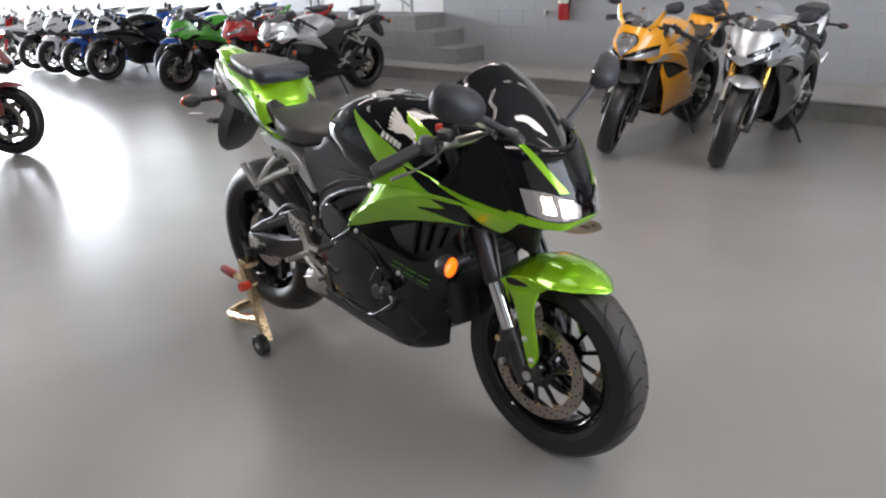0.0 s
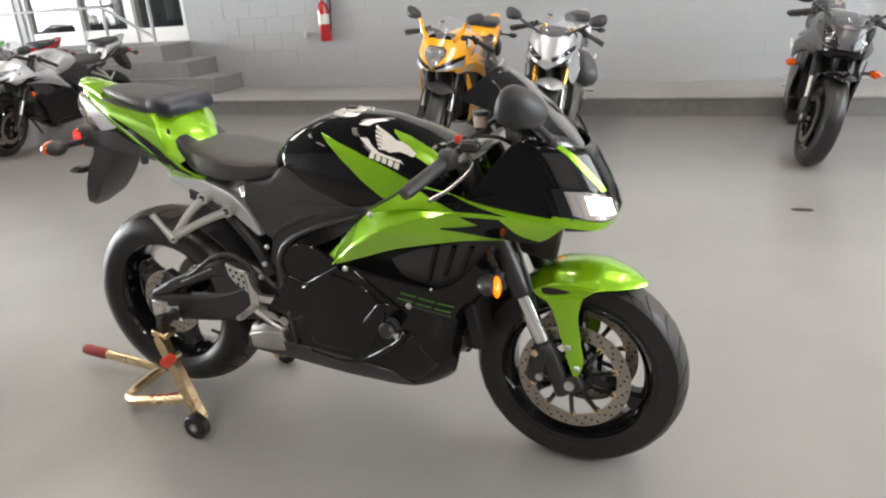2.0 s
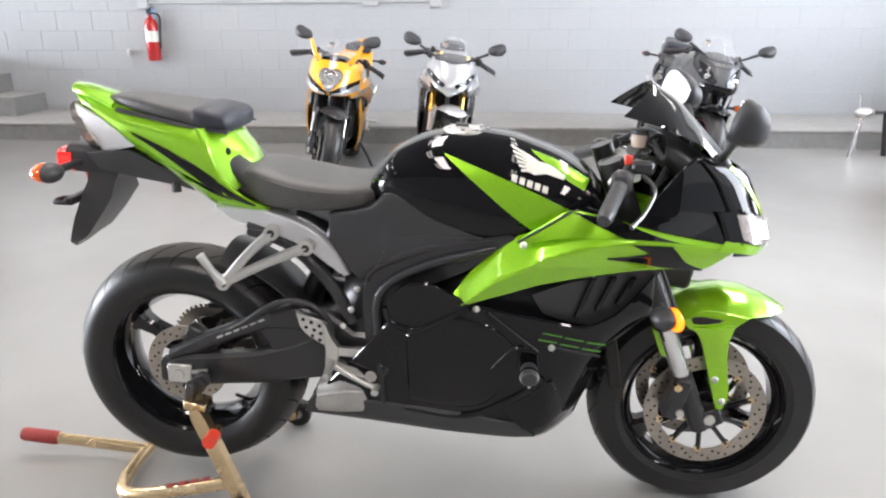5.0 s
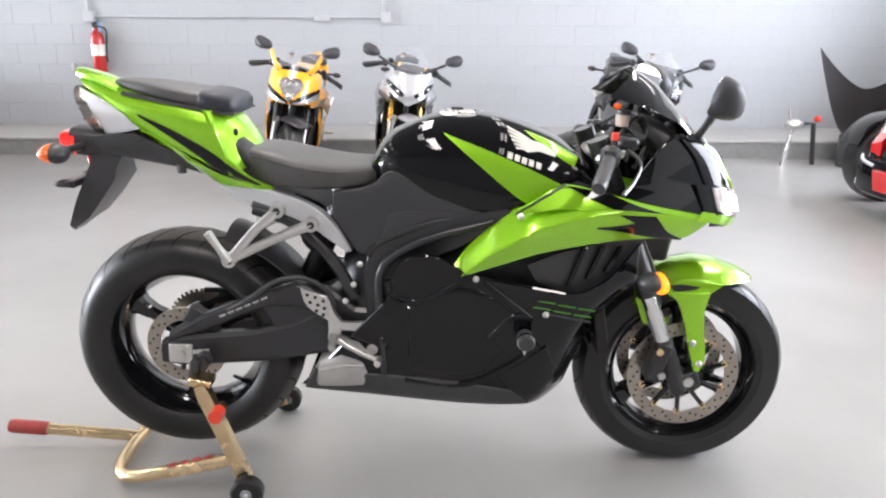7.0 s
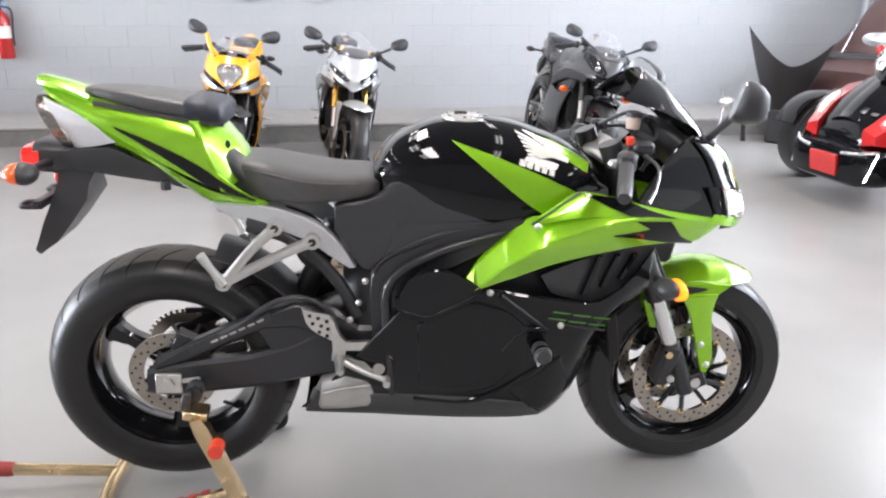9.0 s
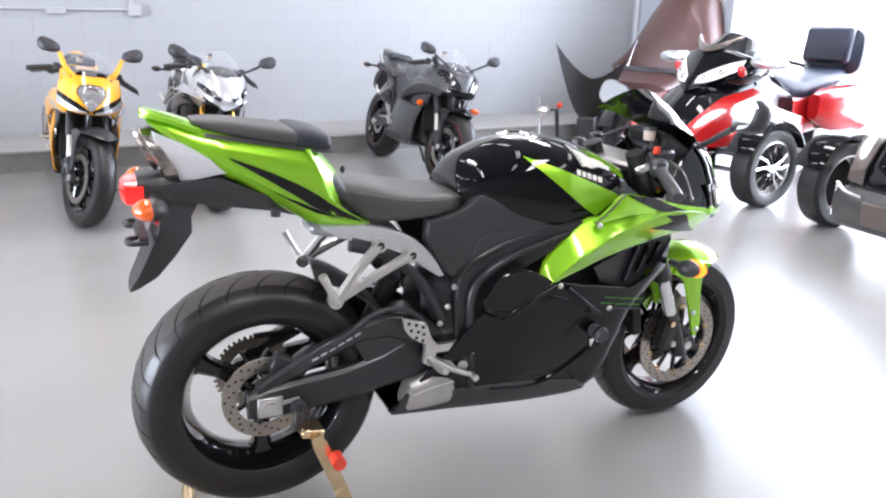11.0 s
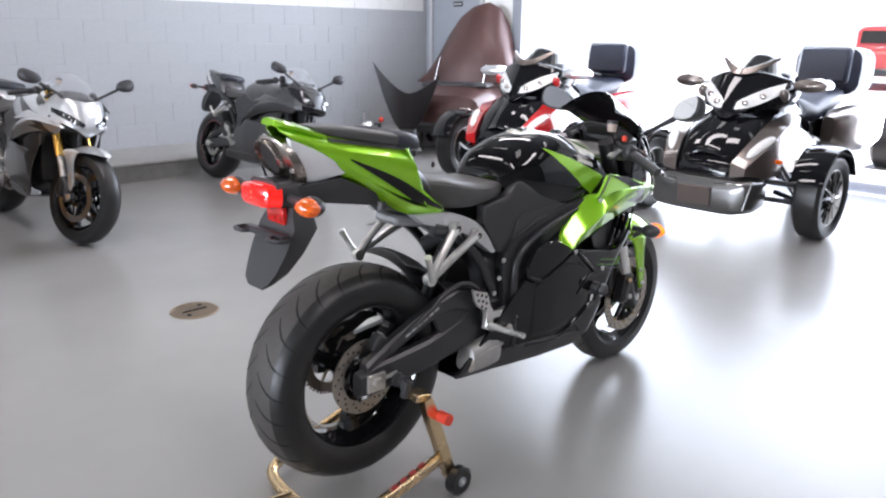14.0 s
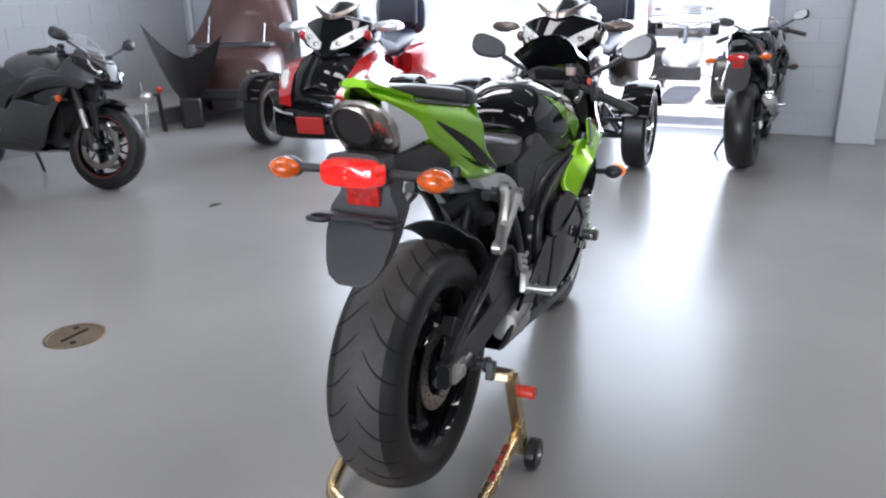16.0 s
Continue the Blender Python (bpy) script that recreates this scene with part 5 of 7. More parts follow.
        Geo().sheet([(0.845, 0.775), (0.90, 0.806), (0.959, 0.838), (1.039, 0.829), (1.176, 0.800), (1.288, 0.779), (1.365, 0.764)], [(0.848, 0.766), (0.906, 0.776), (0.97, 0.783), (1.088, 0.785), (1.167, 0.780), (1.262, 0.768), (1.36, 0.752)], on_side(s, 0.0), 40 if fine else 18, 6, 0.005).put("upper_side_fairing", MAIN, bike)
        Geo().sheet([(1.045, 0.744), (1.10, 0.750), (1.14, 0.757), (1.187, 0.771), (1.227, 0.732), (1.276, 0.707)], [(1.046, 0.741), (1.10, 0.734), (1.154, 0.723), (1.20, 0.715), (1.24, 0.709), (1.272, 0.704)], on_crease(s, 0.0108), 30, 6, 0.003).put("fairing_flash", FLASH, bike)
        Geo().sheet([(1.095, 0.778), (1.14, 0.776), (1.19, 0.774)], [(1.138, 0.757), (1.16, 0.760), (1.19, 0.768)], on_crease(s, 0.0112), 12, 4, 0.003).put("fairing_flash", FLASH, bike)
        if fine:
            Geo().sheet([(0.966, 0.8375), (1.025, 0.811), (1.088, 0.786)], [(1.066, 0.8255), (1.145, 0.797), (1.235, 0.772)], on_side(s, 0.0022), 16, 8, 0.003).put("upper_stripe", BLACK, bike)
            Geo().tube([(0.846, s * (half_width(0.846, 0.768) + 0.001), 0.770), (0.90, s * (half_width(0.90, 0.80) + 0.002), 0.803), (0.962, s * (half_width(0.962, 0.838) + 0.001), 0.840)], 0.003, 6).put("panel_seam", PLASTIC, bike)
            # plain outline bars in place of the side lettering
            for k in range(3):
                x0, z0 = 0.924 + 0.051 * k, 0.549 - 0.0085 * k
                Geo().sheet([(x0, z0), (x0 + 0.044, z0 - 0.006)], [(x0 - 0.002, z0 - 0.003), (x0 + 0.042, z0 - 0.009)], on_side(s, 0.0012), 6, 3, 0.002).put("side_emblem_bar", GREEN_DECAL, bike)
                Geo().sheet([(x0 - 0.010, z0 - 0.017), (x0 + 0.034, z0 - 0.023)], [(x0 - 0.012, z0 - 0.020), (x0 + 0.032, z0 - 0.026)], on_side(s, 0.0012), 6, 3, 0.002).put("side_emblem_bar", GREEN_DECAL, bike)
            Geo().sheet([(0.955, 0.515), (1.06, 0.497)], [(0.954, 0.510), (1.059, 0.492)], on_side(s, 0.0012), 8, 3, 0.002).put("side_emblem_bar", PLASTIC, bike)
            for px, pz in ((0.765, 0.598), (0.945, 0.512), (0.475, 0.60), (0.46, 0.545), (0.44, 0.50), (0.57, 0.32), (0.86, 0.765)):
                yy = half_width(px, pz) if px > 0.6 else 0.148
                Geo().ball((px, s * (yy + 0.003), pz), (0.0085, 0.006, 0.0085), n=7).put("fairing_bolt", ALU, bike)
            # frame slider puck
            Geo().lathe((0.897, s * 0.21, 0.452), [(0, 0.012), (0, 0.020), (s * 0.045, 0.020), (s * 0.050, 0.017), (s * 0.050, 0.0)], 24).put("slider_puck", PLASTIC, bike)
            Geo().lathe((0.897, s * 0.238, 0.452), [(0, 0.0195), (0, 0.0225), (s * 0.010, 0.0225), (s * 0.010, 0.0195)], 24, closed=True).put("slider_collar", CHROME, bike)
    Geo().sheet([(0.33, -0.11), (0.6, -0.12), (0.93, -0.10)], [(0.33, 0.11), (0.6, 0.12), (0.93, 0.10)], lambda x, y, d: (x, y, np.interp(x, (0.33, 0.62, 0.8, 0.93), (0.226, 0.215, 0.214, 0.236)) + d), 20, 6, 0.006).put("belly_floor", DARK, bike)
    Geo().box((1.20, 0, 0.695), (0.20, 0.03, 0.15), (0, 10, 0), 0.3).put("inner_fairing", PLASTIC, bike)
    # upper cowl: nose, lamps, screen
    def cowl(out, mtl, nm, ya, yb, za, zb, s=1, th=0.005, k=16):
        return Geo().sheet([(y, za(y)) for y in np.linspace(ya, yb, 7)], [(y, zb(y)) for y in np.linspace(ya, yb, 7)], on_nose(out, s), k, 10, th).put(nm, mtl, bike)

    cowl(0.0, NOSEC, "nose_cowl", -0.142, 0.142, (lambda y: 0.728 + 0.03 * (y / 0.2) ** 2) if fine or nose != "twin" else (lambda y: 0.702 + 0.62 * abs(y)), lambda y: 0.925 + 1.6 * y * y, k=32)
    for s in (-1, 1):
        Geo().sheet([(1.10, 0.815), (1.17, 0.800), (1.25, 0.785), (1.31, 0.772), (1.352, 0.752)], [(1.165, 0.900), (1.20, 0.942), (1.235, 0.966), (1.252, 0.962), (1.262, 0.955)], on_side(s), 30 if fine else 16, 14 if fine else 8, 0.005).put("cowl_side", NOSEC, bike)
        if nose == "twin" and fine:
            Geo().sheet([(0.020, 0.793), (0.07, 0.822), (0.11, 0.841), (0.158, 0.850)], [(0.026, 0.757), (0.08, 0.756), (0.12, 0.760), (0.156, 0.783)], on_nose(0.0018, s), 20, 8, 0.003).put("lamp_surround", BLACK, bike)
            lamp = Geo().sheet([(0.028, 0.790), (0.07, 0.816), (0.105, 0.832), (0.138, 0.840)], [(0.034, 0.764), (0.08, 0.763), (0.115, 0.768), (0.136, 0.784)], on_nose(0.003, s), 20, 8, 0.003).put("headlamp", REFLECTOR, bike)
            Geo().sheet([(0.026, 0.792), (0.07, 0.818), (0.105, 0.834), (0.140, 0.842)], [(0.032, 0.762), (0.08, 0.761), (0.115, 0.766), (0.138, 0.782)], on_nose(0.0085, s), 20, 8, 0.003).put("headlamp_lens", LENS, lamp, "clear headlamp lens")
            for py, za, zb in ((0.045, 0.765, 0.800), (0.089, 0.764, 0.825), (0.122, 0.775, 0.834)):
                Geo().sheet([(py - 0.004, za), (py + 0.002, za)], [(py, zb), (py + 0.008, zb)], on_nose(0.0052, s), 3, 4, 0.003).put("lamp_divider", REFLECTOR, lamp)
            for y0, y1, z0, z1 in ((0.048, 0.080, 0.769, 0.806), (0.094, 0.112, 0.778, 0.818)):
                on = lit and s < 0
                Geo().sheet([(y0, z0), (y0, z1)], [(y1, z0 + 0.004), (y1, z1 + 0.006)], on_nose(0.0048, s), 6, 6, 0.002).put("headlamp_bulb", LAMP_LIT if on else MIRROR, lamp, "lit headlamp bulb" if on else "")
        elif nose == "twin":
            # narrow slanted eyes over a dark open mouth, so that the face ends in a beak
            Geo().sheet([(0.0, 0.742), (0.05, 0.752), (0.11, 0.785), (0.168, 0.830)], [(0.0, 0.728), (0.06, 0.730), (0.12, 0.737), (0.17, 0.752)], on_nose(-0.03, s), 14, 5, 0.003).put("nose_mouth", HOLE, bike)
            lamp = Geo().sheet([(0.030, 0.790), (0.08, 0.826), (0.12, 0.856), (0.162, 0.880)], [(0.046, 0.768), (0.09, 0.788), (0.13, 0.816), (0.165, 0.852)], on_nose(0.0050, s), 16, 6, 0.003).put("headlamp", BLACK, bike)
            for py, pz in ((0.075, 0.800), (0.122, 0.838)):
                Geo().ball((nose_x(py, pz) + 0.006, s * py, pz), (0.007, 0.017, 0.013), n=8).put("headlamp_bulb", MIRROR, lamp)
            Geo().sheet([(0.030, 0.790), (0.08, 0.826), (0.12, 0.856), (0.162, 0.880)], [(0.046, 0.768), (0.09, 0.788), (0.13, 0.816), (0.165, 0.852)], on_nose(0.0135, s), 16, 6, 0.003).put("headlamp_lens", pal.get("lens", LENS), lamp, "clear headlamp lens")
        if fine:
            Geo().sheet([(0.105, 0.945), (0.088, 0.90), (0.07, 0.86), (0.05, 0.825)], [(0.115, 0.940), (0.102, 0.895), (0.087, 0.857), (0.073, 0.827)], on_nose(0.0022, s), 16, 4, 0.003).put("nose_stripe", SECOND, bike)
        elif nose == "twin":
            Geo().sheet([(0.0, 0.93), (0.0, 0.80)], [(0.12, 0.95), (0.03, 0.80)], on_nose(0.0025, s), 12, 8, 0.003).put("nose_panel", MAIN, bike)
            Geo().sheet([(0.03, 0.80), (0.10, 0.835), (0.175, 0.855)], [(0.12, 0.94), (0.15, 0.93), (0.178, 0.90)], on_nose(0.0025, s), 12, 6, 0.003).put("nose_panel", MAIN, bike)
        if nose == "stacked":
            # a shield-shaped face with one tall lamp, dark ducts and pale blades under it
            Geo().sheet([(0.0, 0.960), (0.09, 0.965), (0.165, 0.95)], [(0.0, 0.912), (0.075, 0.905), (0.178, 0.862)], on_nose(0.003, s), 14, 8, 0.004).put("nose_panel", MAIN, bike)
            Geo().sheet([(0.074, 0.906), (0.12, 0.893), (0.178, 0.868)], [(0.014, 0.752), (0.080, 0.800), (0.178, 0.850)], on_nose(0.0032, s), 14, 8, 0.004).put("nose_panel", MAIN, bike)
            Geo().sheet([(0.010, 0.752), (0.075, 0.798), (0.178, 0.850)], [(0.012, 0.730), (0.085, 0.762), (0.178, 0.815)], on_nose(0.0045, s), 14, 5, 0.004).put("nose_duct", BLACK, bike)
            Geo().sheet([(0.020, 0.745), (0.085, 0.766), (0.182, 0.822)], [(0.024, 0.733), (0.090, 0.742), (0.182, 0.768)], on_nose(0.0065, s), 14, 5, 0.004).put("nose_blade", SILVER, bike, "pale silver blade under the face")
            Geo().sheet([(0.0, 0.915), (0.05, 0.912), (0.080, 0.884)], [(0.0, 0.748), (0.022, 0.768), (0.080, 0.850)], on_nose(0.0050, s), 14, 8, 0.003).put("lamp_surround", BLACK, bike)
            Geo().sheet([(0.0, 0.910), (0.047, 0.908), (0.075, 0.882)], [(0.0, 0.754), (0.020, 0.772), (0.075, 0.852)], on_nose(0.017, s), 14, 8, 0.003).put("headlamp_lens", LENS, bike, "clear stacked headlamp lens")
            Geo().sheet([(0.03, 0.988), (0.07, 0.985)], [(0.03, 0.966), (0.09, 0.960)], on_nose(0.005, s), 6, 4, 0.003).put("air_vent", BLACK, bike)
        if nose == "eyes":
            Geo().sheet([(0.030, 0.800), (0.07, 0.862), (0.11, 0.905), (0.162, 0.930)], [(0.045, 0.772), (0.09, 0.786), (0.13, 0.815), (0.168, 0.880)], on_nose(0.003, s), 16, 8, 0.003).put("lamp_surround", BLACK, bike)
            Geo().ball((nose_x(0.092, 0.822) + 0.004, s * 0.092, 0.822), (0.010, 0.024, 0.020), n=10).put("headlamp_projector", CHROME, bike)
            Geo().sheet([(0.032, 0.802), (0.07, 0.860), (0.11, 0.902), (0.160, 0.927)], [(0.047, 0.775), (0.09, 0.788), (0.13, 0.818), (0.166, 0.882)], on_nose(0.012, s), 16, 8, 0.003).put("headlamp_lens", TINT, bike, "shaded narrow headlamp lens")
            Geo().sheet([(0.0, 0.775), (0.06, 0.775), (0.12, 0.785)], [(0.0, 0.715), (0.06, 0.715), (0.12, 0.735)], on_nose(0.004, s), 10, 5, 0.003).put("nose_intake", BLACK, bike)
            Geo().tube([(nose_x(0.0, 0.90) + 0.002, 0, 0.90), (nose_x(0.06, 0.90) + 0.003, s * 0.06, 0.905), (nose_x(0.13, 0.935) + 0.003, s * 0.13, 0.945)], 0.004, 6).put("nose_ridge", MAIN, bike)
        Geo().ball((1.288, s * 0.103, 0.951), (0.026, 0.018, 0.014), (s * -25, 25, 0), n=8).put("mirror_foot", PLASTIC, bike)
        px, py, pz = pal.get("mirror", (1.258, 0.285, 1.066))
        Geo().tube([(1.287, s * 0.103, 0.955), (1.283, s * (0.103 + 0.29 * (py - 0.103)), 0.955 + 0.27 * (pz - 0.955)), (px + 0.016, s * (py - 0.052), pz - 0.038)], [0.010, 0.0085, 0.011] if "stem" not in pal else [0.020, 0.015, 0.013], 8).put("mirror_stem", pal.get("stem", PLASTIC), bike)
        # teardrop mirror: a rim in the plane of the glass, a shell bulging ahead of it
        eu = Euler((s * radians(14), radians(14), s * radians(25))).to_matrix()
        rim, km = [], 0.92 if fine else 0.86
        for a in np.linspace(0, 2 * math.pi, 28, endpoint=False):
            ca, sa = math.cos(a), math.sin(a)
            u, v = math.copysign(abs(ca) ** 0.78, ca) * 0.074 * km, math.copysign(abs(sa) ** 0.78, sa) * 0.046 * km
            rim.append((s * (u + 0.10 * v), v * (1.0 + 2.6 * u)))
        shells = []
        for k, dx in ((0.93, -0.006), (1.0, 0.0), (1.0, 0.010), (0.93, 0.028), (0.72, 0.046), (0.38, 0.056), (0.06, 0.059)):
            lean_in = (1 - k) * 0.010
            shells.append([np.array(eu @ Vector((dx, y * k - s * lean_in, z * k - lean_in))) + (px, s * py, pz) for y, z in rim])
        Geo().loft(shells).put("mirror_pod", MIRROR_BLACK, bike, "grained black mirror housing", angle=50)
        Geo().loft([[np.array(eu @ Vector((dx, y * k, z * k))) + (px, s * py, pz) for y, z in rim] for k, dx in ((0.90, -0.0055), (0.90, -0.0085))]).put("mirror_glass", MIRROR, bike)
        # front indicators
        if pal.get("signals", True):
            Geo().cyl((1.185, s * 0.17, 0.620), (1.185, s * 0.225, 0.622), 0.011).put("indicator_stem", PLASTIC, bike)
            Geo().ball((1.180, s * 0.246, 0.624), (0.030, 0.036, 0.026), (0, 0, s * -20), 12, 1.8).put("indicator_cup", PLASTIC, bike)
            Geo().ball((1.202, s * 0.250, 0.624), (0.012, 0.036, 0.0265), (0, 0, s * -20), 12, 1.75).put("front_indicator", ORANGE_LIT if lit else ORANGE_LENS, bike, "lit orange indicator lens" if lit else "orange indicator lens")
        if fine:
            Geo().sheet([(0.0, 0.757), (0.09, 0.757), (0.156, 0.783)], [(0.0, 0.733), (0.09, 0.735), (0.165, 0.760)], on_nose(0.0022, s), 14, 4, 0.004).put("chin_panel", MAIN, bike)
    if nose == "stacked":
        for z, r in ((0.864, 0.042), (0.795, 0.028)):
            Geo().lathe((nose_x(0, z) + 0.004, 0, z), [(0.006, r * 0.3), (0.0, r * 0.35), (0.003, r * 0.8), (0.007, r), (0.004, r * 1.08)], 24, "x").put("headlamp_reflector", REFLECTOR, bike)
    # dash, screen
    def on_screen(u, v, d):
        vs = (0.0, 0.25, 0.5, 0.75, 1.0)
        cx, cz = np.interp(v, vs, (1.368, 1.322, 1.264, 1.197, 1.135)), np.interp(v, vs, (0.897, 0.948, 1.007, 1.072, 1.110))
        ex, ey, ez = np.interp(v, vs, (1.315, 1.290, 1.240, 1.150, 1.062)), np.interp(v, vs, (0.085, 0.108, 0.126, 0.132, 0.120)), np.interp(v, vs, (0.885, 0.935, 0.988, 1.023, 1.042))
        k = abs(u) ** 2.4
        return (cx + (ex - cx) * k - d, u * ey, cz + (ez - cz) * k)

    Geo().sheet([(u, 0.0) for u in np.linspace(-1, 1, 9)], [(u, 1.0) for u in np.linspace(-1, 1, 9)], on_screen, 40 if fine else 24, 16 if fine else 10, 0.003).put("windscreen", SCREEN, bike, "dark smoked windscreen" if fine else "clear windscreen")
    Geo().loft([ell((1.17, 0, 0.965), 0.09, 0.03), ell((1.20, 0, 0.945), 0.105, 0.045), ell((1.27, 0, 0.90), 0.11, 0.05)]).put("instrument_housing", PLASTIC, bike)
    Geo().box((1.163, 0, 0.968), (0.01, 0.13, 0.045), (0, -35, 0)).put("instrument_face", HOLE, bike)
    # front fork, fender, brakes
    ax = np.array([1.359, 0, fz])
    up = np.array([-math.sin(radians(24)), 0, math.cos(radians(24))])
    off = np.array([-0.028, 0, -0.004])
    for s in (-1, 1):
        y = np.array([0, s * 0.102, 0])
        Geo().cyl(ax + y + off + up * -0.03, ax + y + off + up * 0.13, 0.024).box(ax + y, (0.062, 0.03, 0.046), (0, -24, 0)).put("fork_bottom", FRAME_BLACK, bike)
        Geo().cyl(ax + y + off + up * 0.12, ax + y + off + up * 0.28, 0.0215).put("fork_slider", CHROME if fine else ALU, bike, "bright fork slider")
        Geo().cyl(ax + y + off + up * 0.265, ax + y + off + up * 0.70, 0.028).put("fork_tube", FORK, bike)
        Geo().box(ax + y * 1.0 + np.array([-0.085, 0, 0.055]), (0.052, 0.055, 0.125), (0, 14, 0), 0.25).put("front_caliper", FRAME_BLACK, bike, "black radial brake caliper")
        if fine:
            for dz in (-0.035, 0.035):
                Geo().cyl(ax + y + np.array([-0.085 - dz * 0.2, s * 0.02, 0.055 + dz]), ax + y + np.array([-0.085 - dz * 0.2, s * 0.034, 0.055 + dz]), 0.010, n=12).put("caliper_bolt", GOLD if dz > 0 else ALU, bike)
        Geo().tube([ax + y + (-0.09, 0, 0.12), ax + y + (-0.12, 0, 0.28), ax + y * 0.6 + (-0.2, 0, 0.45)], 0.006, 8).put("brake_hose", PLASTIC, bike)
        Geo().sheet([(1.250, 0.562), (1.29, 0.584), (1.34, 0.590), (1.415, 0.582)], [(1.272, 0.548), (1.300, 0.535), (1.335, 0.530), (1.376, 0.552)], lambda x, z, d, s=s: (x, s * (0.116 - 0.35 * max(0.0, z - 0.575) - d), z), 18, 8, 0.005).put("fender_skirt", FENDER, bike)
        Geo().sheet([(1.276, 0.552), (1.304, 0.520), (1.328, 0.455), (1.347, 0.395), (1.368, 0.338)], [(1.385, 0.562), (1.373, 0.510), (1.382, 0.440), (1.393, 0.375), (1.380, 0.335)], lambda x, z, d, s=s: (x, s * (0.116 + 0.008 * math.cos(min(1.5, abs(x - np.interp(z, (0.34, 0.45, 0.55), (1.374, 1.355, 1.332))) / 0.036)) - d), z), 24, 10, 0.005).put("fender_leg", FENDER, bike)
        Geo().sheet([(1.195, 0.525), (1.215, 0.545), (1.25, 0.55)], [(1.225, 0.452), (1.24, 0.448), (1.262, 0.45)], on_plane(s, 0.085), 8, 8, 0.005).put("fender_tab", FENDER, bike)
        if fine:
            for px, pz in ((1.352, 0.420), (1.377, 0.362), (1.245, 0.462)):
                Geo().ball((px, s * (0.125 if px > 1.3 else 0.088), pz), (0.009, 0.006, 0.009), n=7).put("fender_bolt", ALU, bike)

    def fender(u, v, d):
        # a long beak over the tyre that narrows to a point ahead
        xs = (1.20, 1.25, 1.30, 1.36, 1.42, 1.47, 1.505, 1.527)
        x = 1.20 + 0.327 * u
        top, low = np.interp(x, xs, (0.545, 0.588, 0.612, 0.624, 0.621, 0.606, 0.590, 0.576)), np.interp(x, xs, (0.500, 0.535, 0.558, 0.572, 0.577, 0.577, 0.575, 0.571))
        w, q = np.interp(x, xs, (0.072, 0.090, 0.106, 0.112, 0.103, 0.078, 0.045, 0.012)), abs(2 * v - 1)
        return (x, (2 * v - 1) * (w - d), low + (top - low) * (1 - q**2.2) ** 0.8 - d * (1 - q))

    Geo().sheet([(u, 0.0) for u in np.linspace(0, 1, 9)], [(u, 1.0) for u in np.linspace(0, 1, 9)], fender, 40 if fine else 20, 16 if fine else 8, 0.005).put("front_fender", FENDER, bike)
    if fine:
        for s in (-1, 1):
            Geo().sheet([(1.275, 0.574), (1.30, 0.579), (1.352, 0.574)], [(1.282, 0.560), (1.305, 0.560), (1.340, 0.567)], on_plane(s, 0.1178), 12, 4, 0.004).put("fender_slot", HOLE, bike)
    # bars
    head = ax + off + up * 0.66
    Geo().box(head + (0.015, 0, 0.0), (0.075, 0.27, 0.028), (0, -24, 0), 0.3).put("top_clamp", ALU if fine else FRAME_BLACK, bike)
    Geo().box(ax + off + up * 0.46, (0.08, 0.26, 0.05), (0, -24, 0), 0.3).put("lower_clamp", FRAME_BLACK, bike)
    for s in (-1, 1):
        Geo().cyl(head + (0, s * 0.102, 0.015), head + (0, s * 0.102, 0.035), 0.017, n=6).put("fork_cap", GOLD if fine else ALU, bike)
        p0, p1 = np.array([1.085, s * 0.125, 0.935]), np.array([1.015, s * 0.325, 0.868])
        d = p1 - p0
        Geo().cyl(p0, p1, 0.011).put("handlebar", FRAME_BLACK, bike)
        Geo().cyl(p0 + d * 0.45, p0 + d * 0.97, 0.017, n=18).put("grip", GRIP, bike)
        Geo().cyl(p0 + d * 0.97, p0 + d * 1.07, 0.0175, 0.014, n=14).put("bar_end", PLASTIC, bike)
        Geo().box(p0 + d * 0.34, (0.045, 0.04, 0.05), (0, 0, s * 20), 0.25).put("switch_box", PLASTIC, bike)
        lv = [p0 + d * 0.28 + (0.04, 0, 0.01), p0 + d * 0.45 + (0.075, 0, 0.0), p0 + d * 0.75 + (0.072, 0, -0.012), p0 + d * 1.02 + (0.055, 0, -0.016)]
        Geo().tube(lv, [0.006, 0.0038, 0.0036, 0.0055], 8).put("hand_lever", GUN if fine else FRAME_BLACK, bike, "dark grey metal hand lever" if fine else "")
        Geo().box(p0 + d * 0.2 + (0.035, 0, 0.02), (0.05, 0.03, 0.03), bevel=0.25).put("master_cylinder", FRAME_BLACK, bike)
    Geo().lathe((1.105, -0.085, 0.972), [(0, 0), (0, 0.016), (0.028, 0.018), (0.028, 0)], 20, "z").put("fluid_reservoir", AMBER_POT, bike, "translucent brake fluid pot")
    Geo().lathe((1.105, -0.085, 1.000), [(0, 0.019), (0.010, 0.019), (0.012, 0)], 20, "z").put("reservoir_cap", PLASTIC, bike)
    if fine:
        for y0, y1, z in ((-0.12, 0.05, 0.98), (0.12, -0.04, 0.985), (-0.09, -0.03, 0.93), (0.08, 0.1, 0.94)):
            Geo().tube([(1.09, y0, 0.95), (1.15, (y0 + y1) / 2, z + 0.01), (1.19, y1, z - 0.03), (1.16, y1, 0.86)], 0.005, 8).put("cable", PLASTIC, bike)
        Geo().box((1.075, -0.16, 0.955), (0.016, 0.014, 0.02)).put("kill_switch", RED_PLASTIC, bike)
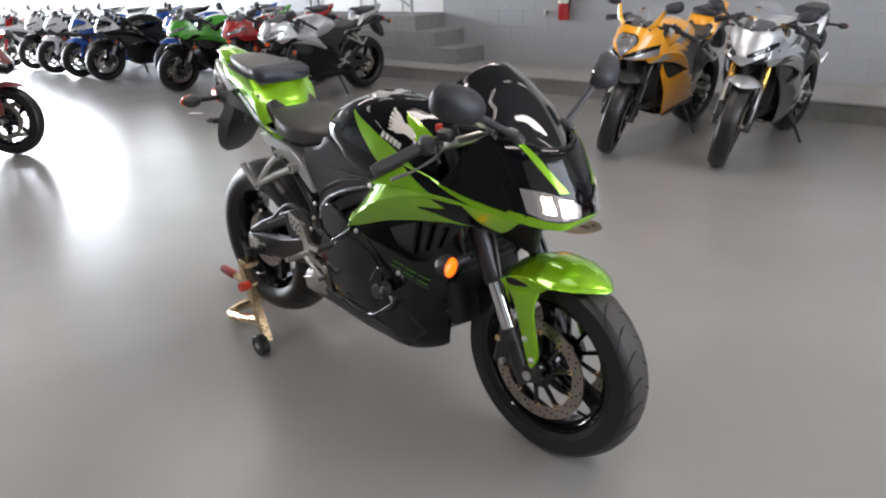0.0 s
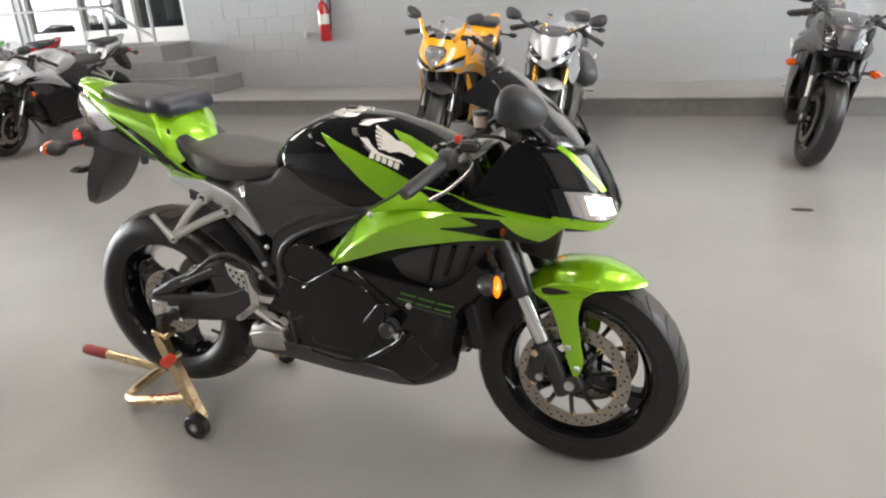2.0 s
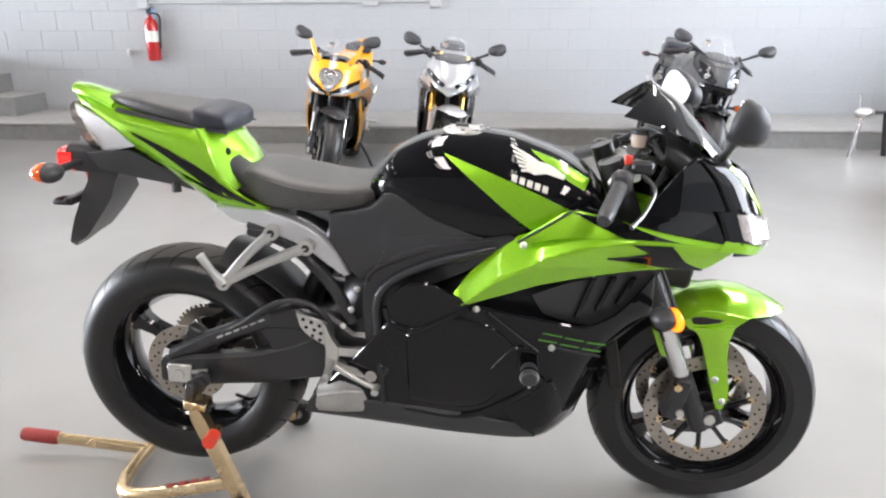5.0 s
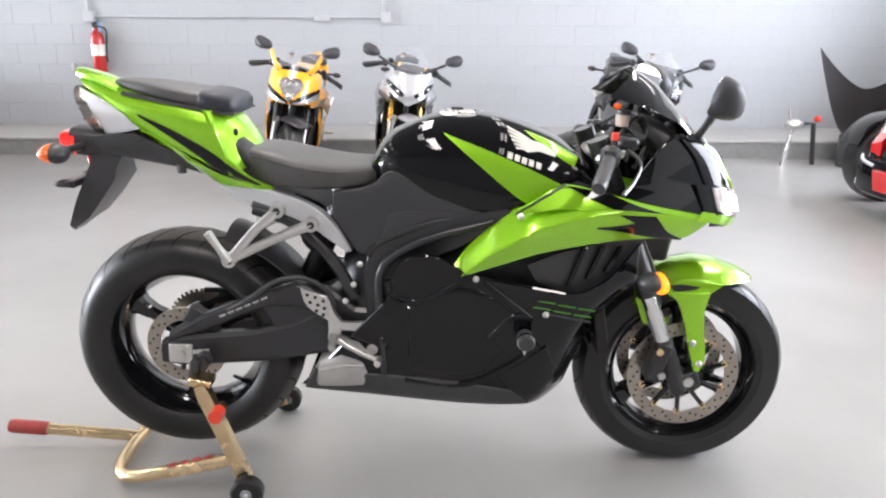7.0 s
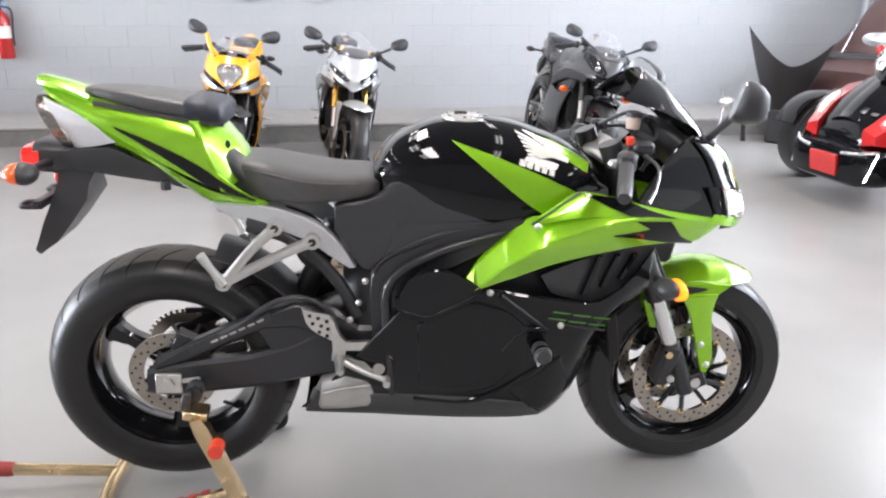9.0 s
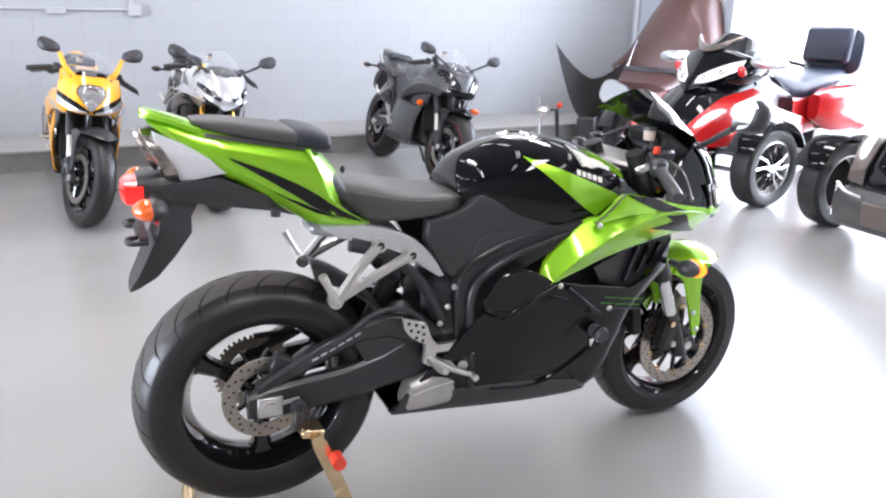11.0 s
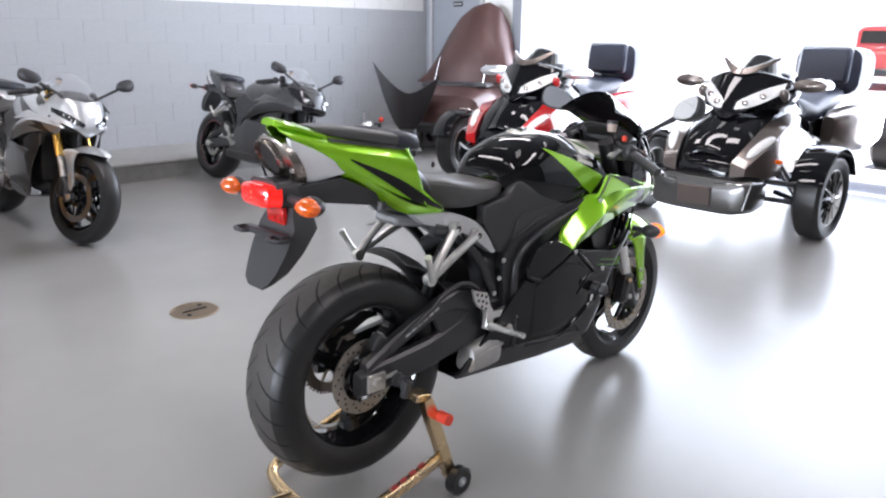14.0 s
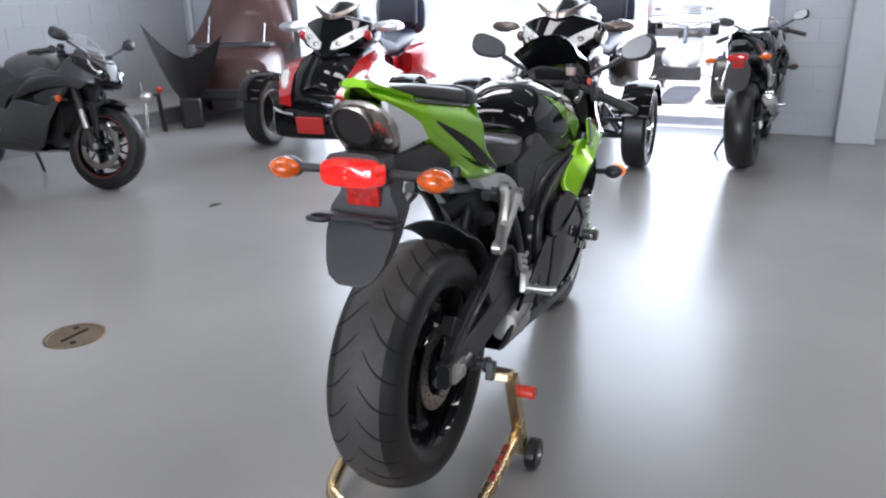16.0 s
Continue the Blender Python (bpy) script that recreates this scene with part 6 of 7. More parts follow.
        Geo().loft([ell((0.358, -0.105, 0.272), 0.022, 0.020, 20, 3), ell((0.372, -0.112, 0.285), 0.036, 0.042, 20, 3), ell((0.43, -0.118, 0.302), 0.042, 0.054, 20, 3), ell((0.485, -0.115, 0.302), 0.040, 0.050, 20, 3), ell((0.52, -0.105, 0.30), 0.03, 0.04, 20, 3)]).put("collector_guard", SCUFFED, bike, "scuffed dull silver exhaust guard")
        Geo().tube([(0.375, -0.153, 0.30), (0.43, -0.161, 0.32), (0.49, -0.157, 0.325)], 0.005, 6).put("guard_rib", SCUFFED, bike)
        Geo().box((0.195, 0, 0.735), (0.16, 0.10, 0.03), (0, 10, 0), 0.3).put("battery_tray", ALU_PAINT, bike)
        Geo().cyl((0.20, -0.115, 0.735), (0.25, -0.115, 0.725), 0.012).put("seat_lock", PLASTIC, bike)
        Geo().ball((0.168, -0.136, 0.915), (0.006, 0.003, 0.009), n=7).put("seat_lock_slot", HOLE, bike)
        Geo().cyl((0.02, -0.10, 0.80), (0.02, -0.10, 0.82), 0.012, n=8).put("bungee_hook", PLASTIC, bike)
    if stand_leg:
        Geo().tube([(0.50, 0.11, 0.27), (0.47, 0.20, 0.13), (0.45, 0.27, lean_stand)], [0.014, 0.012, 0.011], 8).put("side_stand", FRAME_BLACK, bike)
    if not fine:
        # these stand lower in the body over the same wheels
        for ob in bike.children:
            if ob.type == "MESH" and ob.name.split(".")[0] not in (*STEERED, "brake_disc", "sprocket", "chain"):
                ob.matrix_basis = Matrix.Translation((0, 0, 0.30)) @ Matrix.Diagonal((1, 1, 0.93, 1)) @ Matrix.Translation((0, 0, -0.30))
    if steer:
        # bars, fork and front wheel turned about the steering head
        turn = Matrix.Translation(head) @ Matrix.Rotation(radians(steer), 4, Vector(up)) @ Matrix.Translation(-Vector(head))
        for ob in bike.children:
            if ob.name.split(".")[0] in STEERED:
                ob.matrix_basis = turn
    return bike


def parked(x, y, heading, lean=0.0, dive=0.0):
    """A pose for a motorcycle whose front tyre stands at x, y, heading degrees from +x, leaning to its left."""
    return pose(x, y, 0, 0, 0, heading) @ pose(0, 0, 0, -lean, 0, 0) @ pose(0, 0, 0, 0, dive, 0) @ Matrix.Translation((-1.359, 0, 0))


HERO = dict(main=LIME, second=LIME, dark=BLACK, rim=RIM_BLACK, screen=SMOKE, tank=BLACK, tail=LIME, fender=LIME, fork=FRAME_BLACK)
motorcycle(pose(1.375, 0.026, -0.012, 0, 2.8, 0.3) @ Matrix.Translation((-1.375, 0, 0)), "lime green and black sport motorcycle on a rear stand", HERO, "sport_motorcycle", fine=True, exhaust="under", stand_leg=False, plate=True, lit=True, front_z=0.3038)


def palette(main, second=None, dark=None, tank=None, fender=None, fork=None, screen=None, **more):
    second, dark = second or main, dark or FRAME_BLACK
    return dict(main=main, second=second, dark=dark, rim=RIM_BLACK, screen=screen or CLEAR, tank=tank or main, tail=main, fender=fender or dark, fork=fork or FRAME_BLACK, **more)


SHOW = "motorcycles along the block wall"
motorcycle(parked(-0.48, 3.17, -86, 9), "orange-yellow and silver sport motorcycle on its side stand", palette(YELLOW, SILVER, BLACK, fender=FRAME_BLACK, nose=YELLOW, lower=YELLOW, flash=SILVER, stem=YELLOW, signals=False, mirror=(1.24, 0.225, 1.125)), nose="stacked", group=SHOW, steer=18)
motorcycle(parked(0.33, 3.27, -85, 8), "silver and gunmetal sport motorcycle on its side stand", palette(SILVER, GUN, GUN, fender=SILVER, fork=BRASS, nose=SILVER, lens=TINT, signals=False), exhaust="stub", group=SHOW, steer=14)
motorcycle(parked(2.09, 3.45, -88, 11), "satin dark grey sport motorcycle near the block wall", palette(MATTE_GREY, None, MATTE_GREY, fender=BLACK, stripe=DARK_RED), nose="eyes", exhaust="under", group=SHOW, steer=8)

# the far row
ROW = "far row of parked motorcycles"
for x, y, h, lean, lbl, pal, nz in (
    (-4.78, 2.98, -88, 8, "silver, black and white sport motorcycle in the far row", palette(SILVER, WHITE, BLACK, fender=BLACK, nose=SILVER), "twin"),
    (-5.66, 3.02, -84, 8, "red sport motorcycle in the far row", palette(RED, BLACK, RED, fender=RED, nose=RED), "twin"),
    (-6.78, 2.90, -98, 8, "green and black sport motorcycle in the far row", palette(GREEN, BLACK, BLACK, nose=GREEN), "twin"),
    (-7.85, 3.35, -100, 8, "blue sport motorcycle in the far row", palette(BLUE, WHITE, BLUE, nose=BLUE), "twin"),
    (-9.00, 2.85, -104, 8, "black sport motorcycle in the far row", palette(BLACK, BLACK, BLACK, nose=WHITE), "twin"),
    (-9.90, 2.82, -104, 8, "blue and white sport motorcycle in the far row", palette(BLUE, WHITE, BLUE, nose=WHITE), "twin"),
    (-10.92, 2.78, -102, 8, "white sport motorcycle in the far row", palette(WHITE, WHITE, BLACK, fender=WHITE, nose=WHITE), "twin"),
    (-11.98, 2.80, -100, 8, "white and black sport motorcycle in the far row", palette(WHITE, BLACK, BLACK, fender=BLACK, nose=WHITE), "twin"),
    (-12.95, 2.65, -120, 8, "white and red motorcycle in the far row", palette(WHITE, RED, WHITE, fender=RED, nose=RED), "stacked"),
):
    motorcycle(parked(x, y, h, lean), lbl, pal, nose=nz, group=ROW, steer=15)
motorcycle(parked(-4.62, 0.30, 40, 6), "dark red and black motorcycle standing apart on the floor", palette(DARK_RED, BLACK, BLACK, fender=DARK_RED))
motorcycle(parked(5.62, -0.66, -4, 6), "black, white and red sport motorcycle facing the doorway", palette(BLACK, RED, BLACK, nose=WHITE, flash=RED, can=CHROME))


# ---- rear stand under the green motorcycle ----
def rear_stand():
    st = thing("rear_stand", "gold zinc-plated rear paddock stand with red grip", "motorcycle stand", pose(0, 0, 0))
    tube = [(0.165, -0.205, 0.115), (0.02, -0.200, 0.078), (-0.12, -0.185, 0.045), (-0.175, -0.13, 0.034), (-0.19, 0.0, 0.032), (-0.175, 0.15, 0.034), (-0.12, 0.20, 0.045), (0.02, 0.215, 0.078), (0.165, 0.22, 0.115)]
    Geo().tube(tube, 0.0175, 16, steps=60).put("yoke_tube", GOLD, st)
    for s, yo in ((-1, -0.212), (1, 0.226)):
        hinge, foot = np.array([0.105, yo, 0.325]), np.array([0.205, yo, 0.040])
        d = (foot - hinge) / np.linalg.norm(foot - hinge)
        e = np.array([-d[2], 0, d[0]])
        rings = []
        for t, w in ((-0.01, 0.013), (0.02, 0.018), (0.16, 0.017), (0.285, 0.016), (0.30, 0.011)):
            c = hinge + d * t
            rings.append([c + e * w + (0, -0.014, 0), c + e * w + (0, 0.014, 0), c - e * w + (0, 0.014, 0), c - e * w + (0, -0.014, 0)])
        Geo().loft(rings).put("upright", GOLD, st)
        Geo().box((0.098, yo - s * 0.025, 0.335), (0.055, 0.055, 0.022), (0, 12, 0)).put("cradle", GOLD, st)
        Geo().box((0.072, yo - s * 0.045, 0.355), (0.022, 0.022, 0.05), (0, 12, 0)).put("hook", PLASTIC, st)
        Geo().lathe((0.085, s * 0.135, 0.362), [(-0.022, 0.0), (-0.022, 0.021), (-0.012, 0.021), (-0.008, 0.013), (0.008, 0.013), (0.012, 0.021), (0.022, 0.021), (0.022, 0)], 20).put("spool", PLASTIC, st)
        Geo().cyl((0.148, yo + s * 0.012, 0.268), (0.148, yo + s * 0.05, 0.268), 0.017).put("pin_grip", RED_PLASTIC, st, "orange-red plastic pin grip")
        Geo().cyl((0.148, yo - s * 0.02, 0.268), (0.148, yo + s * 0.012, 0.268), 0.009).put("pin", GOLD, st)
        wy = yo + s * 0.032
        wh = Geo().lathe((0.208, wy, 0.043), [(-0.016, 0.014), (-0.017, 0.036), (-0.012, 0.043), (0.012, 0.043), (0.017, 0.036), (0.016, 0.014)], 32).put("caster", RUBBER, st, "black rubber caster wheel")
        Geo().lathe((0.208, wy, 0.043), [(-0.018, 0.0), (-0.018, 0.015), (0.018, 0.015), (0.018, 0.0)], 20).put("caster_hub", STEEL_GREY, wh)
        Geo().cyl((0.208, yo, 0.043), (0.208, wy + s * 0.021, 0.043), 0.006, n=8).put("caster_bolt", ALU, wh)
    Geo().tube([(-0.188, 0.03, 0.035), (-0.24, 0.035, 0.038), (-0.475, 0.038, 0.0545)], 0.0165, 14, smooth=False).put("handle", GOLD, st)
    Geo().tube([(-0.460, 0.038, 0.0535), (-0.475, 0.038, 0.0545), (-0.565, 0.04, 0.0605), (-0.575, 0.04, 0.061)], [0.018, 0.0205, 0.0205, 0.018], 18, smooth=False).put("handle_grip", RED_RUBBER, st, "red rubber handle grip")
    # worn red marks on the tube
    for k in range(4):
        t = 0.03 + 0.033 * k
        Geo().box((t - 0.03, -0.2005, 0.095 - 0.0 + 0.26 * (t - 0.03) * 1.0 - 0.003), (0.022, 0.014, 0.003), (0, -15, 0)).put("worn_mark", RED_RUBBER, st)
    return st


rear_stand()


# ---- three-wheelers ----
# Local axes: x ahead, front axle over x = 0.
def three_wheeler(m, label, body, trim, panel, name="three_wheeler", screen=SMOKE, top_case=True, group="", hood=None):
    t = thing(name, label, "three-wheeler", m, group)

    def ring(x, w, zb, zt, p=3.2, n=24):
        return ell((x, 0, (zb + zt) / 2), w, (zt - zb) / 2, n, p)

    def mask(out, s):
        return lambda y, z, d: (0.14 - 0.75 * (z - 0.80) - 1.6 * y * y + out - d, s * y, z)

    # hood and front body
    Geo().loft([ring(0.40, 0.18, 0.34, 0.46), ring(0.35, 0.25, 0.28, 0.54), ring(0.24, 0.29, 0.26, 0.66), ring(0.08, 0.30, 0.26, 0.79), ring(-0.15, 0.29, 0.26, 0.87), ring(-0.42, 0.28, 0.26, 0.96), ring(-0.70, 0.22, 0.28, 0.90), ring(-0.95, 0.19, 0.30, 0.78)]).put("front_body", hood or body, t, angle=60)
    Geo().loft([ring(0.47, 0.26, 0.17, 0.33, 5), ring(0.445, 0.34, 0.15, 0.39, 5), ring(0.33, 0.375, 0.14, 0.41, 5), ring(0.15, 0.36, 0.15, 0.40, 5)]).put("bumper", panel, t)
    Geo().box((0.475, 0, 0.265), (0.03, 0.24, 0.14), (0, 10, 0), 0.2).put("bumper_panel", trim, t)
    for s in (-1, 1):
        Geo().tube([(0.475, s * 0.14, 0.35), (0.46, s * 0.26, 0.365), (0.40, s * 0.36, 0.385)], 0.012, 8).tube([(0.40, s * 0.36, 0.385), (0.445, s * 0.335, 0.2)], 0.008, 8, smooth=False).put("bumper_trim", CHROME, t)
        # fender-side cheek with auxiliary lamp
        Geo().loft([[(x, s * y0, zb), (x, s * (y0 + dy), zb + 0.02), (x, s * (y0 + dy), zt - 0.03), (x, s * y0, zt)] for x, y0, dy, zb, zt in ((0.40, 0.20, 0.10, 0.40, 0.50), (0.26, 0.24, 0.13, 0.38, 0.62), (0.05, 0.26, 0.13, 0.38, 0.74), (-0.30, 0.26, 0.09, 0.36, 0.80))]).put("cheek_panel", trim, t)
        Geo().ball((0.235, s * 0.325, 0.60), (0.150, 0.050, 0.050), (0, 30, s * -22), 12).put("fog_lamp", LENS, t)
        Geo().ball((0.230, s * 0.320, 0.598), (0.130, 0.040, 0.040), (0, 30, s * -22), 10).put("fog_reflector", LAMP_SILVER, t)
        # headlamps
        Geo().sheet([(0.050, 0.880), (0.12, 0.930), (0.20, 0.975), (0.285, 1.010)], [(0.050, 0.832), (0.11, 0.840), (0.19, 0.872), (0.285, 0.942)], mask(0.006, s), 16, 8, 0.004).put("headlamp_reflector", LAMP_SILVER, t)
        Geo().sheet([(0.045, 0.885), (0.12, 0.935), (0.20, 0.980), (0.290, 1.015)], [(0.045, 0.827), (0.11, 0.835), (0.19, 0.867), (0.290, 0.937)], mask(0.022, s), 16, 8, 0.004).put("headlamp_lens", LENS, t, "large clear swept headlamp lens")
        for py, pz in ((0.10, 0.872), (0.19, 0.918)):
            Geo().ball(mask(0.010, s)(py, pz, 0), (0.012, 0.026, 0.024), n=10).put("headlamp_projector", REFLECTOR, t)
        Geo().sheet([(0.0, 1.105), (0.08, 1.125), (0.20, 1.185)], [(0.0, 1.060), (0.09, 1.080), (0.205, 1.165)], mask(0.03, s), 14, 5, 0.010).put("screen_trim", PEWTER, t)
        Geo().ball(mask(0.012, s)(0.30, 0.93, 0), (0.03, 0.035, 0.05), (0, 30, 0), 8).put("mask_corner", trim, t)
        # hand fairing and mirror
        Geo().loft([[(x, s * (yc + w * math.cos(a)), z + h * math.sin(a)) for a in np.linspace(0, 2 * math.pi, 14, endpoint=False)] for x, yc, z, w, h in ((-0.10, 0.43, 1.00, 0.02, 0.01), (-0.14, 0.44, 1.0, 0.115, 0.045), (-0.26, 0.44, 1.0, 0.12, 0.05), (-0.36, 0.42, 1.0, 0.06, 0.03))]).put("hand_fairing", SILVER if body is RED else PEWTER, t)
        Geo().tube([(-0.25, s * 0.20, 0.99), (-0.28, s * 0.34, 0.99)], 0.025, smooth=False).put("fairing_arm", PLASTIC, t)
        Geo().tube([(-0.45, s * 0.10, 0.98), (-0.55, s * 0.30, 1.0), (-0.66, s * 0.42, 0.97)], 0.014).put("handlebar", FRAME_BLACK, t)
        # front wheel, fender and arms
        w = new("front_wheel")
        w.parent = t
        c = (0, s * 0.665, 0.29)
        tw = 0.085
        Geo().lathe(c, [(-tw * 0.8, 0.19), (-tw, 0.215), (-tw, 0.265), (-tw * 0.75, 0.286), (0, 0.29), (tw * 0.75, 0.286), (tw, 0.265), (tw, 0.215), (tw * 0.8, 0.19)], 40).put("tyre", RUBBER, w)
        Geo().lathe(c, [(-tw * 0.8, 0.195), (-tw * 0.85, 0.185), (-tw * 0.5, 0.175), (tw * 0.5, 0.175), (tw * 0.85, 0.185), (tw * 0.8, 0.195)], 40).put("rim", ALU, w)
        Geo().lathe(c, [(s * 0.03, 0.0), (s * 0.03, 0.17)], 32).put("wheel_well", HOLE, w)
        for k in range(12):
            a = 2 * math.pi * k / 12
            Geo().tube([(0.03 * math.cos(a), c[1] + s * 0.068, 0.29 + 0.03 * math.sin(a)), (0.10 * math.cos(a + 0.1), c[1] + s * 0.066, 0.29 + 0.10 * math.sin(a + 0.1)), (0.178 * math.cos(a), c[1] + s * 0.06, 0.29 + 0.178 * math.sin(a))], [0.014, 0.009, 0.013], 6, steps=6).put("spoke", CHROME, w)
        Geo().lathe(c, [(s * 0.05, 0.045), (s * 0.076, 0.04), (s * 0.08, 0.0)], 20).put("hub_cap", ALU, w)
        def guard(u, v, d, s=s):
            a = radians(-70 + 140 * u)
            r = 0.325 - d + 0.012 * (1 - (2 * v - 1) ** 2)
            return (r * math.sin(a), s * 0.665 + (2 * v - 1) * 0.105, 0.30 + r * math.cos(a))
        Geo().sheet([(u, 0) for u in np.linspace(0, 1, 6)], [(u, 1) for u in np.linspace(0, 1, 6)], guard, 20, 8, 0.006).put("front_guard", BLACK, t)
        for z in (0.24, 0.36):
            Geo().tube([(0.12, s * 0.30, z), (0.0, s * 0.58, z - 0.02)], 0.018, smooth=False).tube([(-0.16, s * 0.30, z), (0.0, s * 0.58, z - 0.02)], 0.018, smooth=False).put("suspension_arm", FRAME_BLACK, t)
        Geo().tube([(0.0, s * 0.28, 0.56), (0.0, s * 0.52, 0.26)], 0.028, smooth=False).put("damper", FRAME_BLACK, t)
        # side bag
        Geo().loft([ell((x, s * yc, z), w, h, 18, 3.4) for x, yc, z, w, h in ((-1.10, 0.27, 0.62, 0.05, 0.10), (-1.22, 0.29, 0.60, 0.12, 0.17), (-1.60, 0.31, 0.60, 0.14, 0.20), (-1.95, 0.31, 0.62, 0.12, 0.18), (-2.05, 0.30, 0.63, 0.06, 0.10))]).put("side_bag", body if body is not BLACK else PEWTER, t)
        Geo().sheet([(-0.95, 0.55), (-0.5, 0.66), (-0.2, 0.74)], [(-0.95, 0.36), (-0.5, 0.32), (-0.2, 0.36)], on_plane(s, 0.30, 0.06, -0.9), 14, 6, 0.01).put("side_panel", body, t)
        Geo().box((-0.75, s * 0.36, 0.30), (0.30, 0.10, 0.03)).put("footboard", PLASTIC, t)
        Geo().ball((0.10, s * 0.40, 0.50), (0.035, 0.03, 0.018), n=8).put("front_indicator", ORANGE_LENS, t)
    # grille between lamps and emblem as a plain shape
    Geo().box((0.275, 0, 0.60), (0.03, 0.13, 0.03), (0, 40, 0), 0.3).box((0.30, 0.0, 0.565), (0.02, 0.05, 0.05), (0, 40, 0), 0.3).put("hood_emblem", CHROME, t)
    Geo().sheet([(0.0, -0.10), (0.2, -0.13), (0.37, -0.12)], [(0.0, 0.10), (0.2, 0.13), (0.37, 0.12)], lambda x, y, d: (x, y, np.interp(x, (-0.15, 0.08, 0.24, 0.35), (0.875, 0.797, 0.668, 0.548)) + 0.008 - 2.2 * y * y - d), 14, 8, 0.006).put("hood_panel", BLACK, t)
    # cowl between the lamps and the screen
    Geo().loft([ell((x, 0, z), w, h, 24, 2.8) for x, z, w, h in ((-0.02, 0.86, 0.24, 0.05), (-0.10, 0.90, 0.31, 0.10), (-0.28, 0.93, 0.33, 0.12), (-0.45, 0.94, 0.28, 0.10), (-0.55, 0.93, 0.18, 0.05))]).put("cowl_body", BLACK, t)
    # screen pod
    Geo().sheet([(-0.30, 1.03), (-0.15, 1.075), (0, 1.09), (0.15, 1.075), (0.30, 1.03)], [(-0.30, 0.92), (-0.15, 0.84), (0, 0.775), (0.15, 0.84), (0.30, 0.92)], mask(0.0, 1), 28, 12, 0.03).put("face_mask", BLACK, t)
    Geo().loft([ell((x, 0, z), w, h, 22, 2.8) for x, z, w, h in ((-0.18, 0.96, 0.20, 0.08), (-0.26, 0.99, 0.27, 0.10), (-0.40, 1.02, 0.26, 0.09), (-0.54, 1.0, 0.15, 0.05))]).put("screen_pod", PLASTIC if body is not BLACK else BLACK, t)
    Geo().sheet([(u, 0.0) for u in np.linspace(-1, 1, 9)], [(u, 1.0) for u in np.linspace(-1, 1, 9)], lambda u, v, d: (-0.09 - 0.16 * u * u - 0.20 * v - d, u * (0.25 - 0.06 * v), 1.07 + (0.135 - 0.03 * u * u) * v - 0.05 * u * u), 24, 10, 0.004).put("windscreen", screen, t)
    # seat, top case, rear
    Geo().loft([ell((x, 0, z), w, h, 20, 3.4) for x, z, w, h in ((-0.72, 0.84, 0.12, 0.06), (-0.80, 0.80, 0.16, 0.09), (-1.10, 0.74, 0.19, 0.08), (-1.25, 0.78, 0.19, 0.10), (-1.55, 0.84, 0.20, 0.08), (-1.66, 0.86, 0.17, 0.06))]).put("seat", NAVY, t)
    Geo().loft([ring(-0.95, 0.19, 0.30, 0.74), ring(-1.3, 0.20, 0.36, 0.74), ring(-1.8, 0.19, 0.44, 0.78), ring(-2.02, 0.12, 0.55, 0.76)]).put("rear_body", body, t)
    if top_case:
        Geo().loft([ell((x, 0, z), w, h, 20, 4) for x, z, w, h in ((-1.62, 1.02, 0.20, 0.12), (-1.68, 1.05, 0.27, 0.20), (-1.95, 1.05, 0.29, 0.20), (-2.06, 1.03, 0.24, 0.15))]).put("top_case", NAVY, t, "navy-black padded top case")
        Geo().box((-1.60, 0, 1.10), (0.09, 0.42, 0.30), (0, -8, 0), 0.3).put("backrest", NAVY, t)
    rw = new("rear_wheel")
    rw.parent = t
    Geo().lathe((-1.71, 0, 0.30), [(-0.08, 0.19), (-0.10, 0.22), (-0.10, 0.27), (-0.07, 0.295), (0, 0.30), (0.07, 0.295), (0.10, 0.27), (0.10, 0.22), (0.08, 0.19)], 40).put("tyre", RUBBER, rw)
    Geo().lathe((-1.71, 0, 0.30), [(-0.085, 0.195), (-0.04, 0.17), (-0.03, 0.0)], 30).lathe((-1.71, 0, 0.30), [(0.085, 0.195), (0.04, 0.17), (0.03, 0.0)], 30).put("rim", ALU, rw)
    return t


THREE = "three-wheelers by the doorway"
three_wheeler(pose(4.06, 0.83, 0, 0, 0, 180), "black and pewter three-wheeled roadster facing the room", BLACK, PEWTER, GUN, group=THREE)
three_wheeler(pose(3.93, 2.72, 0, 0, 0, 187), "red and black three-wheeled roadster facing the room", RED, RED, BLACK, group=THREE, hood=BLACK)


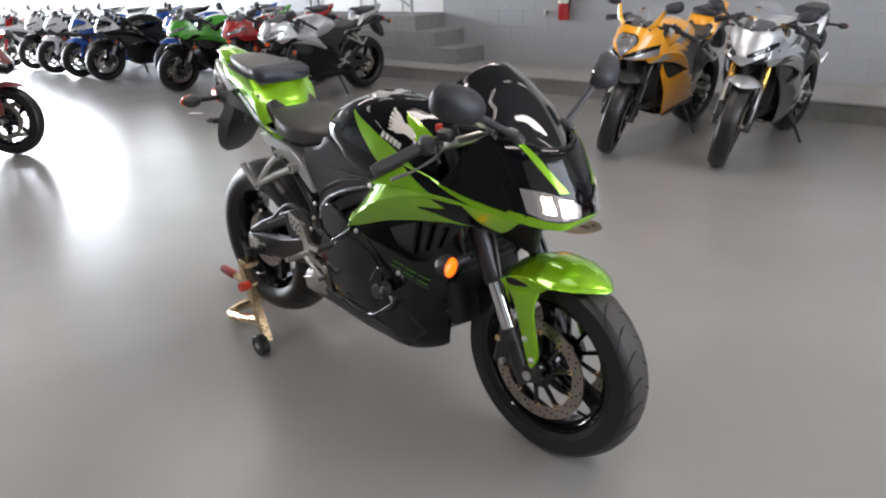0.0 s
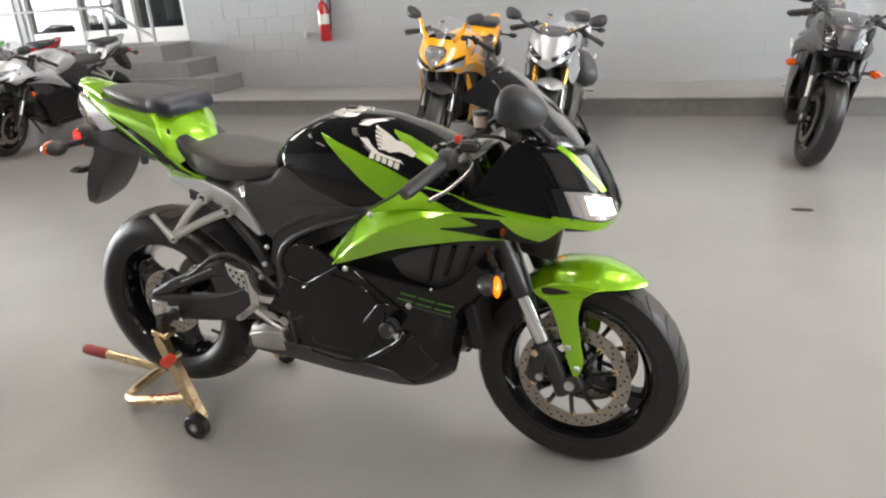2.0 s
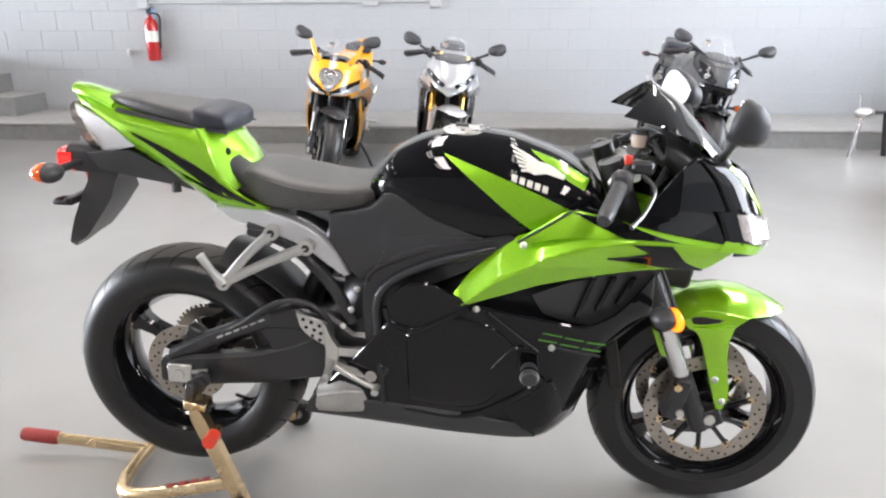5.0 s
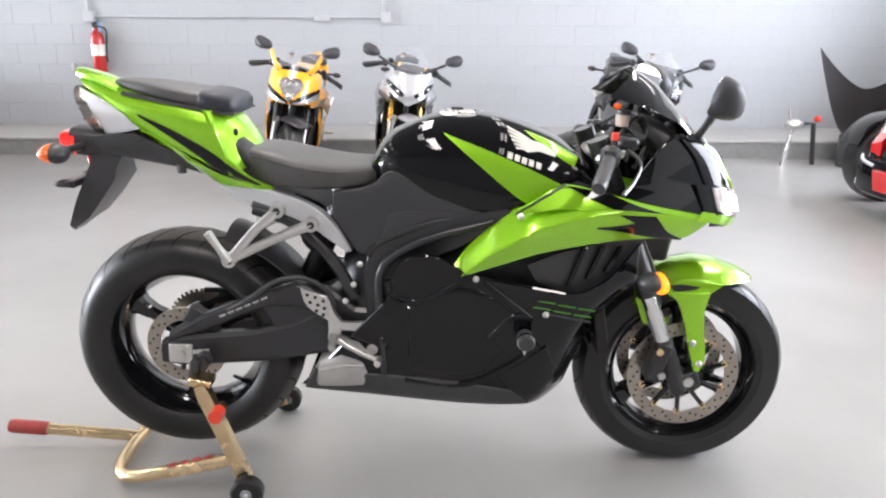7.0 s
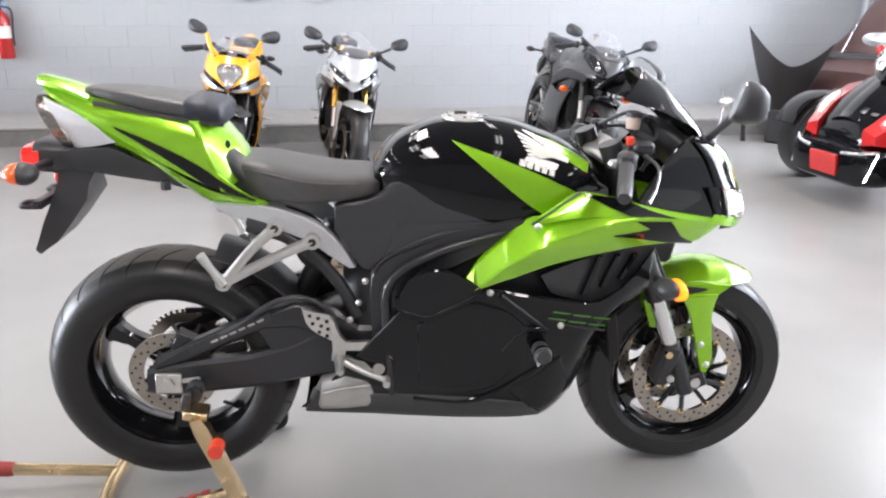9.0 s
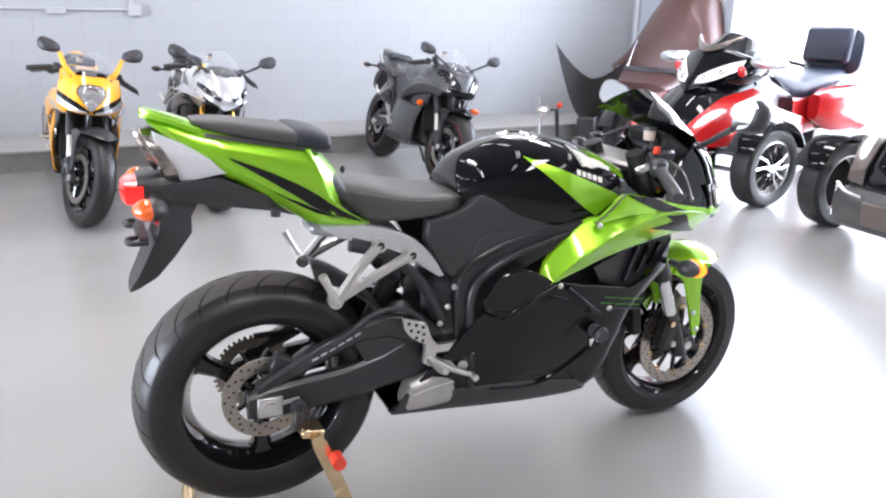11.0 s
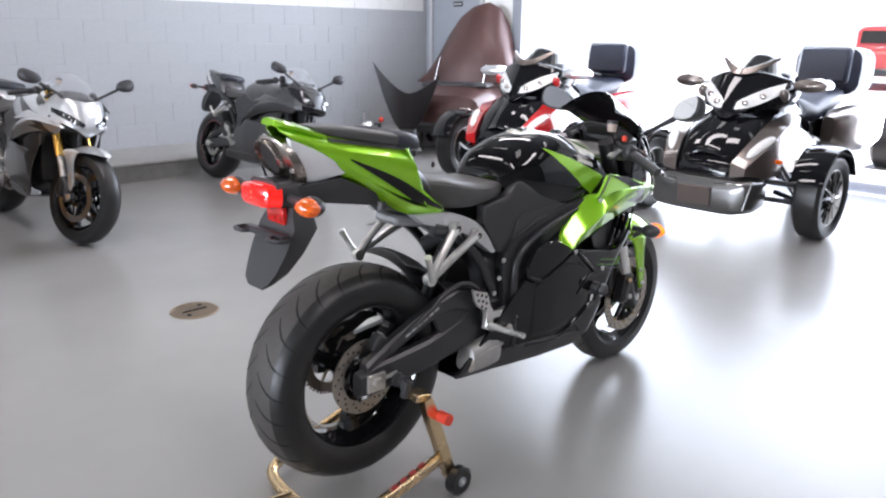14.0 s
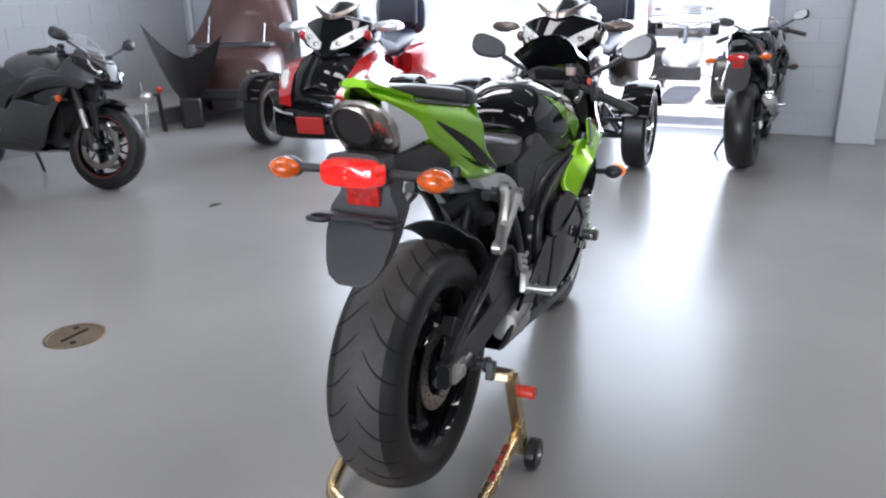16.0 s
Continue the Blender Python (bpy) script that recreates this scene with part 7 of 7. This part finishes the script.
def open_buggy():
    """A small dark maroon vehicle in the corner with its lid propped up."""
    b = thing("buggy", "dark maroon buggy in the corner with its lid raised", "vehicle", pose(4.98, 4.62, 0, 0, 0, 205))
    Geo().loft([ell((x, 0, z), w, h, 22, 3.6) for x, z, w, h in ((0.42, 0.42, 0.30, 0.10), (0.34, 0.46, 0.42, 0.20), (0.0, 0.50, 0.48, 0.26), (-0.40, 0.52, 0.46, 0.26), (-0.55, 0.50, 0.36, 0.18))]).put("body", MAROON, b)
    Geo().box((0.40, 0, 0.30), (0.10, 0.7, 0.12), bevel=0.3).put("bumper", PLASTIC, b)
    for x in (0.22, -0.34):
        for s in (-1, 1):
            w = Geo().lathe((x, s * 0.44, 0.20), [(-0.07, 0.10), (-0.08, 0.16), (-0.05, 0.20), (0.05, 0.20), (0.08, 0.16), (0.07, 0.10)], 28).put("tyre", RUBBER, b)
            Geo().lathe((x, s * 0.44, 0.20), [(-0.06, 0.11), (0, 0.05), (0.06, 0.11)], 20).put("rim", ALU, w)
    for s in (-1, 1):
        Geo().ball((0.38, s * 0.26, 0.50), (0.05, 0.09, 0.05), n=8).put("headlamp", REFLECTOR, b)
    rise = lambda u: np.interp(u, (0, 0.12, 0.25, 0.4, 0.55, 0.72, 0.85, 0.94, 1.0), (0.10, 0.32, 0.55, 0.76, 0.88, 0.93, 0.86, 0.68, 0.38))

    def lid(u, v, d):
        return (-0.18 - 0.30 * v - 0.12 * (2 * u - 1) ** 2 + 0.06 * math.sin(math.pi * v) - d, (2 * u - 1) * (0.60 - 0.06 * v), 0.76 + rise(u) * v)

    Geo().sheet([(u, 0) for u in np.linspace(0, 1, 13)], [(u, 1) for u in np.linspace(0, 1, 13)], lid, 34, 16, 0.014).put("raised_lid", MAROON, b, "dark maroon lid propped open")
    for s in (-1, 1):
        Geo().tube([(-0.05, s * 0.3, 0.68), (-0.30, s * 0.3, 1.05)], 0.009, smooth=False).put("lid_strut", CHROME, b)
    Geo().box((-0.12, 0, 0.76), (0.30, 0.8, 0.05), bevel=0.3).put("lid_hinge_panel", PLASTIC, b)


open_buggy()



def leaning_panel():
    p = thing("fairing_panel", "dark brown moulded body panel standing on a block", "body panel", pose(4.25, 4.62, 0, 0, 0, -48))

    def f(u, v, d):
        x = (u - 0.5) * (0.58 * v**0.7 + 0.16)
        z = 0.30 + 0.38 * v + 0.30 * v * abs(2 * u - 1) ** 1.6 * (1.15 if u < 0.5 else 0.75)
        return (x, 0.10 * math.sin(math.pi * u) * (0.4 + v) - d, z)

    Geo().sheet([(u, 0.0) for u in np.linspace(0, 1, 9)], [(u, 1.0) for u in np.linspace(0, 1, 9)], f, 26, 14, 0.012).put("panel_shell", MAROON_DULL, p)
    Geo().box((0, 0.05, 0.15), (0.20, 0.16, 0.30)).put("support_block", PLASTIC, p)
    return p


MAROON_DULL = surface("dull_brown_plastic", (0.012, 0.010, 0.010), rough=0.5, grain=60, specular=0.2)
leaning_panel()
jack = thing("jack_stand", "small silver and black workshop stand on the floor", "stand", pose(3.78, 4.72, 0, 0, 0, 20))
Geo().tube([(-0.09, 0, 0.0), (-0.03, 0, 0.30), (0.0, 0, 0.36)], 0.014, smooth=False).put("leg", CHROME, jack)
Geo().tube([(0.0, 0.05, 0.0), (-0.01, 0.02, 0.30)], 0.014, smooth=False).put("leg", CHROME, jack)
Geo().ball((0.0, 0, 0.37), (0.10, 0.05, 0.045), n=8).put("stand_head", ALU, jack)
Geo().tube([(-0.05, 0, 0.38), (-0.08, 0, 0.52)], 0.012, smooth=False).put("handle", CHROME, jack)
Geo().tube([(0.06, 0, 0.37), (0.20, -0.02, 0.37), (0.24, -0.03, 0.0)], 0.022, smooth=False).put("strut", FRAME_BLACK, jack)
Geo().ball((0.23, -0.03, 0.41), (0.035, 0.03, 0.03), n=8).put("strut_cap", RED_PLASTIC, jack)


# ---- outside ----
def suv(m, label, body, L=4.6, W=1.85, H=1.75, name="suv"):
    c = thing(name, label, "car", m)
    Geo().loft([ell((x, 0, z), w, h, 24, 5) for x, z, w, h in ((-L / 2, 0.72, W * 0.43, 0.28), (-L / 2 + 0.12, 0.74, W * 0.49, 0.36), (0, 0.74, W / 2, 0.40), (L / 2 - 0.5, 0.70, W / 2, 0.36), (L / 2, 0.62, W * 0.42, 0.22))]).put("body", body, c)
    Geo().loft([ell((x, 0, z), w, h, 24, 5) for x, z, w, h in ((-L / 2 + 0.1, 1.20, W * 0.42, 0.10), (-L / 2 + 0.35, 1.38, W * 0.44, 0.36), (0.3, 1.38, W * 0.45, 0.37), (1.05, 1.15, W * 0.42, 0.10))]).put("cabin", body, c)
    GLASS = HOLE
    Geo().box((-L / 2 + 0.17, 0, 1.45), (0.05, W * 0.74, 0.36), (0, 22, 0)).put("rear_window", GLASS, c)
    Geo().box((0.80, 0, 1.42), (0.05, W * 0.74, 0.46), (0, -48, 0)).put("windscreen", GLASS, c)
    for s in (-1, 1):
        for x in (-1.1, -0.1):
            Geo().box((x, s * W * 0.455, 1.42), (0.85, 0.02, 0.34)).put("side_window", GLASS, c)
        for x in (-L * 0.29, L * 0.30):
            Geo().lathe((x, s * (W / 2 - 0.12), 0.36), [(-0.11, 0.20), (-0.12, 0.34), (0, 0.36), (0.12, 0.34), (0.11, 0.20), (0.06, 0.0)], 28).put("wheel", RUBBER, c)
            Geo().lathe((x, s * (W / 2 + 0.005), 0.36), [(0, 0.0), (s * 0.01, 0.20), (-s * 0.02, 0.22)], 24).put("wheel_rim", ALU, c)
        Geo().box((-L / 2 + 0.02, s * W * 0.38, 0.90), (0.06, 0.2, 0.22), bevel=0.3).put("tail_lamp", RED_REFLECT, c)
        Geo().ball((L / 2 - 0.08, s * W * 0.34, 0.74), (0.10, 0.18, 0.08), n=8).put("headlamp", REFLECTOR, c)
    Geo().box((-L / 2 - 0.03, 0, 0.50), (0.10, W * 0.86, 0.20), bevel=0.3).put("bumper", PLASTIC, c)
    Geo().box((L / 2 + 0.02, 0, 0.48), (0.10, W * 0.86, 0.20), bevel=0.3).put("bumper", ALU, c)
    for k in range(4):
        Geo().box((L / 2 + 0.02, 0, 0.62 + 0.07 * k), (0.05, W * 0.5, 0.03)).put("grille_bar", CHROME, c)
    return c


suv(pose(24.5, 5.5, -0.03, 0, 0, 10), "red sport utility vehicle parked in the sunlit yard", GLARE_RED)
suv(pose(23.5, 2.2, -0.03, 0, 0, 185), "white pickup truck parked in the sunlit yard", WHITE, L=5.4, W=2.0, H=1.9, name="pickup_truck")
suv(pose(11.0, -1.9, -0.03, 0, 0, 185), "dark pickup truck parked in the sunlit yard", MAROON, L=5.0, W=1.9, name="pickup_truck")


def quad():
    q = thing("quad_bike", "pale chrome framed buggy parked just outside", "quad", pose(7.9, 0.35, -0.03, 0, 0, 180))
    for sx in (0.0, -1.25):
        for s in (-1, 1):
            w = Geo().lathe((sx, s * 0.48, 0.27), [(-0.10, 0.13), (-0.12, 0.22), (-0.08, 0.27), (0.08, 0.27), (0.12, 0.22), (0.10, 0.13)], 28).put("tyre", RUBBER, q)
            Geo().lathe((sx, s * 0.48, 0.27), [(-0.09, 0.14), (0, 0.11), (0.09, 0.14)], 24).put("rim", CHROME, w)
            Geo().tube([(sx, s * 0.14, 0.33), (sx, s * 0.40, 0.27)], 0.022, smooth=False).put("axle_arm", CHROME, q)
    Geo().loft([ell((x, 0, z), w, h, 18, 3) for x, z, w, h in ((0.35, 0.46, 0.10, 0.06), (0.2, 0.52, 0.22, 0.12), (-0.4, 0.58, 0.20, 0.14), (-1.0, 0.60, 0.22, 0.12), (-1.45, 0.62, 0.16, 0.05))]).put("body", WHITE, q)
    Geo().tube([(-0.15, -0.36, 0.92), (-0.12, 0, 0.86), (-0.15, 0.36, 0.92)], 0.018).put("handlebar", CHROME, q)
    Geo().tube([(0.0, 0, 0.60), (-0.12, 0, 0.86)], 0.025, smooth=False).put("steering_post", CHROME, q)
    Geo().box((-0.75, 0, 0.74), (0.6, 0.28, 0.10), bevel=0.3).put("seat", VINYL, q)
    Geo().box((0.33, 0, 0.36), (0.06, 0.5, 0.16), bevel=0.3).put("front_bar", PLASTIC, q)


quad()


def warehouse():
    h = thing("warehouse", "pale sunlit warehouse across the yard", "building")
    x = 48.0
    wall = surface("pale_sunlit_cladding", (0.80, 0.79, 0.76), rough=0.7, grain=3, vary=0.05)
    slab("wall", (x, -60, -0.05), (x + 12, 80, 9.0), wall, kind="", parent=h, bevel=0.0)
    slab("roof", (x - 0.5, -60.5, 9.0), (x + 12.5, 80.5, 9.5), ALU_PAINT, kind="", parent=h)
    for k in range(9):
        y = -34 + 11 * k
        # window panes are white: the outdoor glare is put into their colour
        w = slab("window", (x - 0.06, y, 4.6), (x + 0.02, y + 4, 6.2), WHITE_FRAME, kind="", parent=h)
        slab("window_sill", (x - 0.2, y - 0.1, 4.45), (x, y + 4.1, 4.6), ALU_PAINT, kind="", parent=w)
        slab("dock_door", (x - 0.08, y + 5, -0.02), (x + 0.02, y + 8.4, 3.6), WHITE_FRAME, kind="", parent=h)


warehouse()


# ---- wall blocks ----
def courses(parent, along, face, x0, x1, holes, near):
    """Running-bond blocks on a wall; those in the stretch near are parts, the rest one joined part of a colour."""
    L, H, J = 0.4, 0.2, 0.005
    shared, rest = {}, {"grey": Geo(), "white": Geo()}
    row, z = 0, 0.0
    while z < CEIL_Z - 0.01:
        # the paint line cuts one course in two
        bands = [(z, min(z + H, CEIL_Z))]
        if z < SPLIT_Z < z + H:
            bands = [(z, SPLIT_Z), (SPLIT_Z, z + H)]
        for z0, z1 in bands:
            tone = "grey" if z1 <= SPLIT_Z + 1e-6 else "white"
            e0 = J / 2 if z0 == z else 0.0
            e1 = J / 2 if z1 != SPLIT_Z else 0.0
            x = x0 - (L / 2 if row % 2 else 0)
            while x < x1:
                a, b = max(x, x0) + J / 2, min(x + L, x1) - J / 2
                x += L
                if b - a < 0.03:
                    continue
                mid = (a + b) / 2
                if any(h0 - 0.2 < mid < h1 + 0.2 and z1 > hz0 + 0.01 and z0 < hz1 - 0.01 for h0, h1, hz0, hz1 in holes):
                    cut = [(h0, h1) for h0, h1, hz0, hz1 in holes if z1 > hz0 + 0.01 and z0 < hz1 - 0.01]
                    for h0, h1 in cut:
                        if a < h0 < b:
                            b = h0
                        if a < h1 < b:
                            a = h1
                    if b - a < 0.03 or any(h0 - 1e-6 <= a and b <= h1 + 1e-6 for h0, h1 in cut):
                        continue
                    mid = (a + b) / 2
                lo, hi = z0 + e0, z1 - e1
                size, c = (round(b - a, 3), round(hi - lo, 3)), (mid, (lo + hi) / 2)
                if near[0] < mid < near[1] and near[2] < c[1] < near[3]:
                    key = (*size, tone)
                    ob = None
                    if key not in shared:
                        s = (size[0], 0.024, size[1]) if along == "x" else (0.024, size[0], size[1])
                        ob = Geo().box((0, 0, 0), s, bevel=0.07).put("block", BLOCK_GREY if tone == "grey" else BLOCK_WHITE, parent, angle=20)
                        shared[key] = ob.data
                    else:
                        ob = new("block", shared[key])
                        ob.parent = parent
                    ob.location = (c[0], face, c[1]) if along == "x" else (face, c[0], c[1])
                else:
                    s = (size[0], 0.024, size[1]) if along == "x" else (0.024, size[0], size[1])
                    p = (c[0], face, c[1]) if along == "x" else (face, c[0], c[1])
                    hx, hy, hz = [v / 2 for v in s]
                    k = [(p[0] + sx * hx, p[1] + sy * hy, p[2] + sz * hz) for sx in (-1, 1) for sy in (-1, 1) for sz in (-1, 1)]
                    rest[tone].add(k, [(0, 1, 3, 2), (4, 6, 7, 5), (0, 4, 5, 1), (2, 3, 7, 6), (0, 2, 6, 4), (1, 5, 7, 3)])
        z += H
        row += 1
    for tone, geo in rest.items():
        if geo.v:
            geo.put("far_blocks", BLOCK_GREY if tone == "grey" else BLOCK_WHITE, parent, angle=20, kind="stuff")


courses(wall_back, "x", WALL_Y + 0.002, LEFT_X, RIGHT_X - 0.06, [(DOOR_X0 - 0.07, DOOR_X1 + 0.07, 0.6, DOOR_Z)], (-4.2, 5.8, 0.0, 2.2))
courses(wall_right, "y", RIGHT_X + 0.002, FRONT_Y, -0.70, [], (-3.0, -0.6, 0.0, 1.7))
